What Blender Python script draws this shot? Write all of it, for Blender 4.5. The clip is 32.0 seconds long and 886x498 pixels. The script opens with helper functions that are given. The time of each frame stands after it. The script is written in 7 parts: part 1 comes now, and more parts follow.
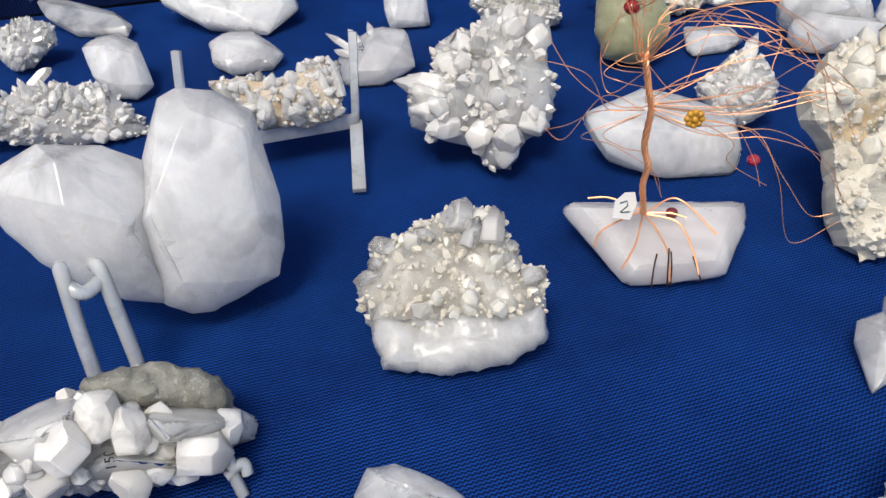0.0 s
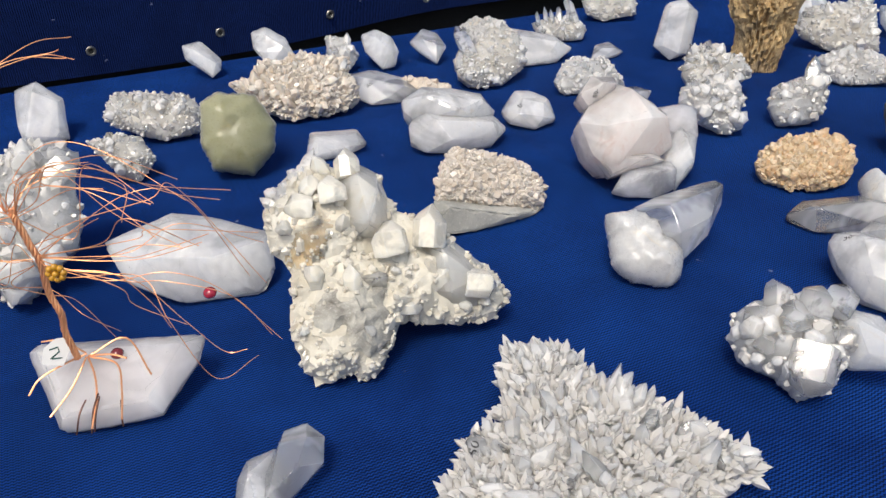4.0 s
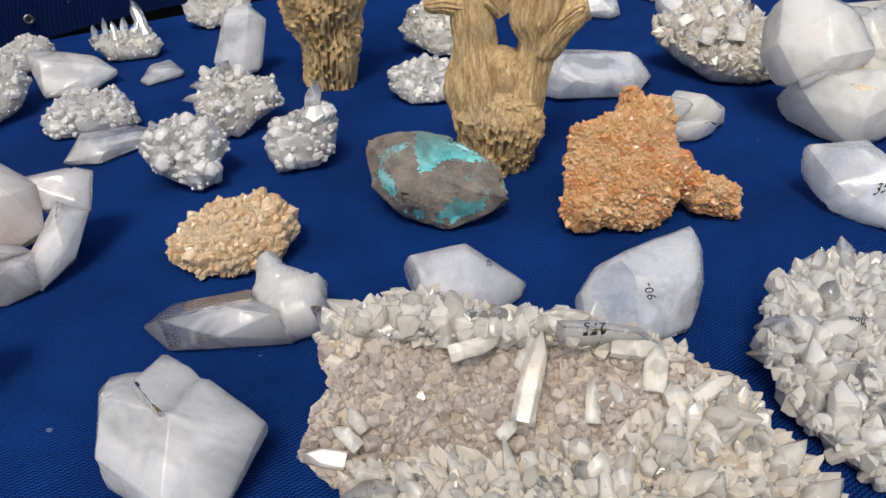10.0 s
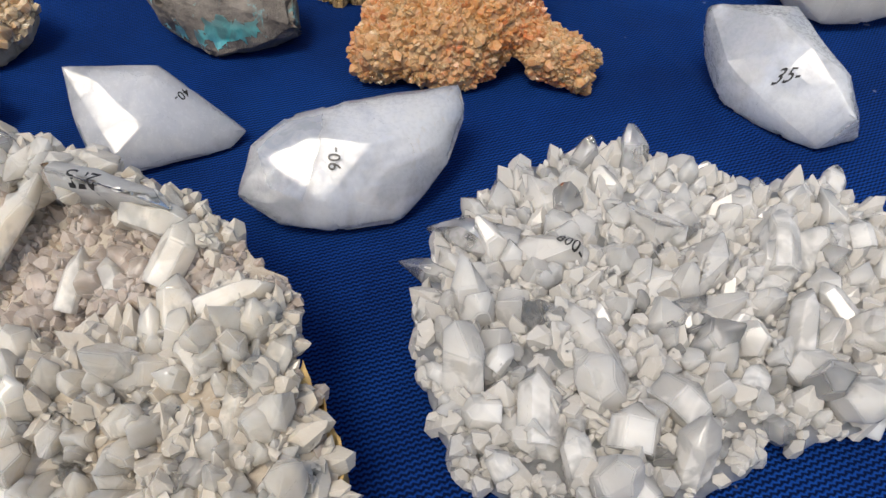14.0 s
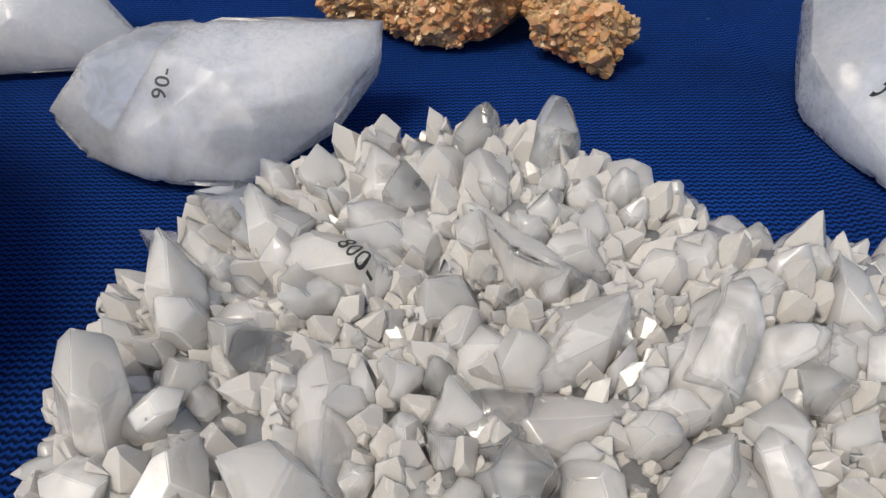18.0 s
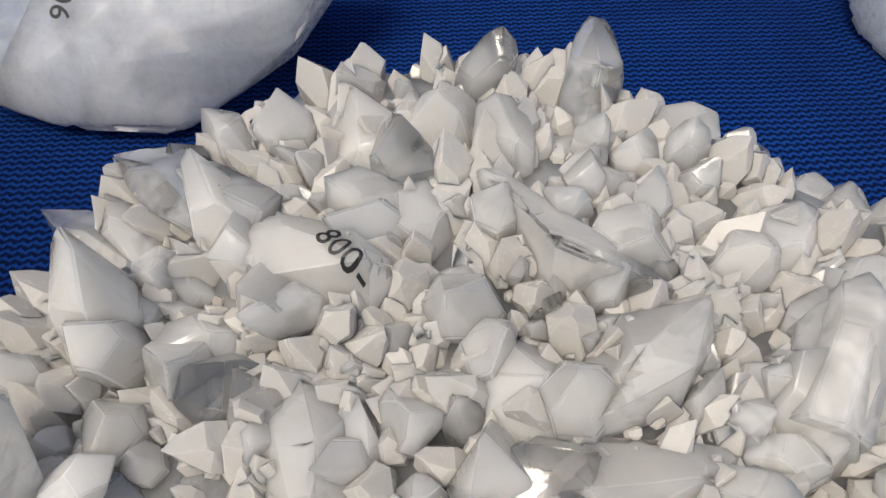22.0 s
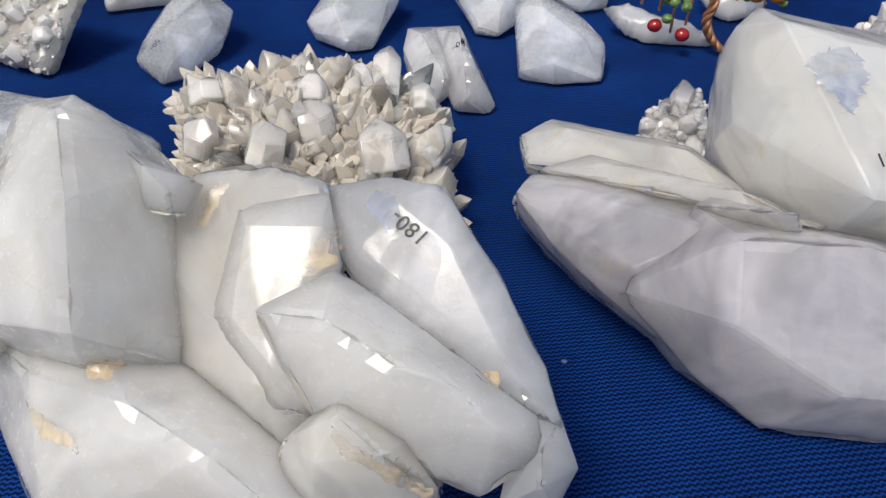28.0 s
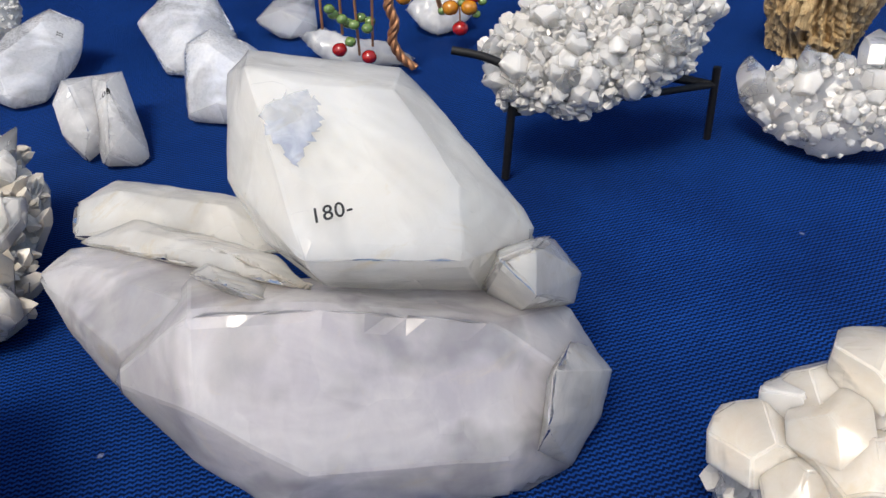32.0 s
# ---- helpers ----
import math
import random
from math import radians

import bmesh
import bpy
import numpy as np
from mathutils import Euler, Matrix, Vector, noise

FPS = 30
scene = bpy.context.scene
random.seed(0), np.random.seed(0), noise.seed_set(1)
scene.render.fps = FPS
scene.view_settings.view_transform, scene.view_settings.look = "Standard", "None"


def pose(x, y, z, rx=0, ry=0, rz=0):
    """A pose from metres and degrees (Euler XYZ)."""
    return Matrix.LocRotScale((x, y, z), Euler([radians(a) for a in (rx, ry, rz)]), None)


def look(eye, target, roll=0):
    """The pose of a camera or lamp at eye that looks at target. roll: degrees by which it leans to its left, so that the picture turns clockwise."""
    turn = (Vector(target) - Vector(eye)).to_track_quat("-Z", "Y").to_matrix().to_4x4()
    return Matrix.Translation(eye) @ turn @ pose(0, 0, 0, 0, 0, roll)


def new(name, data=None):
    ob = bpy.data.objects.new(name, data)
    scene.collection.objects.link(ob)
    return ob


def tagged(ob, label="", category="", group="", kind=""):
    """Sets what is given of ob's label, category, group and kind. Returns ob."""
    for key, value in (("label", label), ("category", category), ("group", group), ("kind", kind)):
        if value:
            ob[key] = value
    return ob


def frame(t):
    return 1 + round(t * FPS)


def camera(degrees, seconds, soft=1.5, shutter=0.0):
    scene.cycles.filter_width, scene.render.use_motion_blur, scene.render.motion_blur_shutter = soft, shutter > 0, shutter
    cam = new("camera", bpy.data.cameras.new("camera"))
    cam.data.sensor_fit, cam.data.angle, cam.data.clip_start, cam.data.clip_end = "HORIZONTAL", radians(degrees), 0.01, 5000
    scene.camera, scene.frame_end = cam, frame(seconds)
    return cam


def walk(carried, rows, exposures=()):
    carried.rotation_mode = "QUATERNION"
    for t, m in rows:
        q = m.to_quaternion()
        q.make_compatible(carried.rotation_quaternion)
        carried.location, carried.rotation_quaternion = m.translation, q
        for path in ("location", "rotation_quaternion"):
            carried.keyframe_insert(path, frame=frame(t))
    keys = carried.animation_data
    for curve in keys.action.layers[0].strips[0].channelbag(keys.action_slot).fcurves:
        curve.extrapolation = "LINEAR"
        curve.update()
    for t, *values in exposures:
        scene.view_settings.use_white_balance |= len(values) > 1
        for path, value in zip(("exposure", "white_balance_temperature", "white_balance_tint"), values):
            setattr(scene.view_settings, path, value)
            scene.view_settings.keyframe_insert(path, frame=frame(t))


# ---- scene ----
EXPOSURES = [(0.0, 0.62, 6750, 8), (7.0, 0.6, 6850, 8), (12.0, 0.34, 6800, 8), (15.0, 0.42, 6850, 8), (19.0, 0.26, 6850, 8), (22.5, 0.28, 6900, 8), (24.0, 0.54, 6900, 8), (25.5, 0.62, 6800, 8), (28.0, 0.36, 6700, 8), (30.0, 0.6, 6800, 8), (32.0, 0.62, 6800, 8)]
# The camera and its path: seconds, place, turn about x, y and z.
cam = camera(60.54, 32.0)
PATH = [
    (0.0, 0.0080, 0.0019, 0.3242, 53.96, 0.57, 0.42),
    (0.5, 0.0444, -0.0130, 0.3371, 55.15, 0.43, -2.26),
    (1.0, 0.0902, -0.0162, 0.3425, 55.96, 0.74, -3.69),
    (1.5, 0.1479, -0.0013, 0.3527, 56.51, 1.07, -4.38),
    (2.0, 0.2008, 0.0155, 0.3556, 57.07, 1.45, -4.72),
    (2.5, 0.2465, 0.0174, 0.3554, 57.55, 1.60, -5.35),
    (3.0, 0.2822, 0.0161, 0.3586, 57.71, 1.19, -6.01),
    (3.5, 0.3121, 0.0134, 0.3633, 57.98, 0.75, -6.13),
    (5.5, 0.4210, 0.0559, 0.3693, 58.63, 0.83, -9.37),
    (6.0, 0.4602, 0.1062, 0.3578, 57.54, 1.23, -11.35),
    (6.5, 0.4988, 0.1488, 0.3587, 56.90, 1.67, -13.14),
    (7.0, 0.5455, 0.1551, 0.3711, 56.96, 2.10, -14.06),
    (7.5, 0.6086, 0.1588, 0.3755, 57.27, 2.44, -13.90),
    (8.0, 0.6657, 0.1488, 0.3770, 57.53, 2.44, -13.11),
    (8.5, 0.7291, 0.1261, 0.3749, 57.87, 2.35, -12.47),
    (9.0, 0.7814, 0.1071, 0.3796, 58.06, 2.36, -12.52),
    (9.5, 0.8124, 0.1175, 0.3727, 57.86, 2.07, -13.35),
    (10.0, 0.8452, 0.1582, 0.3422, 56.42, 1.30, -13.65),
    (10.5, 0.8696, 0.2076, 0.3126, 53.97, 0.55, -12.38),
    (11.0, 0.8976, 0.2280, 0.2812, 51.15, 0.22, -10.31),
    (11.5, 0.9181, 0.2393, 0.2527, 48.26, 0.20, -8.27),
    (12.0, 0.9321, 0.2458, 0.2340, 45.88, -0.05, -6.49),
    (12.5, 0.9536, 0.2365, 0.2315, 44.90, -0.30, -4.81),
    (13.0, 1.0060, 0.2201, 0.2435, 45.33, -0.41, -3.03),
    (13.5, 1.0663, 0.2196, 0.2468, 46.50, -0.06, -1.34),
    (14.0, 1.1233, 0.2222, 0.2511, 47.48, 0.31, 0.12),
    (14.5, 1.1637, 0.2141, 0.2441, 48.33, 0.13, 1.40),
    (15.0, 1.1904, 0.2183, 0.2306, 48.94, -0.59, 2.65),
    (15.5, 1.2001, 0.2370, 0.2201, 49.29, -1.35, 3.72),
    (17.5, 1.2359, 0.3188, 0.1746, 49.12, 0.15, 17.26),
    (18.0, 1.2423, 0.3281, 0.1671, 48.66, 0.69, 18.87),
    (18.5, 1.2411, 0.3390, 0.1623, 47.00, 0.80, 19.10),
    (19.0, 1.2245, 0.3620, 0.1507, 43.69, 0.86, 18.75),
    (19.5, 1.2060, 0.3821, 0.1338, 40.27, -0.14, 17.52),
    (20.0, 1.1915, 0.3970, 0.1247, 37.99, -0.59, 16.62),
    (20.5, 1.1871, 0.4028, 0.1203, 36.78, -0.50, 16.34),
    (21.0, 1.1880, 0.4036, 0.1193, 36.82, -1.02, 15.63),
    (21.5, 1.1929, 0.3990, 0.1234, 37.86, -0.97, 15.04),
    (22.0, 1.2149, 0.3724, 0.1471, 40.61, -0.71, 15.39),
    (22.5, 1.2604, 0.3414, 0.1726, 43.90, 0.73, 14.87),
    (23.0, 1.2986, 0.3033, 0.2013, 46.77, 1.93, 11.80),
    (23.5, 1.3118, 0.2964, 0.2202, 49.65, 1.86, 5.99),
    (24.0, 1.3327, 0.3035, 0.2392, 52.23, 0.92, 1.56),
    (24.5, 1.3928, 0.3265, 0.2420, 53.80, 0.27, 3.67),
    (25.0, 1.4533, 0.3527, 0.2571, 55.13, 0.43, 8.06),
    (25.5, 1.5025, 0.3753, 0.2579, 56.32, 0.37, 10.77),
    (27.5, 1.4934, 0.5632, 0.2410, 53.58, 0.25, 11.77),
    (28.0, 1.5457, 0.6075, 0.2488, 53.41, -0.29, 12.01),
    (28.5, 1.5743, 0.6277, 0.2524, 53.65, -0.17, 11.59),
    (29.0, 1.5971, 0.6452, 0.2586, 54.16, 0.44, 10.51),
    (29.5, 1.6263, 0.6603, 0.2597, 54.26, 0.68, 9.12),
    (30.0, 1.6615, 0.6702, 0.2535, 53.91, 1.06, 7.82),
    (30.5, 1.6785, 0.6701, 0.2491, 53.55, 1.08, 6.96),
    (31.0, 1.6870, 0.6670, 0.2452, 53.32, 1.15, 6.35),
    (31.5, 1.6970, 0.6685, 0.2476, 53.43, 1.44, 5.64),
    (32.0, 1.7133, 0.6690, 0.2501, 53.80, 2.01, 3.33),
]
walk(cam, [(t, pose(*row)) for t, *row in PATH], EXPOSURES)

# Light: a bright, hazy sky and a soft high sun.
SKY, SUN, SUN_SOFT, SUN_UP, SUN_TURN = 0.13, 1.8, 20.0, 60.0, 205.0
world = bpy.data.worlds.new("sky")
scene.world = world
world.use_nodes = True
wn = world.node_tree.nodes
sky = wn.new("ShaderNodeTexSky")
sky.sky_type, sky.sun_disc = "NISHITA", False
sky.sun_elevation, sky.sun_rotation = radians(SUN_UP), radians(SUN_TURN)
sky.air_density, sky.dust_density = 1.0, 3.0
world.node_tree.links.new(sky.outputs[0], wn["Background"].inputs[0])
wn["Background"].inputs[1].default_value = SKY
sun = new("sun", bpy.data.lights.new("sun", "SUN"))
sun.data.energy, sun.data.angle, sun.data.color = SUN, radians(SUN_SOFT), (1.0, 0.95, 0.87)
away = Vector((math.sin(radians(SUN_TURN)) * math.cos(radians(SUN_UP)), math.cos(radians(SUN_TURN)) * math.cos(radians(SUN_UP)), math.sin(radians(SUN_UP))))
sun.matrix_world = look(away * 20, (0, 0, 0))


# Materials -----------------------------------------------------------------
class Nodes:
    """A short hand for building one node material."""

    def __init__(self, name):
        self.mat = bpy.data.materials.new(name)
        self.mat.use_nodes = True
        self.tree = self.mat.node_tree
        self.bsdf = self.tree.nodes["Principled BSDF"]
        geo = self.tree.nodes.new("ShaderNodeNewGeometry")
        self.place = geo.outputs["Position"]
        own = self.tree.nodes.new("ShaderNodeObjectInfo").outputs["Random"]
        self.seed = self.maths("FRACT", self.maths("ADD", own, geo.outputs["Random Per Island"]))
        self.span = self.tree.nodes.new("ShaderNodeTexCoord").outputs["Generated"]

    def link(self, a, b):
        self.tree.links.new(a, b)

    def feed(self, node, key, value):
        if isinstance(value, bpy.types.NodeSocket):
            self.link(value, node.inputs[key])
        else:
            node.inputs[key].default_value = value

    def noise(self, scale, detail=4, rough=0.55, warp=0.0, at=None):
        n = self.tree.nodes.new("ShaderNodeTexNoise")
        n.inputs["Scale"].default_value, n.inputs["Detail"].default_value = scale, detail
        n.inputs["Roughness"].default_value, n.inputs["Distortion"].default_value = rough, warp
        self.link(at or self.place, n.inputs["Vector"])
        return n.outputs["Fac"]

    def ramp(self, value, *stops):
        n = self.tree.nodes.new("ShaderNodeValToRGB")
        self.link(value, n.inputs[0])
        e = n.color_ramp.elements
        while len(e) < len(stops):
            e.new(0.5)
        for k, (p, c) in zip(e, stops):
            k.position, k.color = p, ((c, c, c, 1) if isinstance(c, (int, float)) else (*c, 1))
        return n.outputs[0]

    def mix(self, fac, a, b, how="MIX"):
        n = self.tree.nodes.new("ShaderNodeMix")
        n.data_type, n.blend_type = "RGBA", how
        self.feed(n, 0, fac)
        self.feed(n, 6, (*a, 1) if isinstance(a, tuple) else a)
        self.feed(n, 7, (*b, 1) if isinstance(b, tuple) else b)
        return n.outputs[2]

    def maths(self, how, a, b=0.5, clamp=False):
        n = self.tree.nodes.new("ShaderNodeMath")
        n.operation, n.use_clamp = how, clamp
        self.feed(n, 0, a)
        self.feed(n, 1, b)
        return n.outputs[0]

    def bump(self, height, depth, strength=1.0, after=None):
        n = self.tree.nodes.new("ShaderNodeBump")
        n.inputs["Distance"].default_value, n.inputs["Strength"].default_value = depth, strength
        self.link(height, n.inputs["Height"])
        if after is not None:
            self.link(after, n.inputs["Normal"])
        self.link(n.outputs[0], self.bsdf.inputs["Normal"])
        return n.outputs[0]

    def set(self, **values):
        for key, value in values.items():
            self.feed(self.bsdf, key.replace("_", " "), value)
        return self.mat


def quartz(name, tint, deep, clear=(0.0, 0.3), rough=0.2, stain=None, stained=0.0, facets=45, tilt=0.14, scatter=0.95, grit=0.35, straight_share=0.75, soft=0.05):
    """Quartz from milky to clear: scattering milk with veils and frosty bands, see-through windows, fracture facets, and stains where it has them."""
    n = Nodes(name)
    cloud = n.noise(22, 4, 0.55, 1.2)
    m = n.tree.nodes.new("ShaderNodeMapping")
    m.inputs["Rotation"].default_value, m.inputs["Scale"].default_value = (0.5, 0.9, 0.4), (1, 1, 0.18)
    n.link(n.place, m.inputs["Vector"])
    veil = n.noise(110, 6, 0.68, 1.0, m.outputs[0])
    fine = n.noise(420, 3, 0.6, 0.4)
    cell = n.tree.nodes.new("ShaderNodeTexVoronoi")
    cell.inputs["Scale"].default_value = facets
    bent = n.tree.nodes.new("ShaderNodeTexNoise")
    bent.inputs["Scale"].default_value = 28
    n.link(n.place, bent.inputs["Vector"])
    add = n.tree.nodes.new("ShaderNodeVectorMath")
    add.operation = "MULTIPLY_ADD"
    n.link(bent.outputs["Color"], add.inputs[0])
    add.inputs[1].default_value = (0.02, 0.02, 0.02)
    n.link(n.place, add.inputs[2])
    n.link(add.outputs[0], cell.inputs["Vector"])
    chip = n.tree.nodes.new("ShaderNodeSeparateColor")
    n.link(cell.outputs["Color"], chip.inputs[0])
    milk = n.maths("ADD", n.maths("MULTIPLY", cloud, 0.7), n.maths("MULTIPLY", veil, 0.24))
    milk = n.maths("ADD", milk, n.maths("MULTIPLY", chip.outputs[0], 0.06))
    if not scatter:   # clouds and cracks inside the small crystals
        milk = n.maths("ADD", n.maths("MULTIPLY", milk, 0.5), n.maths("MULTIPLY", n.noise(95, 5, 0.65, 1.5), 0.5))
    base = n.mix(n.ramp(milk, (0.38, 0.0), (0.6, 1.0)), deep, tint)
    base = n.mix(n.maths("MULTIPLY", n.seed, 0.25), base, deep)
    if stain:
        mask = n.ramp(n.noise(20, 7, 0.72, 1.4), (0.60 - 0.3 * stained, 0.0), (0.78 - 0.3 * stained, 1.0))
        base = n.mix(n.maths("MULTIPLY", mask, 0.8), base, stain)
    lo, hi = clear
    open_ = n.ramp(n.noise(17 if scatter else 55, 3, 0.55, 0.6), (0.47, 0.0), (0.6, 1.0))
    if scatter:
        see = n.maths("ADD", n.maths("MULTIPLY", open_, 0.65), n.maths("MULTIPLY", n.seed, 0.35))
    else:   # a small crystal clears towards its tip
        axes = n.tree.nodes.new("ShaderNodeSeparateXYZ")
        n.link(n.span, axes.inputs[0])
        see = n.maths("MULTIPLY", n.ramp(axes.outputs[2], (0.35, 0.0), (0.85, 1.0)), n.maths("ADD", n.maths("MULTIPLY", n.seed, 0.6), 0.4))
        see = n.maths("MAXIMUM", see, n.maths("MULTIPLY", open_, 0.85))
    see = n.maths("ADD", n.maths("MULTIPLY", see, hi - lo), lo, True)
    n.set(Base_Color=base, Roughness=0.9, Specular_IOR_Level=0.0, Subsurface_Weight=1.0, Subsurface_Radius=(1.0, 0.96, 0.9), Subsurface_Scale=soft)
    # broken faces: each small cell leans its own way
    off = n.tree.nodes.new("ShaderNodeVectorMath")
    off.operation = "SUBTRACT"
    n.link(add.outputs[0], off.inputs[0])
    n.link(cell.outputs["Position"], off.inputs[1])
    lean = n.tree.nodes.new("ShaderNodeVectorMath")
    lean.operation = "SUBTRACT"
    n.link(cell.outputs["Color"], lean.inputs[0])
    lean.inputs[1].default_value = (0.5, 0.5, 0.5)
    dot = n.tree.nodes.new("ShaderNodeVectorMath")
    dot.operation = "DOT_PRODUCT"
    n.link(off.outputs[0], dot.inputs[0])
    n.link(lean.outputs[0], dot.inputs[1])
    steps = n.maths("MULTIPLY", dot.outputs["Value"], tilt)
    grain = n.maths("ADD", n.maths("MULTIPLY", n.noise(60, 6, 0.68, 0.6), 0.004), n.maths("MULTIPLY", fine, 0.0003))
    relief = n.bump(n.maths("ADD", steps, n.maths("MULTIPLY", grain, 0.4 * grit)), 1.0, 0.6)
    # the clear part: it bends light, and lets some of it straight through
    bends = n.tree.nodes.new("ShaderNodeBsdfGlass")
    bends.inputs["Roughness"].default_value, bends.inputs["IOR"].default_value = rough * 0.8, 1.54
    n.link(relief, bends.inputs["Normal"])
    straight = n.tree.nodes.new("ShaderNodeBsdfTransparent")
    straight.inputs[0].default_value = (0.97, 0.97, 0.965, 1)
    clearer = n.tree.nodes.new("ShaderNodeMixShader")
    clearer.inputs[0].default_value = straight_share
    n.link(bends.outputs[0], clearer.inputs[1])
    n.link(straight.outputs[0], clearer.inputs[2])
    soak = n.tree.nodes.new("ShaderNodeBsdfTranslucent")
    n.link(base, soak.inputs[0])
    haze = n.tree.nodes.new("ShaderNodeMixShader")
    haze.inputs[0].default_value = 0.38 if scatter else 0.2
    n.link(n.bsdf.outputs[0], haze.inputs[1])
    n.link(soak.outputs[0], haze.inputs[2])
    body = n.tree.nodes.new("ShaderNodeMixShader")
    n.link(see, body.inputs[0])
    n.link(haze.outputs[0], body.inputs[1])
    n.link(clearer.outputs[0], body.inputs[2])
    gloss = n.tree.nodes.new("ShaderNodeBsdfGlossy")
    n.link(n.ramp(fine, (0.3, rough * 0.5), (0.75, rough * 1.4)), gloss.inputs["Roughness"])
    n.link(relief, gloss.inputs["Normal"])
    edge = n.tree.nodes.new("ShaderNodeFresnel")
    edge.inputs[0].default_value = 1.54
    n.link(relief, edge.inputs["Normal"])
    shine = n.tree.nodes.new("ShaderNodeMixShader")
    n.link(edge.outputs[0], shine.inputs[0])
    n.link(body.outputs[0], shine.inputs[1])
    n.link(gloss.outputs[0], shine.inputs[2])
    n.link(shine.outputs[0], n.tree.nodes["Material Output"].inputs[0])
    return n.mat


def rock(name, dark, pale, speck, rough=0.85, scale=60, depth=0.003):
    n = Nodes(name)
    big, small = n.noise(scale * 0.5, 6, 0.65, 0.5), n.noise(scale * 7, 4, 0.7)
    base = n.mix(n.ramp(big, (0.35, 0.0), (0.65, 1.0)), dark, pale)
    base = n.mix(n.ramp(small, (0.58, 0.0), (0.7, 0.75)), base, speck)
    n.set(Base_Color=base, Roughness=rough)
    n.bump(n.maths("ADD", big, n.maths("MULTIPLY", small, 0.4)), depth, 0.8)
    return n.mat


def copper_rock():
    n = Nodes("copper_rock")
    big, small = n.noise(30, 6, 0.7, 0.8), n.noise(330, 4, 0.7)
    base = n.mix(n.ramp(n.noise(60, 6, 0.7), (0.35, 0.0), (0.68, 1.0)), (0.0936, 0.0792, 0.0684), (0.238, 0.209, 0.18))
    blue = n.mix(n.ramp(small, (0.35, 0.0), (0.7, 1.0)), (0.0216, 0.216, 0.245), (0.302, 0.562, 0.562))
    base = n.mix(n.ramp(n.noise(24, 6, 0.75, 1.0), (0.58, 0.0), (0.66, 1.0)), base, blue)
    base = n.mix(n.ramp(small, (0.64, 0.0), (0.72, 0.6)), base, (0.432, 0.418, 0.396))
    n.set(Base_Color=base, Roughness=0.75)
    n.bump(n.maths("ADD", big, n.maths("MULTIPLY", small, 0.5)), 0.004, 0.9)
    return n.mat


def plain(name, colour, rough=0.5, metal=0.0, glass=0.0, wear=0.15, coat=0.0):
    n = Nodes(name)
    shade = tuple(c * (1 - wear * 2) for c in colour)
    n.set(Base_Color=n.mix(n.ramp(n.noise(120, 4, 0.6), (0.3, 0.0), (0.75, 1.0)), colour, shade), Roughness=n.ramp(n.noise(300, 3), (0.3, rough * 0.8), (0.7, min(1, rough * 1.25))),
          Metallic=metal, Transmission_Weight=glass, Coat_Weight=coat, IOR=1.49)
    return n.mat


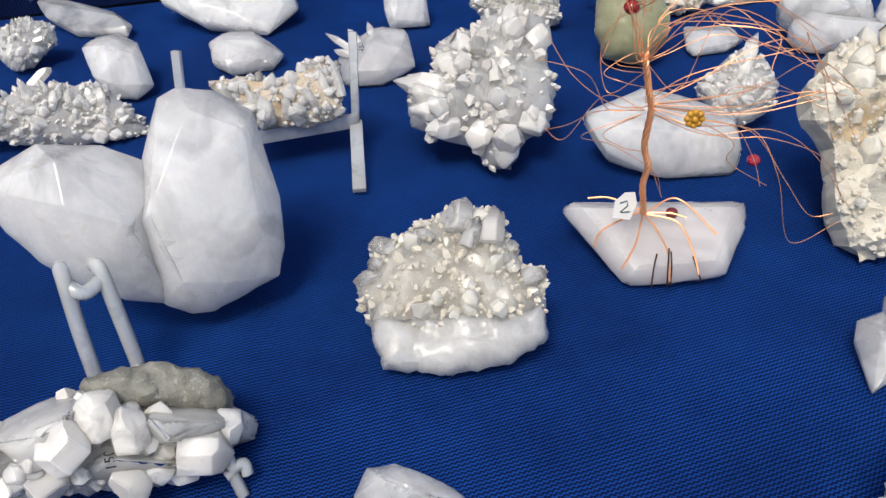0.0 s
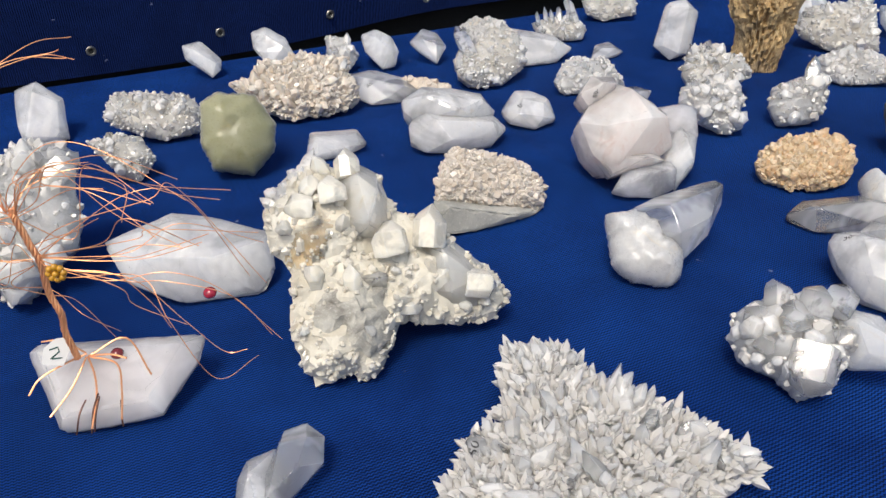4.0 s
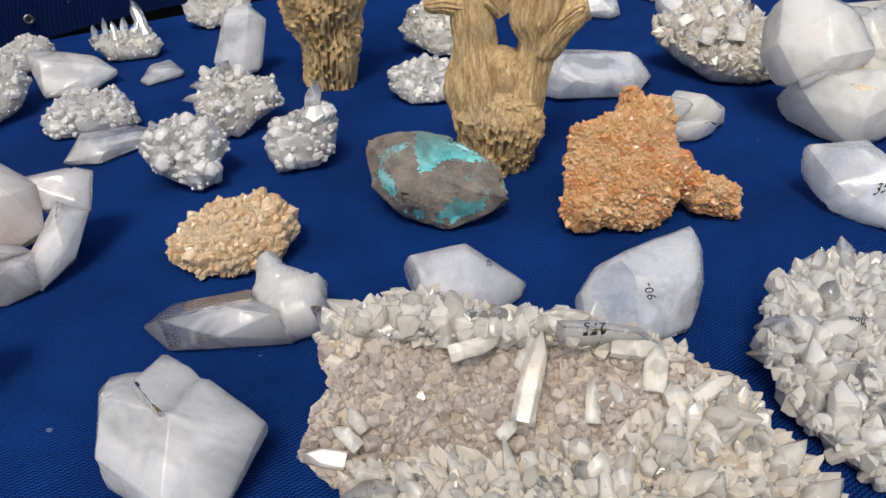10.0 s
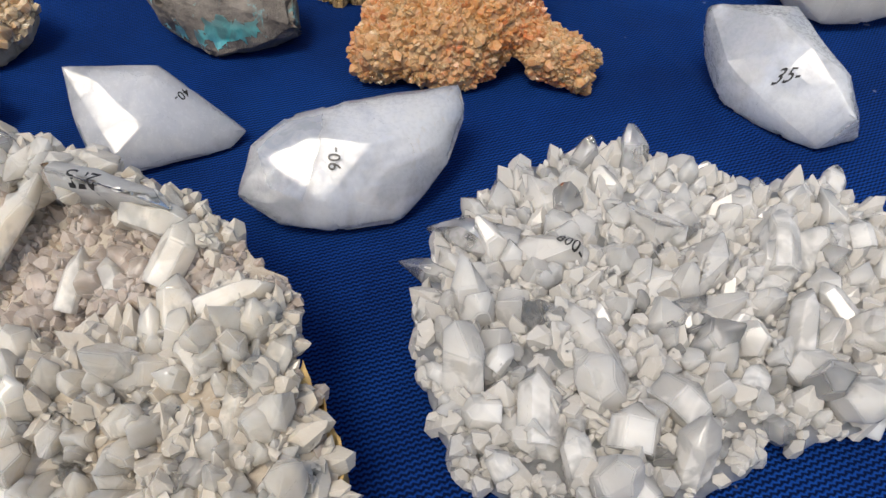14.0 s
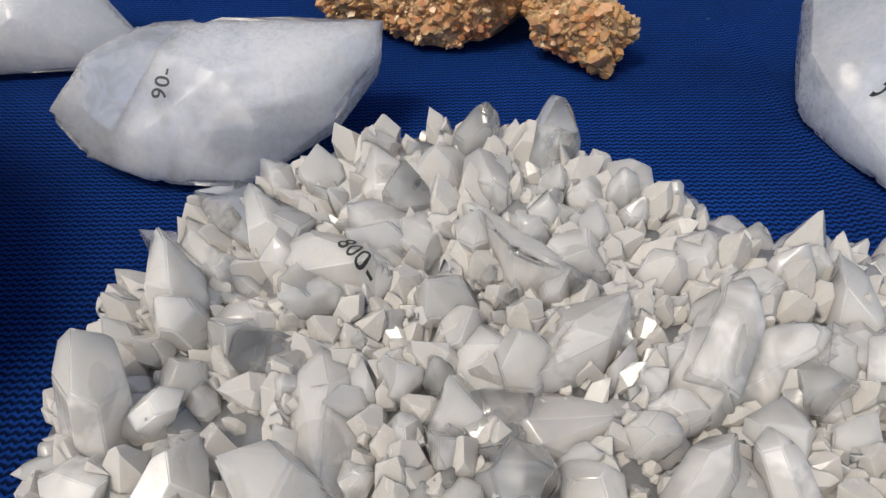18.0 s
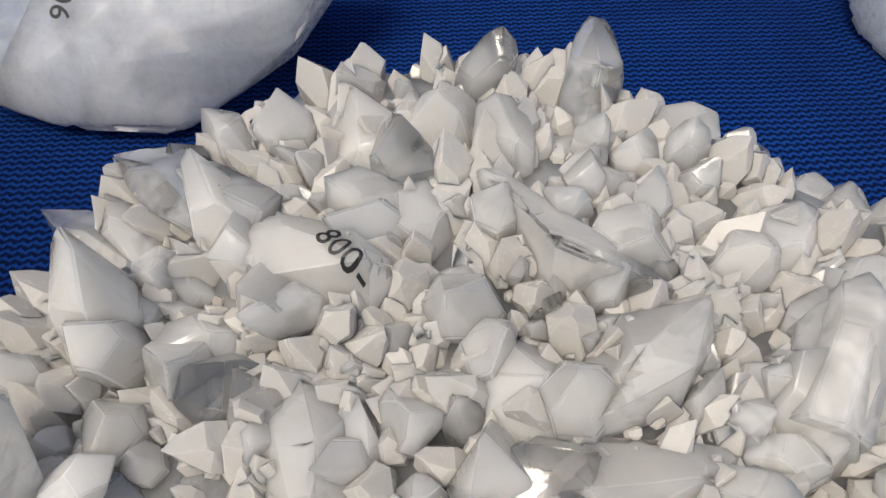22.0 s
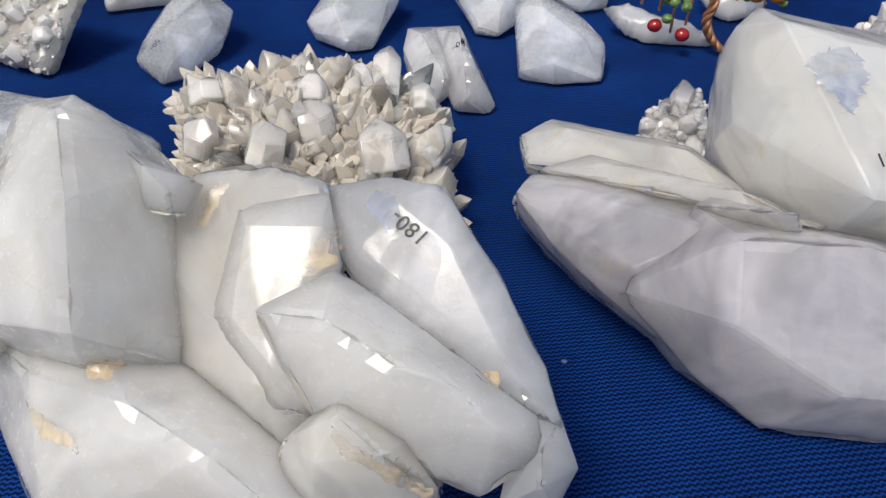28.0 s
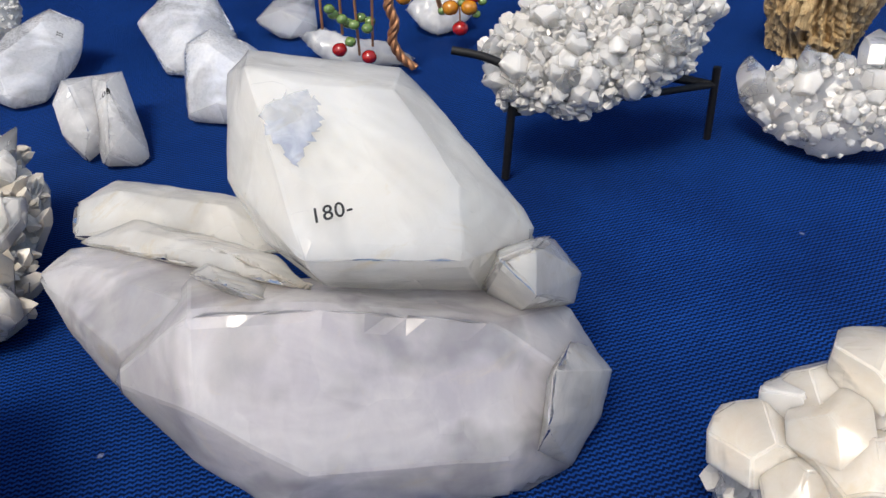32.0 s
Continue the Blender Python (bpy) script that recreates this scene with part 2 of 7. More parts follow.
MATS = {
    "milky": quartz("milky_quartz", (0.95, 0.935, 0.915), (0.76, 0.765, 0.785), (0.0, 0.5), 0.24, (0.74, 0.6, 0.4), 0.0),
    "milkyblue": quartz("blue_white_quartz", (0.9, 0.92, 0.96), (0.68, 0.72, 0.81), (0.0, 0.6), 0.32, (0.72, 0.64, 0.5), 0.0),
    "clearmilk": quartz("clear_and_milky_quartz", (0.878, 0.887, 0.916), (0.687, 0.716, 0.782), (0.1, 0.7), 0.26),
    "clear": quartz("clear_quartz", (0.99, 0.99, 0.98), (0.96, 0.96, 0.96), (0.6, 0.97), 0.03, None, 0, 60, 0.06, 0, 0.1, 0.4, 0.01),
    "clearhull": quartz("clear_broken_quartz", (0.96, 0.965, 0.97), (0.86, 0.88, 0.91), (0.42, 0.92), 0.08, None, 0, 60, 0.01, 0.95, 0.3, 0.6),
    "warmmilk": quartz("warm_milky_quartz", (0.96, 0.94, 0.89), (0.86, 0.83, 0.78), (0.0, 0.3), 0.24, (0.84, 0.7, 0.46), 0.06),
    "cream": quartz("cream_quartz", (0.96, 0.915, 0.83), (0.89, 0.82, 0.7), (0.0, 0.3), 0.2, (0.8, 0.62, 0.36), 0.1),
    "ivory": quartz("ivory_quartz", (0.97, 0.95, 0.9), (0.92, 0.885, 0.82), (0.0, 0.25), 0.2, (0.8, 0.68, 0.46), 0.02),
    "pink": quartz("pink_quartz", (0.95, 0.875, 0.83), (0.86, 0.74, 0.69), (0.0, 0.35), 0.18, (0.74, 0.5, 0.42), 0.08),
    "pinkish": quartz("blush_quartz", (0.848, 0.811, 0.807), (0.802, 0.757, 0.757), (0.0, 0.35), 0.14),
    "yellow_green": quartz("yellow_green_mineral", (0.425, 0.416, 0.264), (0.357, 0.357, 0.212), (0.0, 0.1), 0.4, (0.55, 0.45, 0.25), 0.1),
    "window": quartz("clear_window", (0.5, 0.53, 0.6), (0.33, 0.37, 0.46), (0.1, 0.6), 0.05, None, 0, 60, 0.1, 0, 0.3, soft=0.002),
    "frost": quartz("frosted_facet", (0.6, 0.63, 0.69), (0.26, 0.3, 0.4), (0.05, 0.7), 0.2, None, 0, 120, 0.2, 0, soft=0.002),
    "ochre": quartz("ochre_stain", (0.84, 0.72, 0.52), (0.74, 0.54, 0.3), (0.3, 1.1), 0.3, None, 0, 90, 0.2, 0, soft=0.002),
    "turquoise": quartz("turquoise_crust", (0.36, 0.82, 0.83), (0.06, 0.46, 0.5), (0.0, 0.85), 0.5, (0.75, 0.82, 0.8), 0.1, 200, 0.8, 0, soft=0.002),
    "lavender": quartz("lavender_grey_quartz", (0.765, 0.747, 0.765), (0.565, 0.547, 0.602), (0.0, 0.5), 0.16, (0.8, 0.7, 0.55), 0.04),
    "snow": quartz("snowy_quartz", (0.749, 0.737, 0.718), (0.702, 0.686, 0.663), (0.0, 0.12), 0.3, (0.85, 0.74, 0.58), 0.06, 120, 0.3),
    "snowcream": quartz("snowy_cream_quartz", (0.749, 0.718, 0.655), (0.702, 0.655, 0.577), (0.0, 0.12), 0.3, (0.8, 0.65, 0.46), 0.14, 120, 0.3),
    "beige_matrix": rock("beige_matrix", (0.475, 0.403, 0.324), (0.605, 0.554, 0.482), (0.576, 0.54, 0.482)),
    "gold_matrix": rock("gold_matrix", (0.432, 0.302, 0.173), (0.59, 0.482, 0.346), (0.576, 0.504, 0.396)),
    "orange_matrix": rock("orange_matrix", (0.36, 0.158, 0.0648), (0.533, 0.36, 0.202), (0.533, 0.418, 0.288)),
    "ochre_rim": rock("ochre_rim", (0.45, 0.27, 0.07), (0.62, 0.45, 0.2), (0.6, 0.5, 0.34), 0.6),
    "pitted_grey": rock("pitted_grey", (0.2, 0.19, 0.17), (0.55, 0.53, 0.47), (0.7, 0.68, 0.62), 0.8, 90, 0.006),
    "tan_matrix": rock("tan_matrix", (0.346, 0.259, 0.158), (0.504, 0.446, 0.36), (0.547, 0.518, 0.468)),
    "cream_matrix": rock("cream_matrix", (0.475, 0.432, 0.346), (0.648, 0.619, 0.54), (0.619, 0.598, 0.547), 0.5, 60, 0.004),
    "geode_matrix": rock("geode_matrix", (0.302, 0.245, 0.18), (0.475, 0.425, 0.36), (0.518, 0.49, 0.446), 0.6, 60),
    "grey_matrix": rock("grey_matrix", (0.0936, 0.0936, 0.0792), (0.288, 0.281, 0.245), (0.446, 0.432, 0.396), 0.8, 60, 0.004),
    "grey_rock": rock("grey_rock", (0.245, 0.245, 0.223), (0.374, 0.367, 0.338), (0.475, 0.461, 0.418), 0.85, 50),
    "copper_rock": copper_rock(),
    "ink": plain("marker_ink", (0.00864, 0.00864, 0.0101), 0.5, wear=0.0),
    "acrylic": quartz("clear_acrylic", (0.88, 0.92, 0.95), (0.84, 0.88, 0.92), (0.62, 0.72), 0.04, None, 0, 40, 0.0, 0, 0.0, soft=0.002),
    "copper": plain("copper_wire", (0.93, 0.45, 0.23), 0.42, metal=0.75),
    "dark_copper": plain("dark_copper_wire", (0.0864, 0.0432, 0.036), 0.4, metal=1.0),
    "black_iron": plain("black_iron", (0.00864, 0.00864, 0.0101), 0.55, metal=0.3),
    "tag": plain("white_tag", (0.59, 0.583, 0.569), 0.6, wear=0.03),
    "red_bead": plain("red_bead", (0.396, 0.0144, 0.0144), 0.15, glass=0.2, coat=0.5),
    "orange_bead": plain("orange_bead", (0.612, 0.238, 0.0144), 0.15, glass=0.2, coat=0.5),
    "green_bead": plain("green_bead", (0.216, 0.36, 0.101), 0.15, glass=0.45, coat=0.5),
    "amber_flower": plain("amber_flower", (0.54, 0.259, 0.0144), 0.3, coat=0.3),
    "table_wood": plain("table_board", (0.252, 0.194, 0.13), 0.6),
}


# Small crystals: each kind once as single crystals, clear towards the tip, and once as the milky crust between them.
for key, name, tint, deep, clear, stain, stained in (
        ("druse", "druse_quartz", (0.87, 0.838, 0.79), (0.82, 0.78, 0.725), (0.05, 0.5), None, 0.0),
        ("bright", "bright_quartz", (0.9, 0.87, 0.835), (0.86, 0.825, 0.78), (0.03, 0.4), None, 0.0),
        ("creamy", "creamy_crystal", (0.92, 0.875, 0.78), (0.87, 0.8, 0.67), (0.03, 0.4), None, 0.0),
        ("warm", "warm_druse", (0.88, 0.83, 0.75), (0.82, 0.73, 0.61), (0.05, 0.5), (0.8, 0.64, 0.42), 0.04),
        ("beige", "beige_crystal", (0.95, 0.86, 0.76), (0.88, 0.75, 0.62), (0.05, 0.45), None, 0.0),
        ("gold", "golden_crystal", (0.95, 0.76, 0.54), (0.82, 0.54, 0.3), (0.05, 0.5), (0.6, 0.28, 0.09), 0.1),
        ("orange", "orange_crystal", (0.95, 0.66, 0.38), (0.8, 0.36, 0.12), (0.05, 0.5), (0.55, 0.11, 0.03), 0.35),
        ("smoky", "smoky_druse", (0.76, 0.67, 0.6), (0.56, 0.46, 0.39), (0.08, 0.6), (0.62, 0.45, 0.27), 0.1)):
    MATS[key] = quartz(name, tint, deep, clear, 0.2, stain, stained, 110, 0.05, 0, 0.35, 0.75, 0.003 if key in ("beige", "gold", "orange", "smoky") else 0.01)
    tint, deep = [tuple(0.72 * c for c in colour) for colour in (tint, deep)]   # the crust has the same colours, darkened
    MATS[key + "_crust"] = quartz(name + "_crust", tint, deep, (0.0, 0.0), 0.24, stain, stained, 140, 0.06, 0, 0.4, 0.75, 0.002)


def cloth_material(name, dark, pale, pitch, turn):
    """A knitted blue table cover: rows of small loops, slightly uneven, with lint and faint creases."""
    n = Nodes(name)
    m = n.tree.nodes.new("ShaderNodeMapping")
    m.inputs["Rotation"].default_value = (0, 0, radians(turn))
    n.link(n.place, m.inputs["Vector"])
    wobble = n.tree.nodes.new("ShaderNodeVectorMath")
    wobble.operation = "MULTIPLY_ADD"
    warp = n.tree.nodes.new("ShaderNodeTexNoise")
    warp.inputs["Scale"].default_value = 60
    n.link(m.outputs[0], warp.inputs["Vector"])
    n.link(warp.outputs["Color"], wobble.inputs[0])
    wobble.inputs[1].default_value = (0.0015, 0.0015, 0)
    n.link(m.outputs[0], wobble.inputs[2])
    axes = n.tree.nodes.new("ShaderNodeSeparateXYZ")
    n.link(wobble.outputs[0], axes.inputs[0])
    swing = n.maths("SINE", n.maths("MULTIPLY", axes.outputs[0], 2 * math.pi / (pitch * 1.25)))
    row = n.maths("ADD", n.maths("MULTIPLY", axes.outputs[1], 1 / pitch), n.maths("MULTIPLY", swing, 0.17))
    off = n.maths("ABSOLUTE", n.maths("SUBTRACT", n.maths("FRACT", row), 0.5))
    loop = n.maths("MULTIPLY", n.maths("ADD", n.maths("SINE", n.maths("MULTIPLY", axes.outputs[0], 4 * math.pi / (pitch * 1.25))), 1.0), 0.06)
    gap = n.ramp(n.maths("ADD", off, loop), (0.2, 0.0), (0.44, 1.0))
    broad = n.noise(7, 5, 0.65)
    yarn = n.noise(900, 2, 0.6)
    base = n.mix(n.ramp(broad, (0.35, 0.0), (0.7, 1.0)), dark, pale)
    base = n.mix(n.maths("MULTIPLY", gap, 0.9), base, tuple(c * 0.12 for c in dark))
    base = n.mix(n.ramp(n.noise(55, 2, 0.4), (0.775, 0.0), (0.785, 0.5)), base, (0.25, 0.28, 0.4))
    n.set(Base_Color=base, Roughness=0.75, Specular_IOR_Level=0.06)
    n.bump(n.maths("ADD", n.maths("SUBTRACT", 1.0, gap), n.maths("MULTIPLY", yarn, 0.35)), pitch * 0.3, 0.9)
    return n.mat


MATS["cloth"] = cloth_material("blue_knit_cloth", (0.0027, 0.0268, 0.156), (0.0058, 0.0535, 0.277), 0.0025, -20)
MATS["tarp"] = cloth_material("blue_tarp", (0.005, 0.016, 0.083), (0.007, 0.021, 0.107), 0.002, 0)
MATS["drape"] = plain("black_drape", (0.012, 0.013, 0.014), 0.9)


def wood_material():
    n = Nodes("weathered_cactus_wood")
    m = n.tree.nodes.new("ShaderNodeMapping")
    m.inputs["Scale"].default_value = (1, 1, 0.16)
    n.link(n.place, m.inputs["Vector"])
    streak = n.noise(240, 7, 0.72, 0.8, m.outputs[0])
    thin = n.noise(700, 4, 0.7, 0.3, m.outputs[0])
    big = n.noise(22, 4, 0.6)
    base = n.mix(n.ramp(streak, (0.34, 0.0), (0.62, 1.0)), (0.331, 0.194, 0.072), (0.648, 0.482, 0.259))
    base = n.mix(n.ramp(thin, (0.52, 0.0), (0.68, 0.85)), base, (0.173, 0.0864, 0.0324))
    base = n.mix(n.ramp(big, (0.5, 0.0), (0.72, 0.5)), base, (0.36, 0.302, 0.223))
    n.set(Base_Color=base, Roughness=0.78)
    n.bump(streak, 0.003, 0.9)
    return n.mat


def ground_material():
    n = Nodes("dark_asphalt")
    grit = n.noise(240, 5, 0.7)
    base = n.mix(n.ramp(grit, (0.35, 0.0), (0.7, 1.0)), (0.03, 0.03, 0.03), (0.07, 0.068, 0.065))
    n.set(Base_Color=n.mix(n.ramp(n.noise(1.5, 4), (0.4, 0.0), (0.7, 0.5)), base, (0.05, 0.048, 0.045)), Roughness=0.92)
    n.bump(grit, 0.004, 0.7)
    return n.mat


MATS["wood"], MATS["ground"] = wood_material(), ground_material()


# Building blocks -------------------------------------------------------------
def finish(bm, material, smooth=None):
    """A mesh from bm; smooth: the angle in degrees past which an edge stays sharp."""
    if smooth is not None:
        bm.normal_update()
        for fc in bm.faces:
            fc.smooth = True
        for e in bm.edges:
            e.smooth = len(e.link_faces) == 2 and e.calc_face_angle(0) < radians(smooth)
    me = bpy.data.meshes.new("mesh")
    bm.to_mesh(me)
    bm.free()
    me.materials.append(MATS[material])
    return me


def part(name, bm, material, parent, label="", smooth=None):
    ob = new(name, bm if isinstance(bm, bpy.types.Mesh) else finish(bm, material, smooth))
    ob.parent = parent
    return tagged(ob, label)


def stand_in(name, label, category, x, y, turn=0, group=""):
    """The empty at a thing's base, to which its parts belong."""
    ob = new(name)
    ob.empty_display_size = 0.02
    ob.matrix_world = pose(x, y, 0, 0, 0, turn)
    return tagged(ob, label, category, group)


def tube(bm, path, radii, sides=8, wob=0.0, seed=0.0):
    """A closed tube along a path, with one radius for each of its points."""
    rings = []
    for i, p in enumerate(path):
        p = Vector(p)
        d = (Vector(path[min(i + 1, len(path) - 1)]) - Vector(path[max(i - 1, 0)])).normalized()
        side = d.orthogonal().normalized() if i == 0 else (side - d * side.dot(d)).normalized()
        up = d.cross(side)
        ring = []
        for k in range(sides):
            a = 2 * math.pi * k / sides
            w = side * math.cos(a) + up * math.sin(a)
            r = radii[i] if isinstance(radii, (list, tuple)) else radii
            if wob:
                r *= 1 + wob * noise.noise(p * 40 + w * 1.3 + Vector((seed, 0, 0)))
            ring.append(bm.verts.new(p + w * r))
        rings.append(ring)
    for a, b in zip(rings, rings[1:]):
        for k in range(sides):
            bm.faces.new((a[k], a[(k + 1) % sides], b[(k + 1) % sides], b[k]))
    bm.faces.new(rings[0][::-1])
    bm.faces.new(rings[-1])
    return rings


def bend(points, steps=6):
    """A smooth curve through a few points."""
    pts = [Vector(p) for p in points]
    pts = [pts[0] * 2 - pts[1]] + pts + [pts[-1] * 2 - pts[-2]]
    out = []
    for a, b, c, d in zip(pts, pts[1:], pts[2:], pts[3:]):
        for i in range(steps):
            t = i / steps
            out.append(0.5 * ((2 * b) + (c - a) * t + (2 * a - 5 * b + 4 * c - d) * t * t + (3 * b - a - 3 * c + d) * t ** 3))
    return out + [pts[-2]]


def box(bm, size, m, bevel=0.0):
    made = bmesh.ops.create_cube(bm, size=1.0, matrix=m @ Matrix.Diagonal((*size, 1)))
    if bevel:
        edges = list({e for v in made["verts"] for e in v.link_edges})
        bmesh.ops.bevel(bm, geom=edges, offset=bevel, segments=2, affect="EDGES", profile=0.5)


def glyphs(text):
    """Pen strokes of a price mark: corners and faces of the flat letters, centred, one unit high."""
    cu = bpy.data.curves.new("mark", "FONT")
    cu.body, cu.size, cu.resolution_u, cu.shear, cu.space_character, cu.offset = text, 1.35, 3, 0.12, 1.05, 0.012
    ob = new("mark", cu)
    me = bpy.data.meshes.new_from_object(ob.evaluated_get(bpy.context.evaluated_depsgraph_get()))
    pts = [v.co.copy() for v in me.vertices]
    faces = [tuple(p.vertices) for p in me.polygons]
    lo, hi = [min(p[i] for p in pts) for i in (0, 1)], [max(p[i] for p in pts) for i in (0, 1)]
    bpy.data.objects.remove(ob)
    bpy.data.meshes.remove(me)
    return [Vector((p.x - (lo[0] + hi[0]) / 2, p.y - (lo[1] + hi[1]) / 2, 0)) for p in pts], faces


MARKS = {w: glyphs(w) for w in ("150", "75-", "10", "25-", "60-", "20-", "30-", "35-", "90-", "25", "40-", "275", "800-", "90", "60", "180-", "80-", "35", "50-")}


# Crystal shapes, shared by all the clusters: one unit long, one unit thick.
def crystal_mesh(k, bevel=0.03):
    """A six-sided prism cut by the faces of its tip, three of them larger; odd ones end in a broken face."""
    rnd = random.Random(100 + k)
    turn = rnd.random()
    planes = [(Vector((0, 0, -1)), 0.0)]
    for i in range(6):
        a = math.pi / 3 * (i + turn) + rnd.uniform(-0.1, 0.1)
        planes.append((Vector((math.cos(a), math.sin(a), 0.0 if k % 4 else 0.07)).normalized(), rnd.uniform(0.38, 0.5)))
        rise = rnd.uniform(0.55, 1.15)
        nv = Vector((math.cos(a) * rise, math.sin(a) * rise, 1)).normalized()
        planes.append((nv, nv.z * (rnd.uniform(0.93, 1.0) if i % 2 == k % 2 else rnd.uniform(1.0, 1.16))))
    if k % 5 == 4:
        nv = Vector((rnd.uniform(-0.6, 0.6), rnd.uniform(-0.6, 0.6), 1)).normalized()
        planes.append((nv, nv.z * 0.8))
    pts = []
    for i in range(len(planes)):
        for j in range(i):
            for l in range(j):
                m = Matrix((planes[i][0], planes[j][0], planes[l][0]))
                if abs(m.determinant()) < 1e-4:
                    continue
                p = m.inverted() @ Vector((planes[i][1], planes[j][1], planes[l][1]))
                if all(nv.dot(p) < d + 1e-5 for nv, d in planes) and all((p - q).length > 0.015 for q in pts):
                    pts.append(p)
    bm = bmesh.new()
    bmesh.ops.convex_hull(bm, input=[bm.verts.new(p) for p in pts])
    bmesh.ops.dissolve_limit(bm, angle_limit=radians(4), verts=bm.verts[:], edges=bm.edges[:])
    edges = [e for e in bm.edges if len(e.link_faces) == 2 and e.calc_face_angle(0) > radians(12)]
    if bevel:
        bmesh.ops.bevel(bm, geom=edges, offset=bevel, segments=2, affect="EDGES", clamp_overlap=True)
    return bm


SHAPES = {}


def crystal_data(k, material):
    if (k, material) not in SHAPES:
        SHAPES[k, material] = finish(crystal_mesh(k, 0.025), material, 40)
    return SHAPES[k, material]


def upright(base, way, length, width, spin):
    """The pose of a unit crystal from its foot along its way."""
    q = way.to_track_quat("Z", "Y")
    return Matrix.Translation(base) @ q.to_matrix().to_4x4() @ Matrix.Rotation(spin, 4, "Z") @ Matrix.Diagonal((width, width, length, 1))


# The pieces of a specimen: outlines lie in a sloping plane through its front foot, in millimetres.
def H(outline, ridge, rise, depth, material):
    return ("hull", outline, ridge, rise, depth, material)


def L(outline, rise, depth, material, rough, druse, pit):
    return ("lump", outline, rise, depth, material, rough, druse, pit)


def R(foot, tip, width, material):
    return ("rod", foot, tip, width, material)


def W(outline, material, jag):
    return ("patch", outline, material, jag)


def M(text, at, size, turn):
    return ("mark", text, at, size, turn)


def hull_bm(outline, ridge, rise, depth, place, rnd, wear=1.0):
    """A broken crystal: its rim, the ridges between its facets and a smaller back."""
    cx, cy = sum(p[0] for p in outline) / len(outline), sum(p[1] for p in outline) / len(outline)
    outline = [(*p, 0) if len(p) == 2 else p for p in outline]
    pts = [place(*p) for p in outline] + [place(*p) for p in ridge]
    if not ridge:
        pts += [place(cx + (u - cx) * 0.55, cy + (v - cy) * 0.55, w + rise * rnd.uniform(0.8, 1.1)) for u, v, w in outline]
    for u, v, w in outline:
        pts.append(place(cx + (u - cx) * 0.8, cy + (v - cy) * 0.8, w - depth))
        pts.append(place(cx + (u - cx) * 0.95, cy + (v - cy) * 0.95, w - depth * 0.45))
    for p in pts:
        p.z = max(p.z, 0.0)
    bm = bmesh.new()
    vs = [bm.verts.new(p) for p in pts]
    made = bmesh.ops.convex_hull(bm, input=vs)
    bmesh.ops.delete(bm, geom=list({g for g in made["geom_interior"] + made["geom_unused"] if isinstance(g, bmesh.types.BMVert) and g.is_valid}), context="VERTS")
    size = max(max(p[0] for p in outline) - min(p[0] for p in outline), 20) / 1000
    bmesh.ops.dissolve_limit(bm, angle_limit=radians(4), verts=bm.verts[:], edges=bm.edges[:])
    edges = [e for e in bm.edges if len(e.link_faces) == 2 and e.calc_face_angle(0) > radians(12)]
    bmesh.ops.bevel(bm, geom=edges, offset=size * 0.005, segments=1, affect="EDGES", clamp_overlap=True)
    bmesh.ops.triangulate(bm, faces=bm.faces[:])
    for _ in range(4):
        long = [e for e in bm.edges if e.calc_length() > max(size * 0.035, 0.0032)]
        if not long or len(bm.faces) > 3500:
            break
        bmesh.ops.subdivide_edges(bm, edges=long, cuts=1)
        bmesh.ops.triangulate(bm, faces=[f for f in bm.faces if len(f.verts) > 3])
    bm.normal_update()
    shift = Vector((rnd.random() * 50, rnd.random() * 50, 0))
    for v in bm.verts:
        w = noise.noise(v.co * 26 + shift) * 0.0007 + noise.noise(v.co * 70 + shift) * 0.0006 + noise.noise(v.co * 180 + shift) * 0.0003
        w = w * wear
        edge = max((e.calc_face_angle(0) for e in v.link_edges if len(e.link_faces) == 2), default=0)
        if edge > 0.5:
            w -= (abs(noise.noise(v.co * 60 + shift)) * 0.0042 + abs(noise.noise(v.co * 240 + shift)) * 0.0022) * wear
        v.co += v.normal * w * min(1.0, size / 0.05)
        v.co.z = max(v.co.z, 0.0)
    return bm


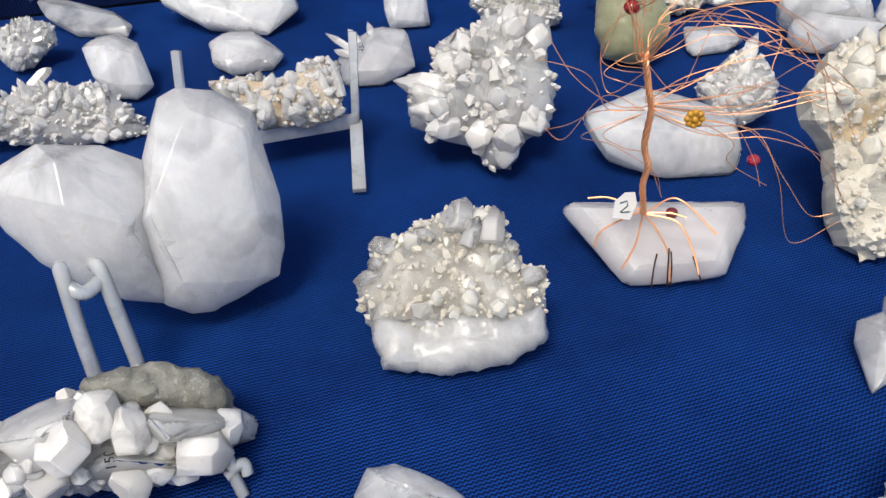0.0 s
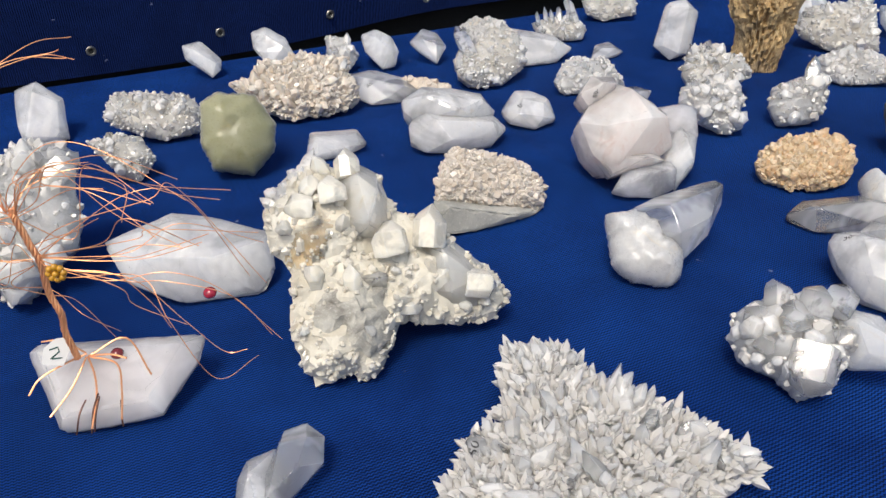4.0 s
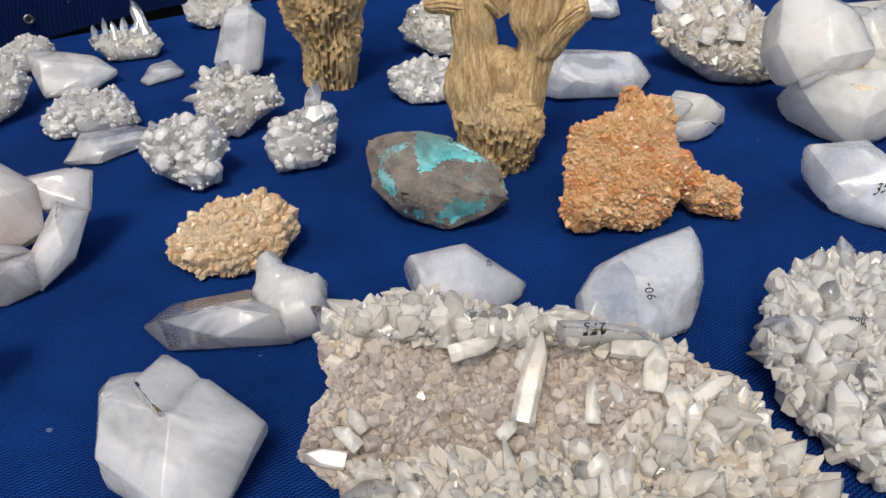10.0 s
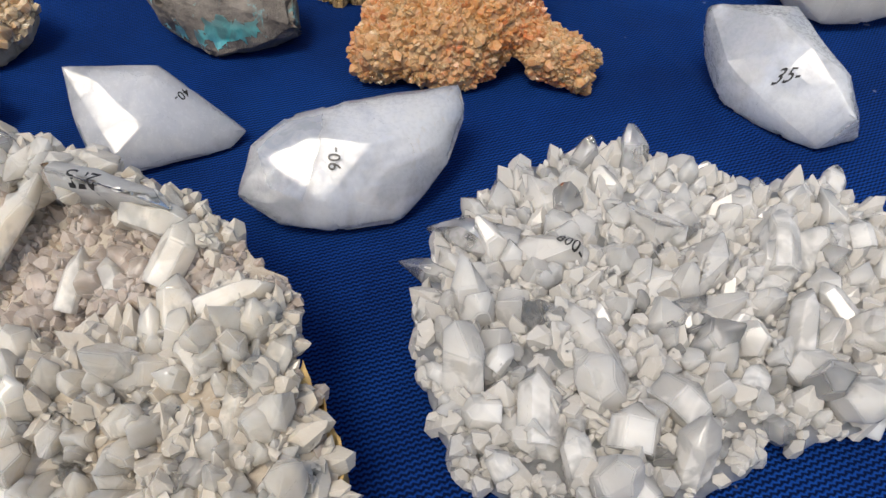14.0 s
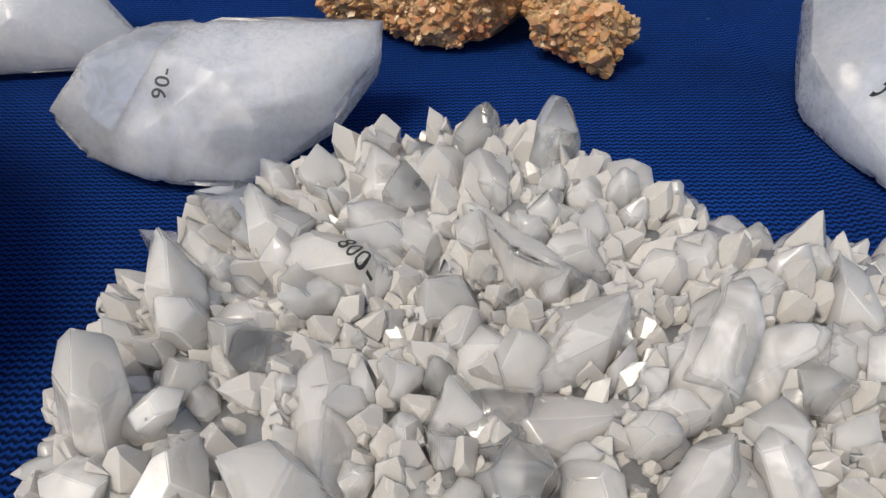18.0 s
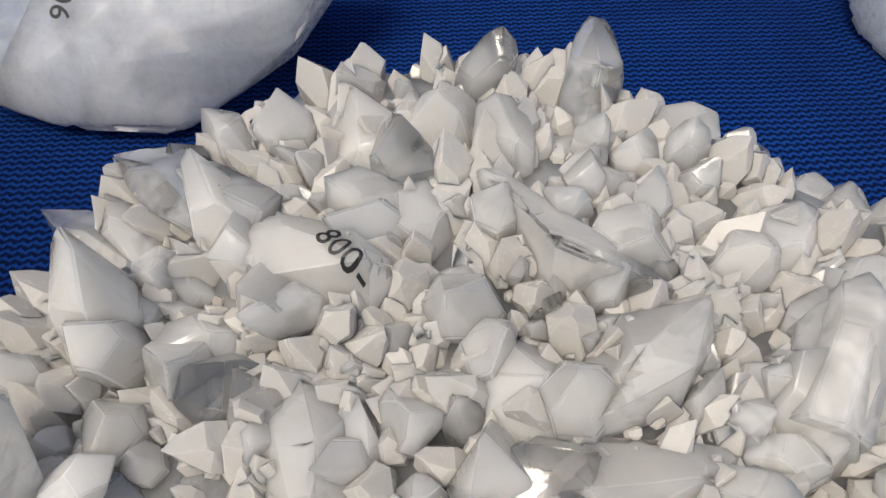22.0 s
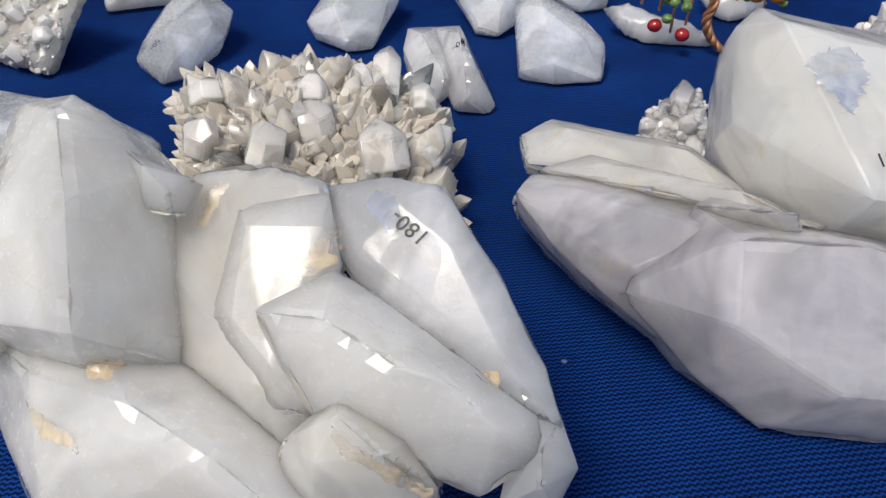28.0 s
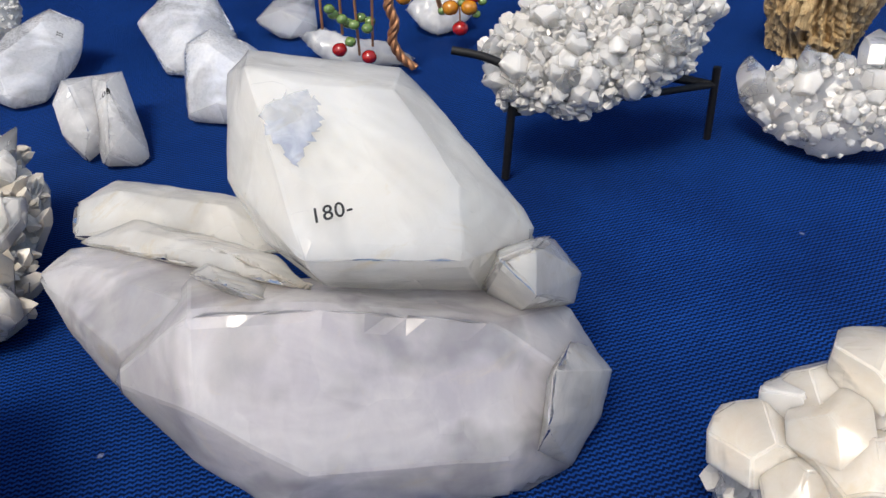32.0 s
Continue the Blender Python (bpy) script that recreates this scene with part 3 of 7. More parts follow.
def lump_bm(outline, rise, depth, rough, pit, place, rnd, margin=0.0):
    """A rough rock: a ragged rim filled with a fine web of faces, domed to the front and back."""
    poly = [Vector(p) for p in outline]
    span = max(max(p.x for p in poly) - min(p.x for p in poly), max(p.y for p in poly) - min(p.y for p in poly))
    step = max(span / 30, 2.2)
    rim = []
    for a, b in zip(poly, poly[1:] + poly[:1]):
        k = max(1, round((b - a).length / step))
        side = Vector((a.y - b.y, b.x - a.x)).normalized() if (b - a).length else Vector((0, 0))
        for i in range(k):
            rim.append(a.lerp(b, i / k) + (side * rnd.uniform(-0.3, 0.3) * step if i else Vector((0, 0))))
    A = np.array(rim)
    B = np.roll(A, -1, 0)
    lo, hi = A.min(0), A.max(0)
    gx, gy = np.meshgrid(np.arange(lo[0], hi[0], step), np.arange(lo[1], hi[1], step * 0.9))
    gx = gx + (np.arange(gx.shape[0]) % 2)[:, None] * step * 0.5
    Q = np.stack([gx.ravel(), gy.ravel()], 1)
    gen = np.random.RandomState(rnd.randrange(10 ** 6))
    Q = Q + gen.uniform(-0.25, 0.25, Q.shape) * step

    def gap(q):
        d = B - A
        t = np.clip(((q[:, None] - A) * d).sum(2) / np.maximum((d * d).sum(1), 1e-9), 0, 1)
        return np.sqrt((((A + t[..., None] * d) - q[:, None]) ** 2).sum(2)).min(1)

    x, y = Q[:, :1], Q[:, 1:]
    with np.errstate(divide="ignore", invalid="ignore"):
        cross = ((A[:, 1] > y) != (B[:, 1] > y)) & (x < (B[:, 0] - A[:, 0]) * (y - A[:, 1]) / (B[:, 1] - A[:, 1]) + A[:, 0])
    Q = Q[cross.sum(1) % 2 == 1]
    far = gap(Q)
    Q, far = Q[far > step * 0.5], far[far > step * 0.5]
    n = len(rim)
    pts = rim + [Vector(q) for q in Q]
    from mathutils import geometry
    flat, _, faces, _, _, _ = geometry.delaunay_2d_cdt(pts, [(i, (i + 1) % n) for i in range(n)], [], 1, 1e-4)
    F = np.array([tuple(p) for p in flat])
    dist = gap(F)
    reach = max(dist.max() * 0.85, 1e-3)
    dome = np.sqrt(np.maximum(0, 1 - (1 - np.minimum(dist / reach, 1)) ** 2))
    shift = Vector((rnd.random() * 90, rnd.random() * 90, rnd.random() * 90))
    bm = bmesh.new()
    top, bottom = [], []
    for p, g, d in zip(F, dome, dist):
        q = Vector((p[0], p[1], 0))
        w = noise.fractal(q * 0.035 + shift, 0.9, 2.1, 4) * rough * (0.35 + 0.65 * g) + noise.cell(q * 0.09 + shift) * rough * 0.3 * g
        h = rise * g + w - pit * g * g * (0.55 + 0.6 * noise.noise(q * 0.018 + shift * 2))
        du = noise.noise(q * 0.12 + shift) * rough * 0.3
        t = place(p[0] + du, p[1] + du * 0.6, h if d > 1e-3 else w * 0.3)
        t.z = max(t.z, 0.0015)
        top.append(bm.verts.new(t))
        if d > 1e-3:
            s = place(p[0], p[1], -depth * g - w * 0.4)
            s.z = max(s.z, 0.0)
            bottom.append(bm.verts.new(s))
        else:
            bottom.append(top[-1])
    for f in faces:
        bm.faces.new([top[i] for i in f])
        back = [bottom[i] for i in f][::-1]
        if len(set(back)) == 3 and not all(b is t for b, t in zip(back[::-1], [top[i] for i in f])):
            bm.faces.new(back)
    margin = min(margin, reach * 0.4)
    front = [[top[i].co.copy() for i in f] for f in faces if sum(dist[i] for i in f) / 3 >= margin]
    skin = [[top[i].co.copy() for i in f] for f in faces if sum(dist[i] for i in f) / 3 >= margin * 0.15]
    return bm, front, skin


def web(outline, jag, rnd):
    """A fine flat web of triangles inside an outline with a ragged rim."""
    from mathutils import geometry
    poly = [Vector(q) for q in outline]
    rim = []
    for a, b in zip(poly, poly[1:] + poly[:1]):
        k = max(1, round((b - a).length / 1.6))
        for i in range(k):
            rim.append(a.lerp(b, i / k) + Vector((rnd.uniform(-1, 1), rnd.uniform(-1, 1))) * 0.5 * jag * bool(i))
    lo = [min(q[i] for q in rim) for i in (0, 1)]
    hi = [max(q[i] for q in rim) for i in (0, 1)]
    inner = []
    y = lo[1]
    while y < hi[1]:
        x = lo[0]
        while x < hi[0]:
            q = Vector((x + rnd.uniform(-0.4, 0.4), y + rnd.uniform(-0.4, 0.4)))
            odd = False
            for a, b in zip(rim, rim[1:] + rim[:1]):
                if (a.y > q.y) != (b.y > q.y) and q.x < (b.x - a.x) * (q.y - a.y) / (b.y - a.y) + a.x:
                    odd = not odd
            if odd:
                inner.append(q)
            x += 2.4
        y += 2.2
    n = len(rim)
    flat, _, faces, _, _, _ = geometry.delaunay_2d_cdt(rim + inner, [(i, (i + 1) % n) for i in range(n)], [], 1, 1e-4)
    return [tuple(q) for q in flat], faces


COUNT = [0]


def specimen(name, label, category, at, heading, foot, tilt, pieces, group=""):
    """A mineral specimen on the table. Its plane slopes up from its front foot; pieces stand out of that plane."""
    COUNT[0] += 1
    rnd = random.Random(COUNT[0])
    c, s = math.cos(radians(tilt)), math.sin(radians(tilt))
    thing = stand_in(name, label, category, at[0], at[1], heading, group)

    def place(u, v, h):
        return Vector((u, v * c - h * s, foot + v * s + h * c)) / 1000

    from mathutils.bvhtree import BVHTree
    normal = Vector((0, -s, c))
    bodies = []
    for piece in pieces:
        kind = piece[0]
        if kind == "hull":
            bm = hull_bm(*piece[1:5], place, rnd, {"clear": 0.45, "clearmilk": 0.45, "copper_rock": 3.5}.get(piece[5], 1.0))
            bm.normal_update()
            bodies.append(BVHTree.FromBMesh(bm))
            part("crystal", bm, "clearhull" if piece[5] == "clear" else piece[5], thing, smooth=13)
        elif kind == "lump":
            _, outline, rise, depth, material, rough, (n, length, width, dress), pit = piece
            bm, front, skin = lump_bm(outline, rise, depth, rough, pit, place, rnd, min(length * 0.32, 7))
            bm.normal_update()
            bodies.append(BVHTree.FromBMesh(bm))
            part("matrix", bm, material, thing, smooth=20 if n else 50)
            if n:
                scatter(thing, front, n, length / 1000, width / 1000, dress, normal, rnd)
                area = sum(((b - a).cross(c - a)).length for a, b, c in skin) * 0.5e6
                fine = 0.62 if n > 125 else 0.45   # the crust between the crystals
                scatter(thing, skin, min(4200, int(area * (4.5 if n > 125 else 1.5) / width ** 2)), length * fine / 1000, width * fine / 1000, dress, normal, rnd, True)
        elif kind == "rod":
            a, b = place(*piece[1]), place(*piece[2])
            way = b - a
            a = a - way * 0.15
            m = upright(a, way.normalized(), way.length * 1.15, piece[3] / 1000, rnd.random() * 6)
            ob = part("crystal", crystal_data(rnd.randrange(16), piece[4]), piece[4], thing)
            ob.matrix_basis = m
            bm = bmesh.new()
            bm.from_mesh(ob.data)
            bm.transform(m)
            bodies.append(BVHTree.FromBMesh(bm))
            bm.free()
        elif kind == "patch":
            _, outline, material, jag = piece
            bm = bmesh.new()
            pts, faces = web(outline, jag, rnd)
            made = []
            for u, v in pts:
                start = place(u, v, 200)
                hits = [h for h in (tree.ray_cast(start, -normal, 0.4) for tree in bodies) if h[0] is not None]
                made.append(bm.verts.new(min(hits, key=lambda h: h[3])[0] + normal * 0.0005) if hits else None)
            for f in faces:
                corner = [made[i] for i in f]
                if None not in corner and max((a.co - b.co).length for a in corner for b in corner) < 0.012:
                    bm.faces.new(corner)
            part("facet" if material in ("window", "frost") else "stain", bm, material, thing, {"window": "clear window facet", "frost": "frosted grey facet", "ochre": "rusty ochre stain", "turquoise": "bright turquoise crust"}[material], smooth=30)
        else:
            _, text, (u, v), size, turn = piece
            pts, faces = MARKS[text]
            bm = bmesh.new()
            rot = Matrix.Rotation(radians(turn), 3, "Z")
            made = []
            over = [(hit[3], k) for k, hit in enumerate(tree.ray_cast(place(u, v, 200), -normal, 0.4) for tree in bodies) if hit[0] is not None]
            host = [bodies[min(over)[1]]] if over else bodies
            for p in pts:
                q = rot @ (p * size)
                start = place(u + q.x, v + q.y, 200)
                best = None
                for tree in host:
                    hit = tree.ray_cast(start, -normal, 0.4)
                    if hit[0] is not None and (best is None or hit[3] < best[3]):
                        best = hit
                made.append(bm.verts.new(best[0] + normal * 0.0011 if best else place(u + q.x, v + q.y, 1)))
            for f in faces:
                bm.faces.new([made[i] for i in f])
            part("price_mark", bm, "ink", thing, "handwritten black price")
    return thing


def scatter(thing, front, n, length, width, dress, normal, rnd, fine=False):
    """Crystals that grow out of the front of a lump: parts when they can be told apart, else one crust."""
    areas = [((b - a).cross(c - a)).length for a, b, c in front]
    total = list(np.cumsum(areas) / sum(areas))
    mid = sum(((a + b + c) / 3 for a, b, c in front), Vector()) / len(front)
    crust = bmesh.new() if fine or width < 0.0058 else None
    for _ in range(n):
        a, b, c = front[min(int(np.searchsorted(total, rnd.random())), len(front) - 1)]
        r1, r2 = sorted((rnd.random(), rnd.random()))
        p = a * r1 + b * (r2 - r1) + c * (1 - r2)
        nv = (b - a).cross(c - a).normalized()
        if nv.dot(normal) < 0:
            nv.negate()
        out = (p - mid) - normal * (p - mid).dot(normal)
        way = (nv * 0.8 + normal * 0.35 + out.normalized() * 0.3 * min(1, out.length / 0.05) + Vector((rnd.gauss(0, 0.42), rnd.gauss(0, 0.42), rnd.gauss(0, 0.42)))).normalized()
        if way.z < -0.1:
            way.z *= 0.2
            way.normalize()
        size = min(math.exp(rnd.gauss(-0.05, 0.45)), 2.0)
        ln, wd = length * size * rnd.uniform(0.8, 1.2), width * size
        foot = p - way * ln * (0.48 if fine else 0.44)
        tip = foot + way * ln
        if min(foot.z, tip.z) < wd * 0.3:
            foot.z += wd * 0.3 - min(foot.z, tip.z)
        m = upright(foot, way, ln, wd, rnd.random() * 6)
        if crust is None:
            look_of = "clear" if dress in ("druse", "bright", "warm") and rnd.random() < 0.13 else dress
            ob = part("crystal", crystal_data(rnd.randrange(16), look_of), look_of, thing)
            ob.matrix_basis = m
        else:
            bmesh_add(crust, crystal_points(rnd.randrange(16)), m)
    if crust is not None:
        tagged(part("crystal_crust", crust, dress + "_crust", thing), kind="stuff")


POINTS = {}


def crystal_points(k):
    if k not in POINTS:
        bm = crystal_mesh(k, 0)
        bm.verts.index_update()
        POINTS[k] = ([v.co.copy() for v in bm.verts], [[v.index for v in f.verts] for f in bm.faces])
        bm.free()
    return POINTS[k]


def bmesh_add(bm, shape, m):
    vs = [bm.verts.new(m @ p) for p in shape[0]]
    for f in shape[1]:
        bm.faces.new([vs[i] for i in f])


# The table, its cover and what lies round it --------------------------------
EDGE_AT, EDGE_TURN = (-0.033, 1.164), 20.2   # a point of the table's back edge, and its direction
to_table = pose(EDGE_AT[0], EDGE_AT[1], 0, 0, 0, EDGE_TURN)   # x along the back edge, y away from the front


def table_cover():
    thing = stand_in("tablecloth", "blue knitted cloth spread over the display table, faintly creased", "tablecloth", 0, 0)
    bm = bmesh.new()
    rows = []
    xs = [-1.2 + 0.01 * i for i in range(461)]
    prof = [(-1.32, -0.45), (-1.3, -0.02), (-1.285, 0.0)] + [(-1.28 + 0.01 * j, 0.0) for j in range(1, 125)] + [(-0.024, -0.001), (-0.01, -0.006), (-0.002, -0.02), (0.004, -0.06), (0.008, -0.2), (0.012, -0.42)]
    for y, z in prof:
        row = []
        for x in xs:
            q = Vector((x, y, 0))
            w = 0.0
            if z > -0.0005:
                w = -abs(noise.noise(q * 3.1)) * 0.0026 - abs(noise.noise(Vector((x * 4, y * 15, 7)))) * 0.0022 - 0.0006 * (1 + math.sin(x * 6.5 + 2.2 * noise.noise(q * 2)))
                for fold in (-0.35, 0.42, 1.08, 1.73):
                    w += 0.0024 * math.exp(-((x - fold - 0.02 * y) / 0.006) ** 2)
                w += 0.001 * math.exp(-((y + 0.52 - 0.03 * math.sin(x * 3)) / 0.012) ** 2)
            else:
                row_wave = 0.012 * math.sin(x * 14 + noise.noise(q * 3) * 3) * min(1, -z * 6)
                q.y += row_wave
            row.append(bm.verts.new(to_table @ Vector((q.x, q.y, z + w))))
        rows.append(row)
    for a, b in zip(rows, rows[1:]):
        for i in range(len(xs) - 1):
            bm.faces.new((a[i], a[i + 1], b[i + 1], b[i]))
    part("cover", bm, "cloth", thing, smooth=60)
    table = stand_in("folding_table", "long folding table hidden under the blue cloth", "table", 0, 0)
    bm = bmesh.new()
    box(bm, (4.56, 1.26, 0.03), to_table @ pose(1.1, -0.65, -0.0225), 0.004)
    part("tabletop", bm, "table_wood", table)
    for x in (-1.1, 3.3):
        for y in (-1.2, -0.1):
            bm = bmesh.new()
            box(bm, (0.04, 0.04, 0.712), to_table @ pose(x, y, -0.394), 0.004)
            part("leg", bm, "black_iron", table)


def surroundings():
    bm = bmesh.new()
    bmesh.ops.create_grid(bm, x_segments=2, y_segments=2, size=400, matrix=Matrix.Translation((0, 0, -0.75)))
    tagged(new("ground", finish(bm, "ground")), "dark asphalt ground", "ground", kind="structure")
    base = pose(0.245, 2.346, 0, 0, 0, 24.5)
    wall = stand_in("tarp_screen", "dark blue tarpaulin screen with metal eyelets along its lower hem", "tarpaulin", 0, 0)
    bm = bmesh.new()
    rows = []
    for j in range(24):
        z = -0.285 + 2.2 * (j / 23) ** 1.4
        rows.append([bm.verts.new(base @ Vector((x, 0.012 * math.sin(x * 5 + z * 2) + 0.02 * noise.noise(Vector((x * 2, z * 2, 3))), z + 0.012 * math.sin(x * 3.1) * (j == 0)))) for x in [-2.5 + 0.05 * i for i in range(121)]])
    for a, b in zip(rows, rows[1:]):
        for i in range(len(a) - 1):
            bm.faces.new((a[i], a[i + 1], b[i + 1], b[i]))
    sheet = part("sheet", bm, "tarp", wall, smooth=60)
    sheet.modifiers.new("thick", "SOLIDIFY").thickness = 0.002
    for k in range(-6, 9):
        x = k * 0.336
        bm = bmesh.new()
        m = base @ pose(x, 0.012 * math.sin(x * 5) - 0.022, -0.225, 90)
        inner, outer = [], []
        for i in range(20):
            a = 2 * math.pi * i / 20
            ring = [bm.verts.new(m @ Vector((r * math.cos(a), r * math.sin(a), h))) for r, h in ((0.006, 0.0), (0.0075, 0.0025), (0.011, 0.003), (0.013, 0.0))]
            inner.append(ring)
        for a, b in zip(inner, inner[1:] + inner[:1]):
            for i in range(3):
                bm.faces.new((a[i], b[i], b[i + 1], a[i + 1]))
        part("eyelet", bm, "eyelet", wall, "dull metal ring", smooth=40)
        bm = bmesh.new()
        bmesh.ops.create_circle(bm, cap_ends=True, segments=16, radius=0.0062, matrix=m @ pose(0, 0, 0.0006))
        part("eyelet_hole", bm, "drape", wall, "black hole of an eyelet")
    bm = bmesh.new()
    rows = []
    for z in (-0.75, -0.5, -0.25, -0.1, 1.2):
        rows.append([bm.verts.new(base @ Vector((x, 0.14 + 0.02 * math.sin(x * 9 + z), z))) for x in [-2.5 + 0.06 * i for i in range(101)]])
    for a, b in zip(rows, rows[1:]):
        for i in range(len(a) - 1):
            bm.faces.new((a[i], a[i + 1], b[i + 1], b[i]))
    ob = new("backdrop_drape", finish(bm, "drape", 60))
    ob.modifiers.new("thick", "SOLIDIFY").thickness = 0.003
    tagged(ob, "black cloth drape hanging behind the blue tarpaulin", "drape", kind="structure")


MATS["eyelet"] = plain("eyelet_metal", (0.45, 0.44, 0.42), 0.4, metal=1.0)
table_cover()
surroundings()

# The specimens ----------------------------------------------------------------
specimen("milky_quartz_pair", "large milky quartz with two stout crystals on an acrylic easel", "crystal", (-0.152, 0.356), 24.4, 18, 62, [
    H([(-97, 102), (-78, 110), (-58, 118), (-24, 110), (6, 89), (-8, 8), (-35, 18), (-54, 32), (-73, 52), (-85, 73)], [(-58, 103, 26), (-33, 87, 30), (-49, 81, 36), (-48, 105, 30), (-19, 63, 34), (-41, 41, 20)], 30, 34, "milky"),
    H([(7, 110), (12, 131), (24, 135), (44, 130), (65, 114), (64, 77), (69, 58), (64, 26), (57, 9), (36, 3), (13, -2), (0, 0), (-14, 10), (-27, 56)], [(26, 121, 20), (54, 103, 22), (50, 45, 20), (23, 16, 16), (-1, 24, 24), (-9, 67, 34)], 26, 34, "milky")])
specimen("quartz_on_matrix", "quartz crystals on rough grey-green matrix, held by an acrylic foot", "crystal", (-0.153, 0.236), 34.5, 6, 42, [
    L([(-4, 56), (0, 61), (35, 55), (47, 46), (60, 35), (64, 21), (57, 12), (30, 26), (6, 39)], 24, 30, "grey_matrix", 6, (0, 10, 4, "druse"), 0),
    L([(-64, 52), (-27, 51), (-23, 55), (-2, 55), (18, 41), (57, 18), (65, 5), (61, -4), (49, -2), (26, -8), (0, 0), (-26, 10), (-66, 25)], 22, 30, "snowcream", 6, (34, 14, 11, "bright"), 0),
    H([(12, 35), (30, 35), (58, 20), (71, 5), (65, -4), (50, -1), (31, 5), (9, 18)], [(18, 27, 42), (45, 12, 36), (23, 12, 40)], 24, 20, "ivory"),
    H([(-64, 52), (-27, 52), (-22, 58), (-4, 56), (5, 43), (-3, 28), (-37, 21), (-65, 27)], [(-25, 39, 40), (-11, 44, 38), (-23, 25, 36)], 30, 20, "ivory"),
    H([(-27, 25), (-6, 29), (24, 11), (42, -5), (26, -8), (0, 0), (-23, 11)], [(-2, 16, 38), (20, 3, 32)], 24, 20, "ivory"),
    R((-1, 32, 26), (-2, 51, 34), 22, "bright"),
    R((8, 21, 28), (10, 38, 40), 18, "bright"),
    R((-18, 28, 28), (-26, 42, 40), 24, "bright"),
    R((29, 5, 26), (50, -5, 30), 22, "bright"),
    M("150", (-3, 17), 4.8, 80)])
specimen("quartz_cluster", "low greyish white quartz cluster with short blunt crystals", "crystal", (-0.345, 0.602), 30.4, 4, 35, [
    L([(-59, 57), (-32, 55), (-10, 68), (2, 62), (30, 56), (54, 51), (70, 21), (82, -16), (48, -17), (0, 0), (-22, 6), (-41, 19), (-67, 23)], 16, 16, "snow", 4, (70, 14, 7, "bright"), 0),
    R((-1, 62, 6), (19, 73, 16), 11, "druse"),
    R((-7, 37, 8), (-13, 60, 22), 11, "druse"),
    R((20, 24, 8), (25, 42, 24), 11, "druse"),
    R((45, 17, 8), (50, 36, 24), 11, "druse"),
    R((58, 5, 6), (73, 9, 18), 11, "druse"),
    M("150", (53, 26), 4.8, 85)])
specimen("small_quartz_cluster", "small cluster of clear stubby quartz crystals", "crystal", (-0.458, 0.769), 31.3, 4, 40, [
    L([(-9, 48), (23, 62), (51, 46), (48, 25), (17, 1), (-3, 1), (-12, 18)], 12, 14, "snow", 3, (20, 12, 6, "bright"), 0),
    R((9, 27, 6), (13, 56, 14), 9, "clear"),
    R((19, 24, 6), (49, 26, 14), 9, "clear"),
    R((9, 19, 6), (3, -8, 14), 9, "clear")])
specimen("quartz_point", "long clear quartz point lying on the cloth", "crystal", (-0.373, 0.868), 23.8, 4, 12, [
    H([(-92, 111), (-75, 121), (-8, 63), (10, 24), (1, 0), (-56, 30), (-85, 74)], [(-81, 87, 9), (-6, 30, 12), (1, 9, 8)], 10, 12, "clear")])
specimen("quartz_point", "stubby translucent quartz crystal with a sloping tip", "crystal", (-0.303, 0.697), 24.1, 4, 30, [
    H([(-40, 74), (-27, 84), (-7, 88), (13, 71), (18, 15), (0, 0), (-22, 9), (-36, 37)], [(-18, 61, 14), (6, 45, 14), (6, 8, 12), (-19, 12, 14)], 14, 18, "milky")])
specimen("quartz_chunk", "large flat white quartz chunk with a pale point", "crystal", (-0.207, 0.874), 15.8, 4, 22, [
    H([(-125, 112), (-99, 158), (-7, 138), (35, 86), (43, 42), (0, 0), (-72, 29), (-119, 77)], [(-95, 103, 16), (-11, 82, 18), (23, 36, 12), (-37, 28, 14), (-86, 57, 14)], 14, 20, "milky"),
    M("75-", (-39, 65), 5.4, 190)])
specimen("quartz_point", "short white quartz point with a blunt end", "crystal", (-0.224, 0.758), 17.1, 4, 22, [
    H([(-19, 52), (2, 66), (32, 61), (60, 21), (45, 2), (0, 0), (-18, 21)], [(1, 37, 14), (29, 31, 14), (37, 5, 10), (-4, 4, 12)], 12, 16, "milky"),
    M("10", (42, -7), 4.1, 20)])
specimen("quartz_cluster", "pale quartz cluster on tan matrix resting on an acrylic shelf", "crystal", (-0.151, 0.566), 18.7, 38, 38, [
    L([(-32, 49), (5, 48), (27, 41), (60, 57), (80, 49), (71, 0), (41, -6), (0, 0), (-26, 30)], 14, 18, "tan_matrix", 4, (60, 13, 7, "bright"), 0),
    R((3, 14, 8), (-6, 26, 24), 10, "druse"),
    R((25, 5, 8), (25, 14, 26), 10, "druse"),
    R((49, 6, 8), (38, 19, 26), 10, "druse"),
    R((60, 14, 8), (57, 40, 22), 10, "druse"),
    R((71, 18, 8), (69, 45, 20), 10, "druse"),
    R((-18, 24, 6), (-27, 37, 20), 10, "druse"),
    R((33, -2, 8), (26, 4, 24), 10, "druse"),
    R((5, 1, 6), (12, 4, 24), 10, "druse")])
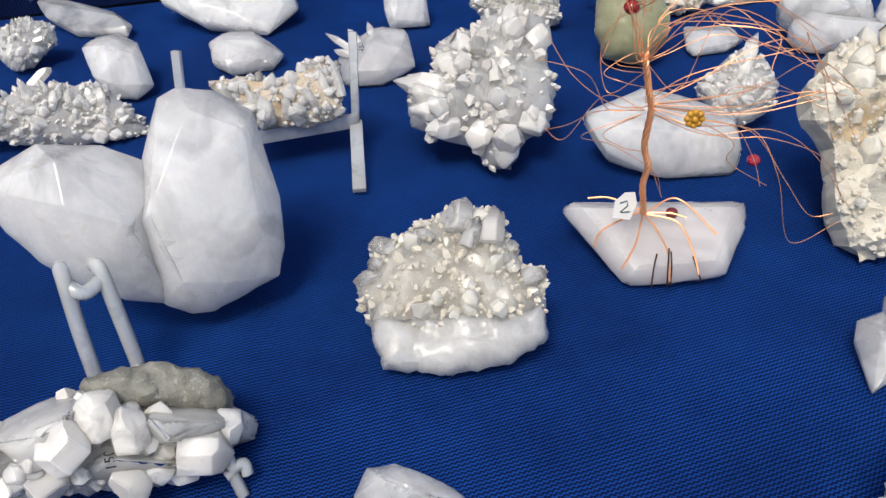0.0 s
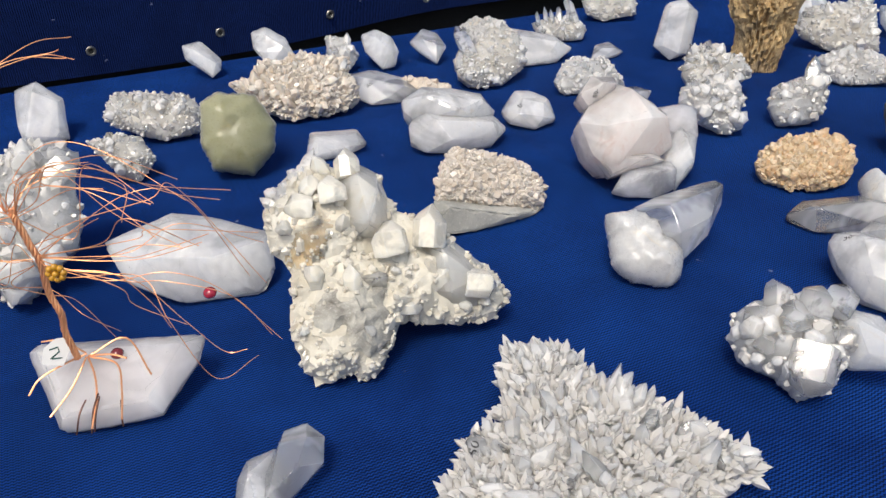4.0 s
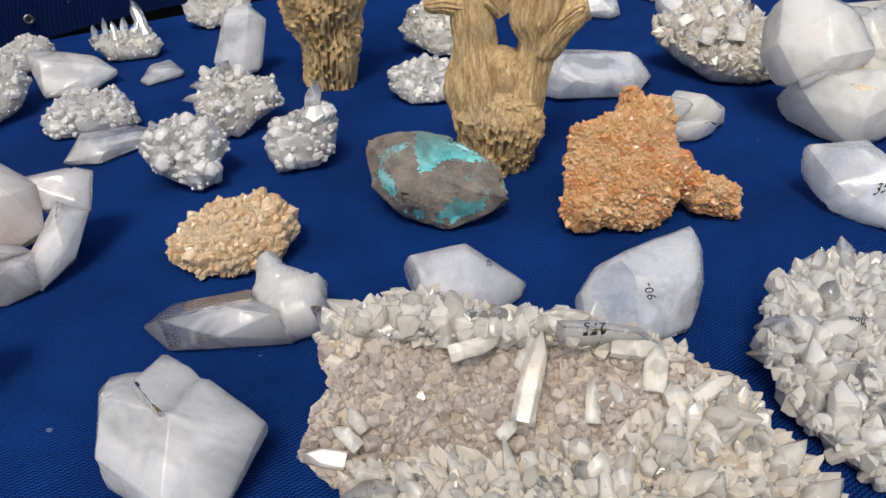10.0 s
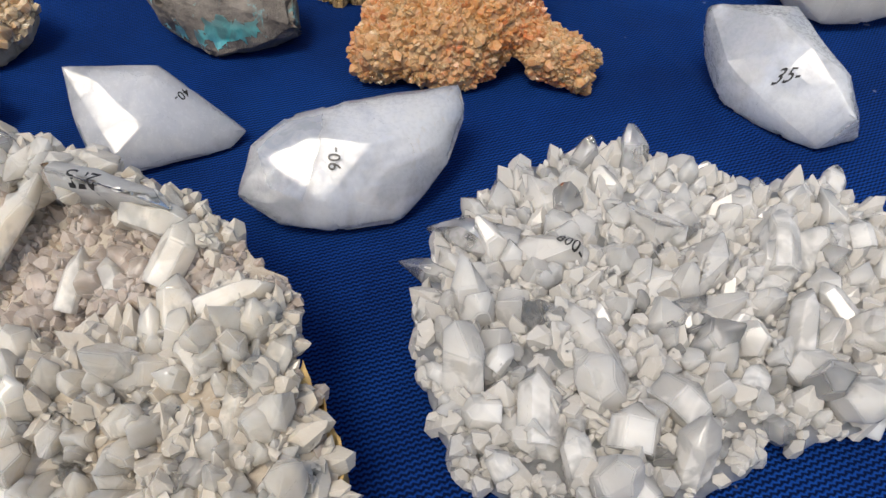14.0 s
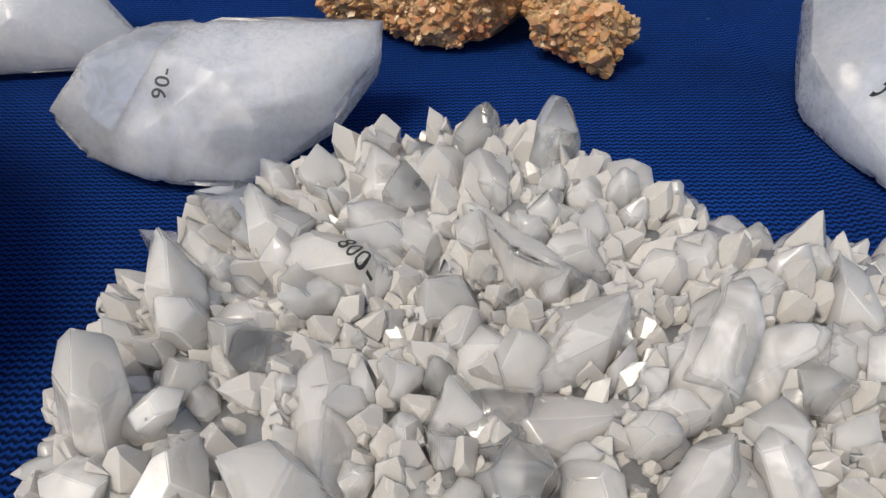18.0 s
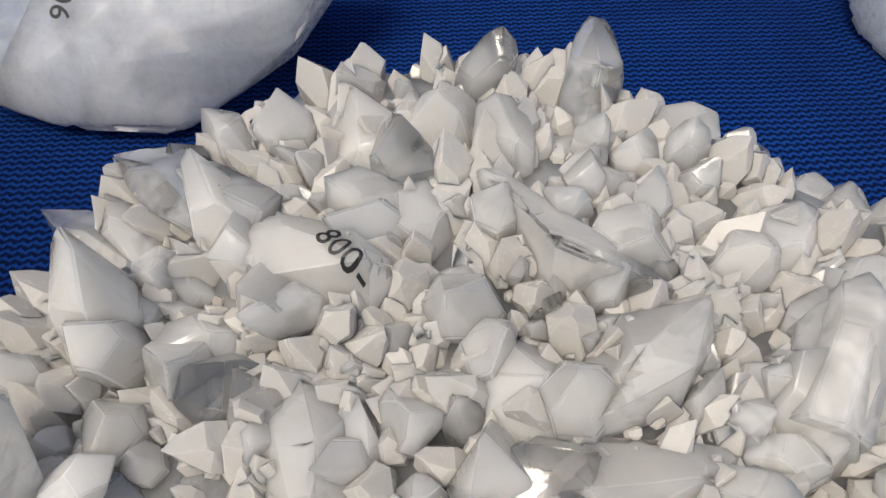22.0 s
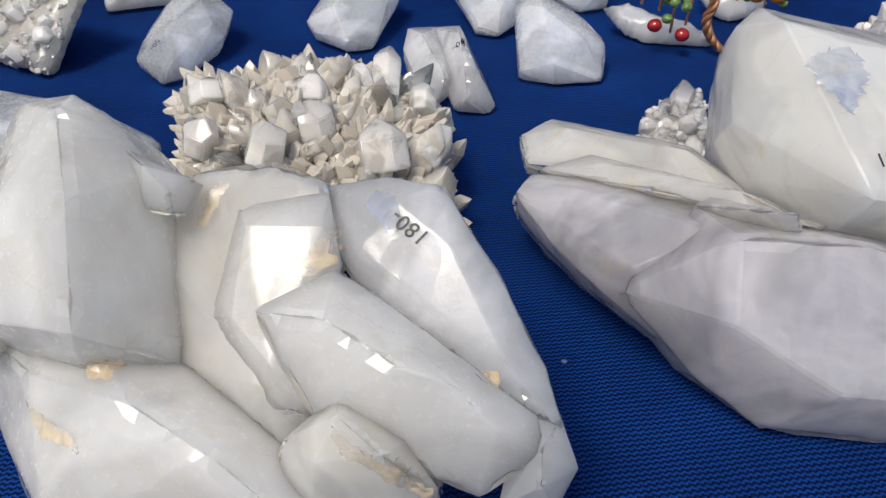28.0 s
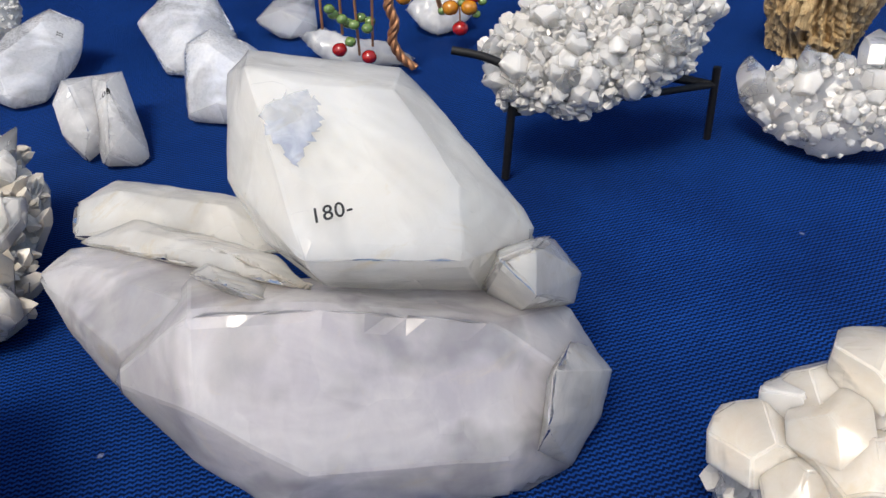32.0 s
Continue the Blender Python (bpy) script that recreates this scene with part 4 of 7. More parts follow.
specimen("quartz_cluster", "white quartz piece with a spray of small points", "crystal", (-0.085, 0.726), 9.9, 4, 42, [
    H([(-20, 32), (-6, 50), (26, 65), (55, 59), (60, 17), (24, 1), (0, 0), (-17, 3)], [(17, 39, 16), (45, 31, 14), (25, 8, 14), (-4, 10, 14)], 14, 18, "milky"),
    R((-7, 41, 4), (-31, 58, 8), 8, "druse"),
    R((3, 47, 4), (-7, 59, 10), 8, "druse"),
    R((18, 52, 4), (14, 66, 10), 8, "druse"),
    R((-5, 31, 4), (-24, 37, 10), 8, "druse"),
    M("25-", (5, 36), 5.4, 75)])
specimen("quartz_block", "squarish pale quartz block standing on end", "crystal", (-0.065, 0.892), 16.9, 3, 55, [
    H([(2, 67), (27, 75), (52, 50), (50, -2), (0, 0), (-3, 23)], [(22, 59, 12), (46, 42, 12), (40, 1, 10), (5, 7, 10)], 10, 20, "milky")])
specimen("quartz_cluster", "snow-white quartz cluster of radiating blades", "crystal", (0.040, 0.552), 0.4, 6, 46, [
    L([(-69, 83), (-48, 85), (-46, 107), (-23, 125), (-9, 121), (-6, 135), (32, 139), (52, 128), (50, 94), (57, 73), (52, 42), (28, 23), (17, -1), (0, 0), (-16, 19), (-45, 27), (-65, 37), (-69, 53)], 26, 34, "snow", 7, (12, 24, 13, "bright"), 0),
    R((-34, 65, 14), (-83, 72, 14), 22, "bright"),
    R((-39, 56, 14), (-69, 62, 20), 22, "bright"),
    R((-37, 46, 12), (-68, 48, 16), 22, "bright"),
    R((-29, 80, 14), (-42, 98, 22), 22, "bright"),
    R((-19, 90, 14), (-27, 116, 20), 22, "bright"),
    R((-6, 30, 14), (-16, 11, 20), 22, "bright"),
    R((13, 19, 14), (9, -6, 16), 22, "bright"),
    R((-30, 36, 12), (-56, 29, 14), 22, "bright"),
    R((28, 39, 12), (51, 32, 10), 22, "bright"),
    R((35, 105, 12), (52, 120, 12), 22, "bright")])
specimen("cluster_fragment", "small knobbly beige and white quartz fragment", "crystal", (0.088, 0.777), 16.4, 3, 48, [
    L([(-39, 51), (-12, 56), (16, 48), (26, 21), (6, -1), (-13, 8)], 14, 20, "snowcream", 4, (14, 9, 6, "bright"), 0)])
specimen("quartz_cluster", "quartz cluster with smoky ring-shaped ends on grey matrix", "crystal", (0.099, 0.883), 13.7, 3, 42, [
    L([(-65, 42), (-46, 73), (4, 62), (32, 60), (47, 38), (41, 5), (0, 0), (-24, 11), (-53, 27)], 14, 18, "snowcream", 4, (30, 11, 6, "bright"), 0),
    R((-39, 50, 6), (-42, 66, 14), 8, "clear"),
    R((5, 47, 6), (7, 60, 16), 8, "clear"),
    R((15, 45, 6), (21, 57, 16), 8, "clear"),
    R((26, 40, 6), (32, 52, 14), 8, "clear"),
    R((-26, 52, 6), (-24, 62, 14), 8, "clear")])
specimen("quartz_cluster", "yellowish white quartz cluster with clear points round a brown hollow", "crystal", (0.008, 0.315), 0.0, 5, 32, [
    L([(-55, 47), (-34, 41), (56, 43), (56, 22), (36, 8), (0, 0), (-40, 4), (-47, 22)], 12, 22, "snow", 6, (0, 10, 4, "druse"), 0),
    L([(-55, 41), (-59, 59), (-50, 69), (-51, 84), (-38, 86), (-14, 97), (-1, 111), (31, 106), (35, 83), (45, 68), (58, 65), (56, 36), (0, 25), (-47, 29)], 22, 36, "snowcream", 5, (18, 13, 6, "creamy"), 18),
    R((4, 89, 14), (5, 112, 16), 17, "clear"),
    R((24, 81, 14), (26, 104, 16), 16, "clear"),
    R((-37, 75, 12), (-51, 77, 16), 12, "clear"),
    R((-44, 58, 10), (-60, 54, 12), 12, "clear"),
    R((-44, 64, 12), (-52, 65, 14), 10, "clear"),
    R((44, 57, 10), (58, 61, 12), 12, "clear"),
    R((-13, 82, 12), (-22, 85, 18), 10, "clear"),
    R((36, 76, 10), (38, 80, 14), 8, "clear"),
    R((10, 77, 16), (17, 94, 20), 11, "clear")])
specimen("quartz_slab", "flat translucent quartz slab, base of a copper wire tree", "crystal", (0.141, 0.401), -18.4, 3, 22, [
    H([(-72, 49), (-66, 57), (-35, 65), (53, 82), (56, 64), (47, 20), (14, 5), (-16, -4), (-22, 8), (-48, 30)], [(-55, 45, 12), (45, 67, 12), (39, 22, 12), (-12, 2, 12)], 12, 16, "pinkish")])
specimen("quartz_crystal", "large milky six-sided quartz crystal with a rusty end", "crystal", (0.181, 0.540), 14.0, 3, 40, [
    H([(-54, 65), (3, 82), (41, 69), (80, 48), (77, 14), (63, -6), (27, 1), (0, 0), (-12, 15), (-41, 28)], [(3, 65, 22), (28, 26, 26), (67, 36, 16), (-24, 38, 22), (50, 1, 10)], 20, 30, "milky")])
specimen("quartz_cluster", "small white quartz cluster with a smoky grey centre and clear tip", "crystal", (0.273, 0.631), -19.6, 3, 48, [
    L([(-48, 31), (-28, 58), (-12, 75), (8, 67), (25, 46), (23, 20), (0, 0), (-24, 3)], 14, 20, "snow", 4, (24, 11, 8, "bright"), 0),
    R((-10, 44, 10), (-2, 89, 10), 14, "druse"),
    R((-28, 25, 8), (-47, 33, 12), 12, "druse"),
    R((9, 24, 8), (24, 40, 10), 12, "druse")])
specimen("quartz_plate", "pale flat quartz plate lying on the cloth", "crystal", (0.273, 0.803), 15.1, 3, 18, [
    H([(-1, 14), (11, 49), (66, 42), (71, 15), (46, 3), (0, -1)], [(15, 29, 9), (60, 22, 9), (59, 8, 7), (9, 2, 7)], 8, 10, "milky")])
specimen("mineral_boulder", "rounded pale yellow-green translucent mineral lump", "mineral", (0.196, 0.774), 8.7, 4, 62, [
    L([(-28, 81), (-10, 91), (31, 85), (49, 51), (43, 21), (18, -2), (-23, 8), (-33, 39)], 26, 36, "yellow_green", 3, (0, 10, 4, "druse"), 0)])
specimen("quartz_cluster", "big cream-white quartz cluster on pitted grey matrix with blunt crystals", "crystal", (0.291, 0.424), 19.5, 5, 48, [
    L([(-3, 130), (18, 140), (22, 150), (50, 156), (88, 141), (95, 110), (126, 84), (145, 56), (159, 41), (161, 18), (146, 9), (113, 14), (87, 21), (77, 28), (67, 20), (53, 2), (34, -11), (27, 0), (0, 0), (-5, 12), (-6, 46), (5, 81), (-5, 103)], 26, 42, "cream_matrix", 10, (20, 13, 8, "creamy"), 10),
    L([(2, 44), (16, 66), (40, 70), (62, 62), (78, 46), (74, 32), (60, 14), (38, 4), (14, 14)], 31, 10, "pitted_grey", 11, (0, 8, 5, "creamy"), 8),
    W([(4, 88), (12, 118), (30, 128), (38, 108), (28, 86), (14, 78)], "ochre", 6),
    H([(49, 140), (71, 156), (88, 142), (92, 115), (86, 88), (50, 91), (39, 118)], [(63, 135, 34), (74, 119, 38), (60, 95, 40)], 30, 20, "cream"),
    H([(88, 87), (126, 84), (145, 56), (159, 41), (161, 18), (147, 11), (115, 20), (87, 46)], [(109, 67, 30), (133, 40, 26), (107, 36, 28)], 26, 20, "cream"),
    H([(33, 72), (68, 76), (91, 61), (74, 42), (38, 50)], [(56, 59, 36)], 30, 10, "cream"),
    R((105, 77, 22), (113, 104, 30), 26, "creamy"),
    R((61, 140, 18), (65, 162, 18), 20, "creamy"),
    R((33, 136, 16), (25, 144, 18), 18, "creamy"),
    R((25, 122, 18), (6, 127, 18), 22, "creamy"),
    R((44, 124, 22), (45, 142, 26), 22, "creamy"),
    R((74, 78, 26), (73, 101, 34), 24, "creamy"),
    R((126, 39, 20), (148, 31, 22), 22, "creamy")])
specimen("quartz_point", "clear quartz point with a frosted broken base", "crystal", (0.248, 0.303), -9.4, 2, 18, [
    H([(13, 57), (16, 69), (29, 75), (42, 66), (44, 49), (24, 21), (6, 24)], [(19, 54, 14), (34, 59, 13), (32, 39, 15), (17, 23, 10)], 12, 10, "clear"),
    H([(-6, 36), (-3, 49), (14, 58), (21, 39), (18, 17), (-2, 0), (-2, 23)], [(4, 35, 13), (11, 18, 12)], 11, 8, "milky")])
specimen("quartz_chunk", "clear and white quartz chunk near the table front", "crystal", (-0.015, 0.226), 5.7, 3, 30, [
    H([(-25, 9), (-18, 22), (-4, 23), (7, 14), (20, 12), (31, 3), (22, -7), (-19, -4)], [(-12, 15, 14), (5, 7, 18), (22, 2, 10)], 14, 18, "milky")])
specimen("quartz_plate", "wedge-shaped quartz plate bristling with thin clear points", "crystal", (0.405, 0.282), -19.1, 5, 9, [
    L([(-27, 133), (-10, 142), (13, 147), (25, 128), (48, 116), (90, 104), (118, 86), (135, 79), (134, 69), (102, 43), (74, 25), (0, 0), (-49, 3), (-41, 38), (-35, 67), (-20, 73), (-25, 114)], 14, 24, "snow", 4, (230, 22, 6.2, "bright"), 0),
    R((2, 122, 8), (12, 138, 14), 9, "clear"),
    R((10, 116, 8), (25, 122, 14), 9, "clear"),
    R((36, 104, 8), (46, 110, 14), 9, "clear"),
    R((50, 97, 8), (56, 104, 14), 8, "clear"),
    R((77, 89, 8), (87, 97, 14), 9, "clear"),
    R((106, 73, 8), (117, 81, 14), 10, "clear"),
    R((17, 122, 6), (23, 129, 12), 8, "clear"),
    R((-29, 46, 10), (-35, 58, 16), 12, "clear"),
    R((121, 68, 8), (135, 76, 10), 9, "clear"),
    M("150", (-32, 44), 5.4, 80)])
specimen("quartz_cluster", "jagged warm white quartz cluster with an ochre speck", "crystal", (0.228, 0.187), -42.6, 4, 40, [
    L([(-37, 18), (-39, 43), (-30, 60), (-29, 65), (-23, 77), (-9, 69), (-1, 64), (10, 72), (30, 73), (46, 48), (37, 25), (-2, -2), (-32, -4)], 18, 26, "snowcream", 5, (70, 13, 8, "bright"), 0),
    R((-17, 53, 14), (-22, 75, 20), 22, "bright"),
    R((-21, 44, 14), (-33, 52, 22), 16, "bright"),
    R((10, 54, 14), (8, 69, 22), 20, "bright"),
    R((-2, 53, 14), (-7, 65, 20), 14, "bright"),
    R((-27, 26, 14), (-38, 40, 20), 16, "bright"),
    R((-8, 37, 18), (-16, 45, 34), 18, "bright"),
    R((11, 39, 18), (2, 47, 32), 18, "bright")])
specimen("druse_slab", "grey stone slab topped with a crust of small beige crystals", "crystal", (0.403, 0.624), 23.8, 3, 42, [
    H([(-14, 8), (8, 38), (101, 0), (114, -3), (108, -10), (78, -14), (28, -8), (0, 0)], [(9, 20, 16), (75, -6, 14)], 12, 30, "grey_rock"),
    L([(6, 35), (25, 65), (45, 80), (72, 68), (112, 46), (121, 19), (114, -3), (100, -1), (43, 17)], 16, 26, "beige_matrix", 4, (170, 8, 5, "beige"), 0)])
specimen("milky_quartz_pair", "two milky quartz crystals grown side by side", "crystal", (0.407, 0.808), 17.2, 3, 36, [
    H([(-9, 74), (21, 89), (55, 81), (91, 66), (100, 39), (84, 18), (-2, 45), (-11, 60)], [(16, 59, 26), (77, 43, 24), (43, 31, 32)], 24, 30, "milky"),
    H([(-12, 39), (8, 61), (76, 44), (95, 36), (107, 12), (73, -13), (28, -6), (-4, 1), (-16, 19)], [(11, 25, 28), (77, 10, 26), (81, -6, 18), (23, -1, 24)], 22, 26, "milky")])
specimen("quartz_point", "clear quartz point beside a sliver of beige druse", "crystal", (0.346, 0.971), 17.9, 3, 22, [
    H([(-13, 63), (25, 67), (64, 40), (84, 1), (42, -6), (0, 0), (-13, 19)], [(3, 37, 14), (49, 10, 14), (22, -3, 10)], 12, 14, "clear"),
    L([(55, 41), (83, 32), (121, 10), (115, -12), (73, -4)], 9, 12, "beige_matrix", 3, (24, 6, 4, "beige"), 0),
    M("60-", (6, 24), 4.8, 0)])
specimen("quartz_chunk", "white wedge-shaped quartz crystal with a price mark", "crystal", (0.543, 0.861), 5.3, 3, 26, [
    H([(-36, 33), (-12, 65), (8, 64), (29, 47), (30, 13), (0, 0), (-28, 16)], [(-9, 37, 15), (15, 28, 14), (11, 8, 12), (-18, 16, 12)], 12, 16, "milky"),
    M("20-", (-15, 27), 4.8, -80)])
specimen("druse_cluster", "spiky cluster of beige and honey-coloured quartz points", "crystal", (0.246, 0.927), 14.6, 4, 40, [
    L([(-66, 63), (-40, 58), (-22, 84), (7, 82), (21, 92), (74, 79), (88, 79), (86, 43), (92, 17), (67, 2), (0, 0), (-26, 15), (-51, 32)], 18, 24, "beige_matrix", 6, (140, 14, 7, "beige"), 0),
    R((-41, 48, 6), (-66, 58, 10), 9, "druse"),
    R((-15, 59, 8), (-23, 76, 14), 9, "druse"),
    R((28, 65, 8), (24, 84, 14), 10, "druse"),
    R((75, 55, 8), (87, 72, 14), 10, "druse")])
specimen("quartz_point", "white quartz point standing in the back row of the table", "crystal", (0.126, 1.112), 15.6, 3, 35, [
    H([(-37, 63), (-9, 67), (15, 29), (10, 11), (-4, 0), (-36, 41)], [(-23, 45, 10), (4, 16, 10)], 9, 12, "milky")], "quartz points in the back row")
specimen("quartz_point", "white quartz point standing in the back row of the table", "crystal", (0.199, 1.154), 11.4, 3, 42, [
    H([(-18, 60), (5, 67), (32, 44), (42, 8), (0, -2), (-19, 33)], [(3, 43, 12), (25, 22, 12)], 10, 14, "milky")], "quartz points in the back row")
specimen("small_quartz_cluster", "small frosty white quartz cluster in the back row", "crystal", (0.305, 1.109), 6.3, 3, 45, [
    L([(-14, 59), (15, 51), (32, 23), (16, 2), (0, 0), (-17, 15)], 11, 14, "snow", 3, (12, 10, 8, "bright"), 0),
    R((-8, 37, 6), (-8, 57, 10), 9, "bright"),
    R((13, 35, 6), (18, 58, 10), 12, "bright"),
    R((2, 36, 6), (6, 48, 10), 8, "bright")])
specimen("quartz_point", "white quartz point standing in the back row of the table", "crystal", (0.368, 1.112), 2.9, 3, 42, [
    H([(-28, 60), (-4, 69), (18, 54), (27, 29), (20, 5), (0, 0), (-24, 32)], [(-6, 46, 12), (15, 21, 12)], 10, 14, "milky")], "quartz points in the back row")
specimen("quartz_chip", "small faceted clear quartz chip", "crystal", (0.450, 1.127), -1.5, 3, 35, [
    H([(-40, 41), (-18, 67), (4, 57), (17, 31), (0, 0), (-25, 24)], [(-19, 39, 10), (1, 27, 10)], 9, 12, "clear")])
specimen("druse_cluster", "small sparkling druse of white quartz", "crystal", (0.520, 1.186), -5.0, 3, 42, [
    L([(-18, 27), (16, 58), (48, 49), (49, 24), (9, 0), (-10, 4)], 11, 14, "snow", 3, (30, 7, 4, "bright"), 0)])
specimen("quartz_cluster", "elongated knobbly white quartz cluster with a stout clear end crystal", "crystal", (0.488, 1.011), 18.0, 4, 36, [
    L([(-12, 50), (23, 64), (58, 93), (77, 99), (98, 85), (104, 47), (87, 19), (44, -4), (0, 0), (-15, 24)], 18, 22, "snowcream", 5, (40, 10, 7, "bright"), 0),
    R((12, 49, 10), (6, 99, 14), 22, "clear"),
    R((-9, 33, 6), (0, 61, 10), 12, "clear")])
specimen("quartz_crystal", "smooth milky quartz crystal with one sharp point", "crystal", (0.578, 1.097), 11.6, 3, 26, [
    H([(-12, 80), (-1, 86), (67, 59), (90, 26), (56, 3), (0, 0), (-5, 40)], [(5, 50, 14), (62, 30, 13), (43, 12, 10)], 12, 16, "milky")])
specimen("druse_cluster", "small cream druse of fine crystals", "crystal", (0.532, 1.252), 12.3, 3, 40, [
    L([(-32, 22), (5, 41), (30, 26), (35, 8), (0, 0)], 9, 12, "snowcream", 3, (22, 6, 4, "bright"), 0)])
specimen("quartz_cluster", "comb-shaped quartz cluster with a row of upright points", "crystal", (0.643, 1.214), 7.1, 3, 50, [
    L([(-25, 33), (4, 40), (52, 38), (68, 14), (53, -4), (0, 0), (-20, 17)], 10, 16, "snowcream", 3, (20, 8, 6, "bright"), 0),
    R((47, 32, 6), (38, 82, 8), 15, "clear"),
    R((-1, 31, 6), (-1, 59, 8), 8, "clear"),
    R((9, 29, 6), (9, 53, 8), 8, "clear"),
    R((21, 32, 6), (23, 60, 8), 10, "clear"),
    R((-15, 29, 6), (-15, 51, 8), 8, "clear"),
    R((35, 34, 6), (48, 62, 8), 9, "clear")])
specimen("quartz_cluster", "flat rounded quartz cluster with blunt crystals", "crystal", (0.611, 0.976), 11.1, 3, 34, [
    L([(-12, 22), (6, 44), (29, 59), (57, 47), (70, 54), (83, 29), (88, 0), (15, -4), (-6, 2)], 13, 16, "snow", 4, (34, 10, 8, "bright"), 0)])
specimen("quartz_chip", "small clear quartz chip on the cloth", "crystal", (0.695, 1.110), 4.9, 2, 20, [
    H([(-9, 9), (6, 38), (30, 45), (46, 17), (0, 0)], [(9, 19, 8), (31, 18, 7)], 7, 8, "clear")])
specimen("quartz_point", "clear quartz point with a frosted tail", "crystal", (0.645, 0.901), 9.8, 3, 18, [
    H([(-14, 7), (6, 46), (59, 46), (79, 32), (65, 16), (18, -4)], [(8, 20, 12), (61, 22, 10), (26, 2, 8)], 10, 12, "clear")])
specimen("quartz_cluster", "compact snow-white quartz cluster with ragged edge", "crystal", (0.764, 0.812), 1.4, 3, 40, [
    L([(-50, 47), (-43, 67), (-12, 78), (22, 68), (34, 45), (22, 27), (22, 8), (0, 0), (-37, 24)], 18, 22, "snow", 5, (40, 10, 8, "bright"), 0)])
specimen("quartz_cluster", "radiating spray of clear points on a cream base", "crystal", (0.802, 0.922), -1.5, 3, 42, [
    L([(-44, 42), (-30, 77), (4, 82), (28, 63), (42, 65), (50, 34), (22, 18), (0, 0), (-28, 8), (-39, 26)], 16, 20, "snowcream", 4, (50, 12, 7, "bright"), 0),
    R((-26, 47, 8), (-55, 43, 10), 10, "clear"),
    R((-25, 58, 8), (-48, 59, 12), 9, "clear"),
    R((-18, 61, 8), (-32, 80, 12), 9, "clear"),
    R((-5, 63, 8), (-9, 82, 12), 10, "clear"),
    R((8, 58, 8), (14, 76, 12), 10, "clear"),
    R((20, 52, 8), (32, 64, 12), 9, "clear"),
    R((-21, 36, 8), (-45, 27, 10), 9, "clear")])
specimen("quartz_block", "tall flat-sided translucent quartz crystal standing upright", "crystal", (0.802, 1.100), -1.2, 2, 66, [
    H([(-25, 21), (-3, 84), (26, 88), (46, 68), (32, 9), (0, 0)], [(-3, 75, 12), (26, 75, 13), (9, 7, 12), (-14, 20, 10)], 12, 22, "milky")])
specimen("quartz_cluster", "cream and tan quartz cluster in the back row", "crystal", (0.764, 1.321), 0.8, 3, 44, [
    L([(-32, 41), (18, 66), (34, 51), (68, 44), (61, 10), (0, 0), (-29, 16)], 12, 14, "snowcream", 4, (18, 9, 7, "bright"), 0)])
specimen("quartz_cluster", "white quartz cluster ending in one upright clear point", "crystal", (0.837, 0.829), -4.4, 3, 55, [
    L([(-11, 24), (-4, 49), (18, 57), (51, 67), (63, 46), (56, 16), (38, 2), (0, 0)], 16, 22, "snow", 4, (14, 12, 11, "bright"), 0),
    R((39, 54, 10), (45, 85, 12), 17, "clear"),
    R((5, 43, 8), (-1, 51, 10), 10, "clear"),
    R((33, 30, 10), (60, 28, 10), 12, "clear")])
specimen("rose_quartz_group", "large pale pink quartz crystals fused into one faceted block", "crystal", (0.612, 0.671), 16.7, 4, 46, [
    H([(-42, 90), (-24, 107), (13, 125), (37, 109), (62, 82), (55, 45), (27, 35), (-25, 30), (-39, 53)], [(16, 108, 22), (-26, 74, 22), (18, 69, 36), (42, 70, 26), (-16, 40, 14), (-13, 97, 18)], 28, 44, "pink"),
    H([(-31, 120), (-11, 137), (15, 131), (14, 117), (-25, 103)], [(-11, 121, 16), (6, 120, 14)], 10, 26, "pink"),
    H([(44, 91), (88, 90), (103, 83), (91, 49), (59, 61)], [(81, 83, 4), (83, 59, 6)], 6, 26, "pinkish"),
    H([(43, 33), (72, 70), (90, 51), (70, 18), (40, -1), (29, 11)], [(65, 48, 16), (64, 22, 14)], 10, 26, "milky"),
    H([(-31, 13), (-7, 33), (45, 32), (41, 1), (15, -4), (-15, 4)], [(-5, 18, 20), (36, 17, 20)], 14, 16, "clearmilk"),
    H([(-36, 53), (30, 45), (44, 30), (-7, 31), (-26, 28)], [(5, 33, 26)], 20, 20, "pink"),
    M("80-", (-19, 114), 4.1, 70)])
specimen("quartz_crystal", "large clear quartz crystal growing out of a milky white base", "crystal", (0.563, 0.518), 7.2, 3, 42, [
    L([(-20, 67), (5, 68), (25, 54), (41, 30), (31, 2), (19, -5), (-10, 4), (-25, 23)], 22, 24, "snow", 7, (0, 10, 4, "druse"), 0),
    H([(5, 69), (30, 77), (89, 86), (96, 77), (88, 61), (68, 36), (38, 17), (11, 31), (-3, 50)], [(25, 59, 30), (83, 74, 20), (59, 44, 26), (26, 34, 32)], 22, 24, "clear")])
specimen("milky_quartz_crystal", "large smooth milky quartz crystal with a clear tip", "crystal", (0.770, 0.429), -31.0, 3, 28, [
    H([(-92, 61), (-89, 71), (-69, 79), (-27, 82), (16, 66), (9, 6), (0, 0), (-36, 5), (-60, 12), (-82, 39)], [(-70, 54, 26), (-22, 52, 32), (-10, 8, 26), (-59, 23, 22), (4, 55, 16)], 24, 30, "milky"),
    H([(-70, 77), (-62, 91), (-42, 86), (-5, 66), (-14, 38), (-59, 52)], [(-50, 64, 34), (-25, 50, 36)], 30, 16, "milky"),
    M("30-", (-79, 59), 4.1, 10)])
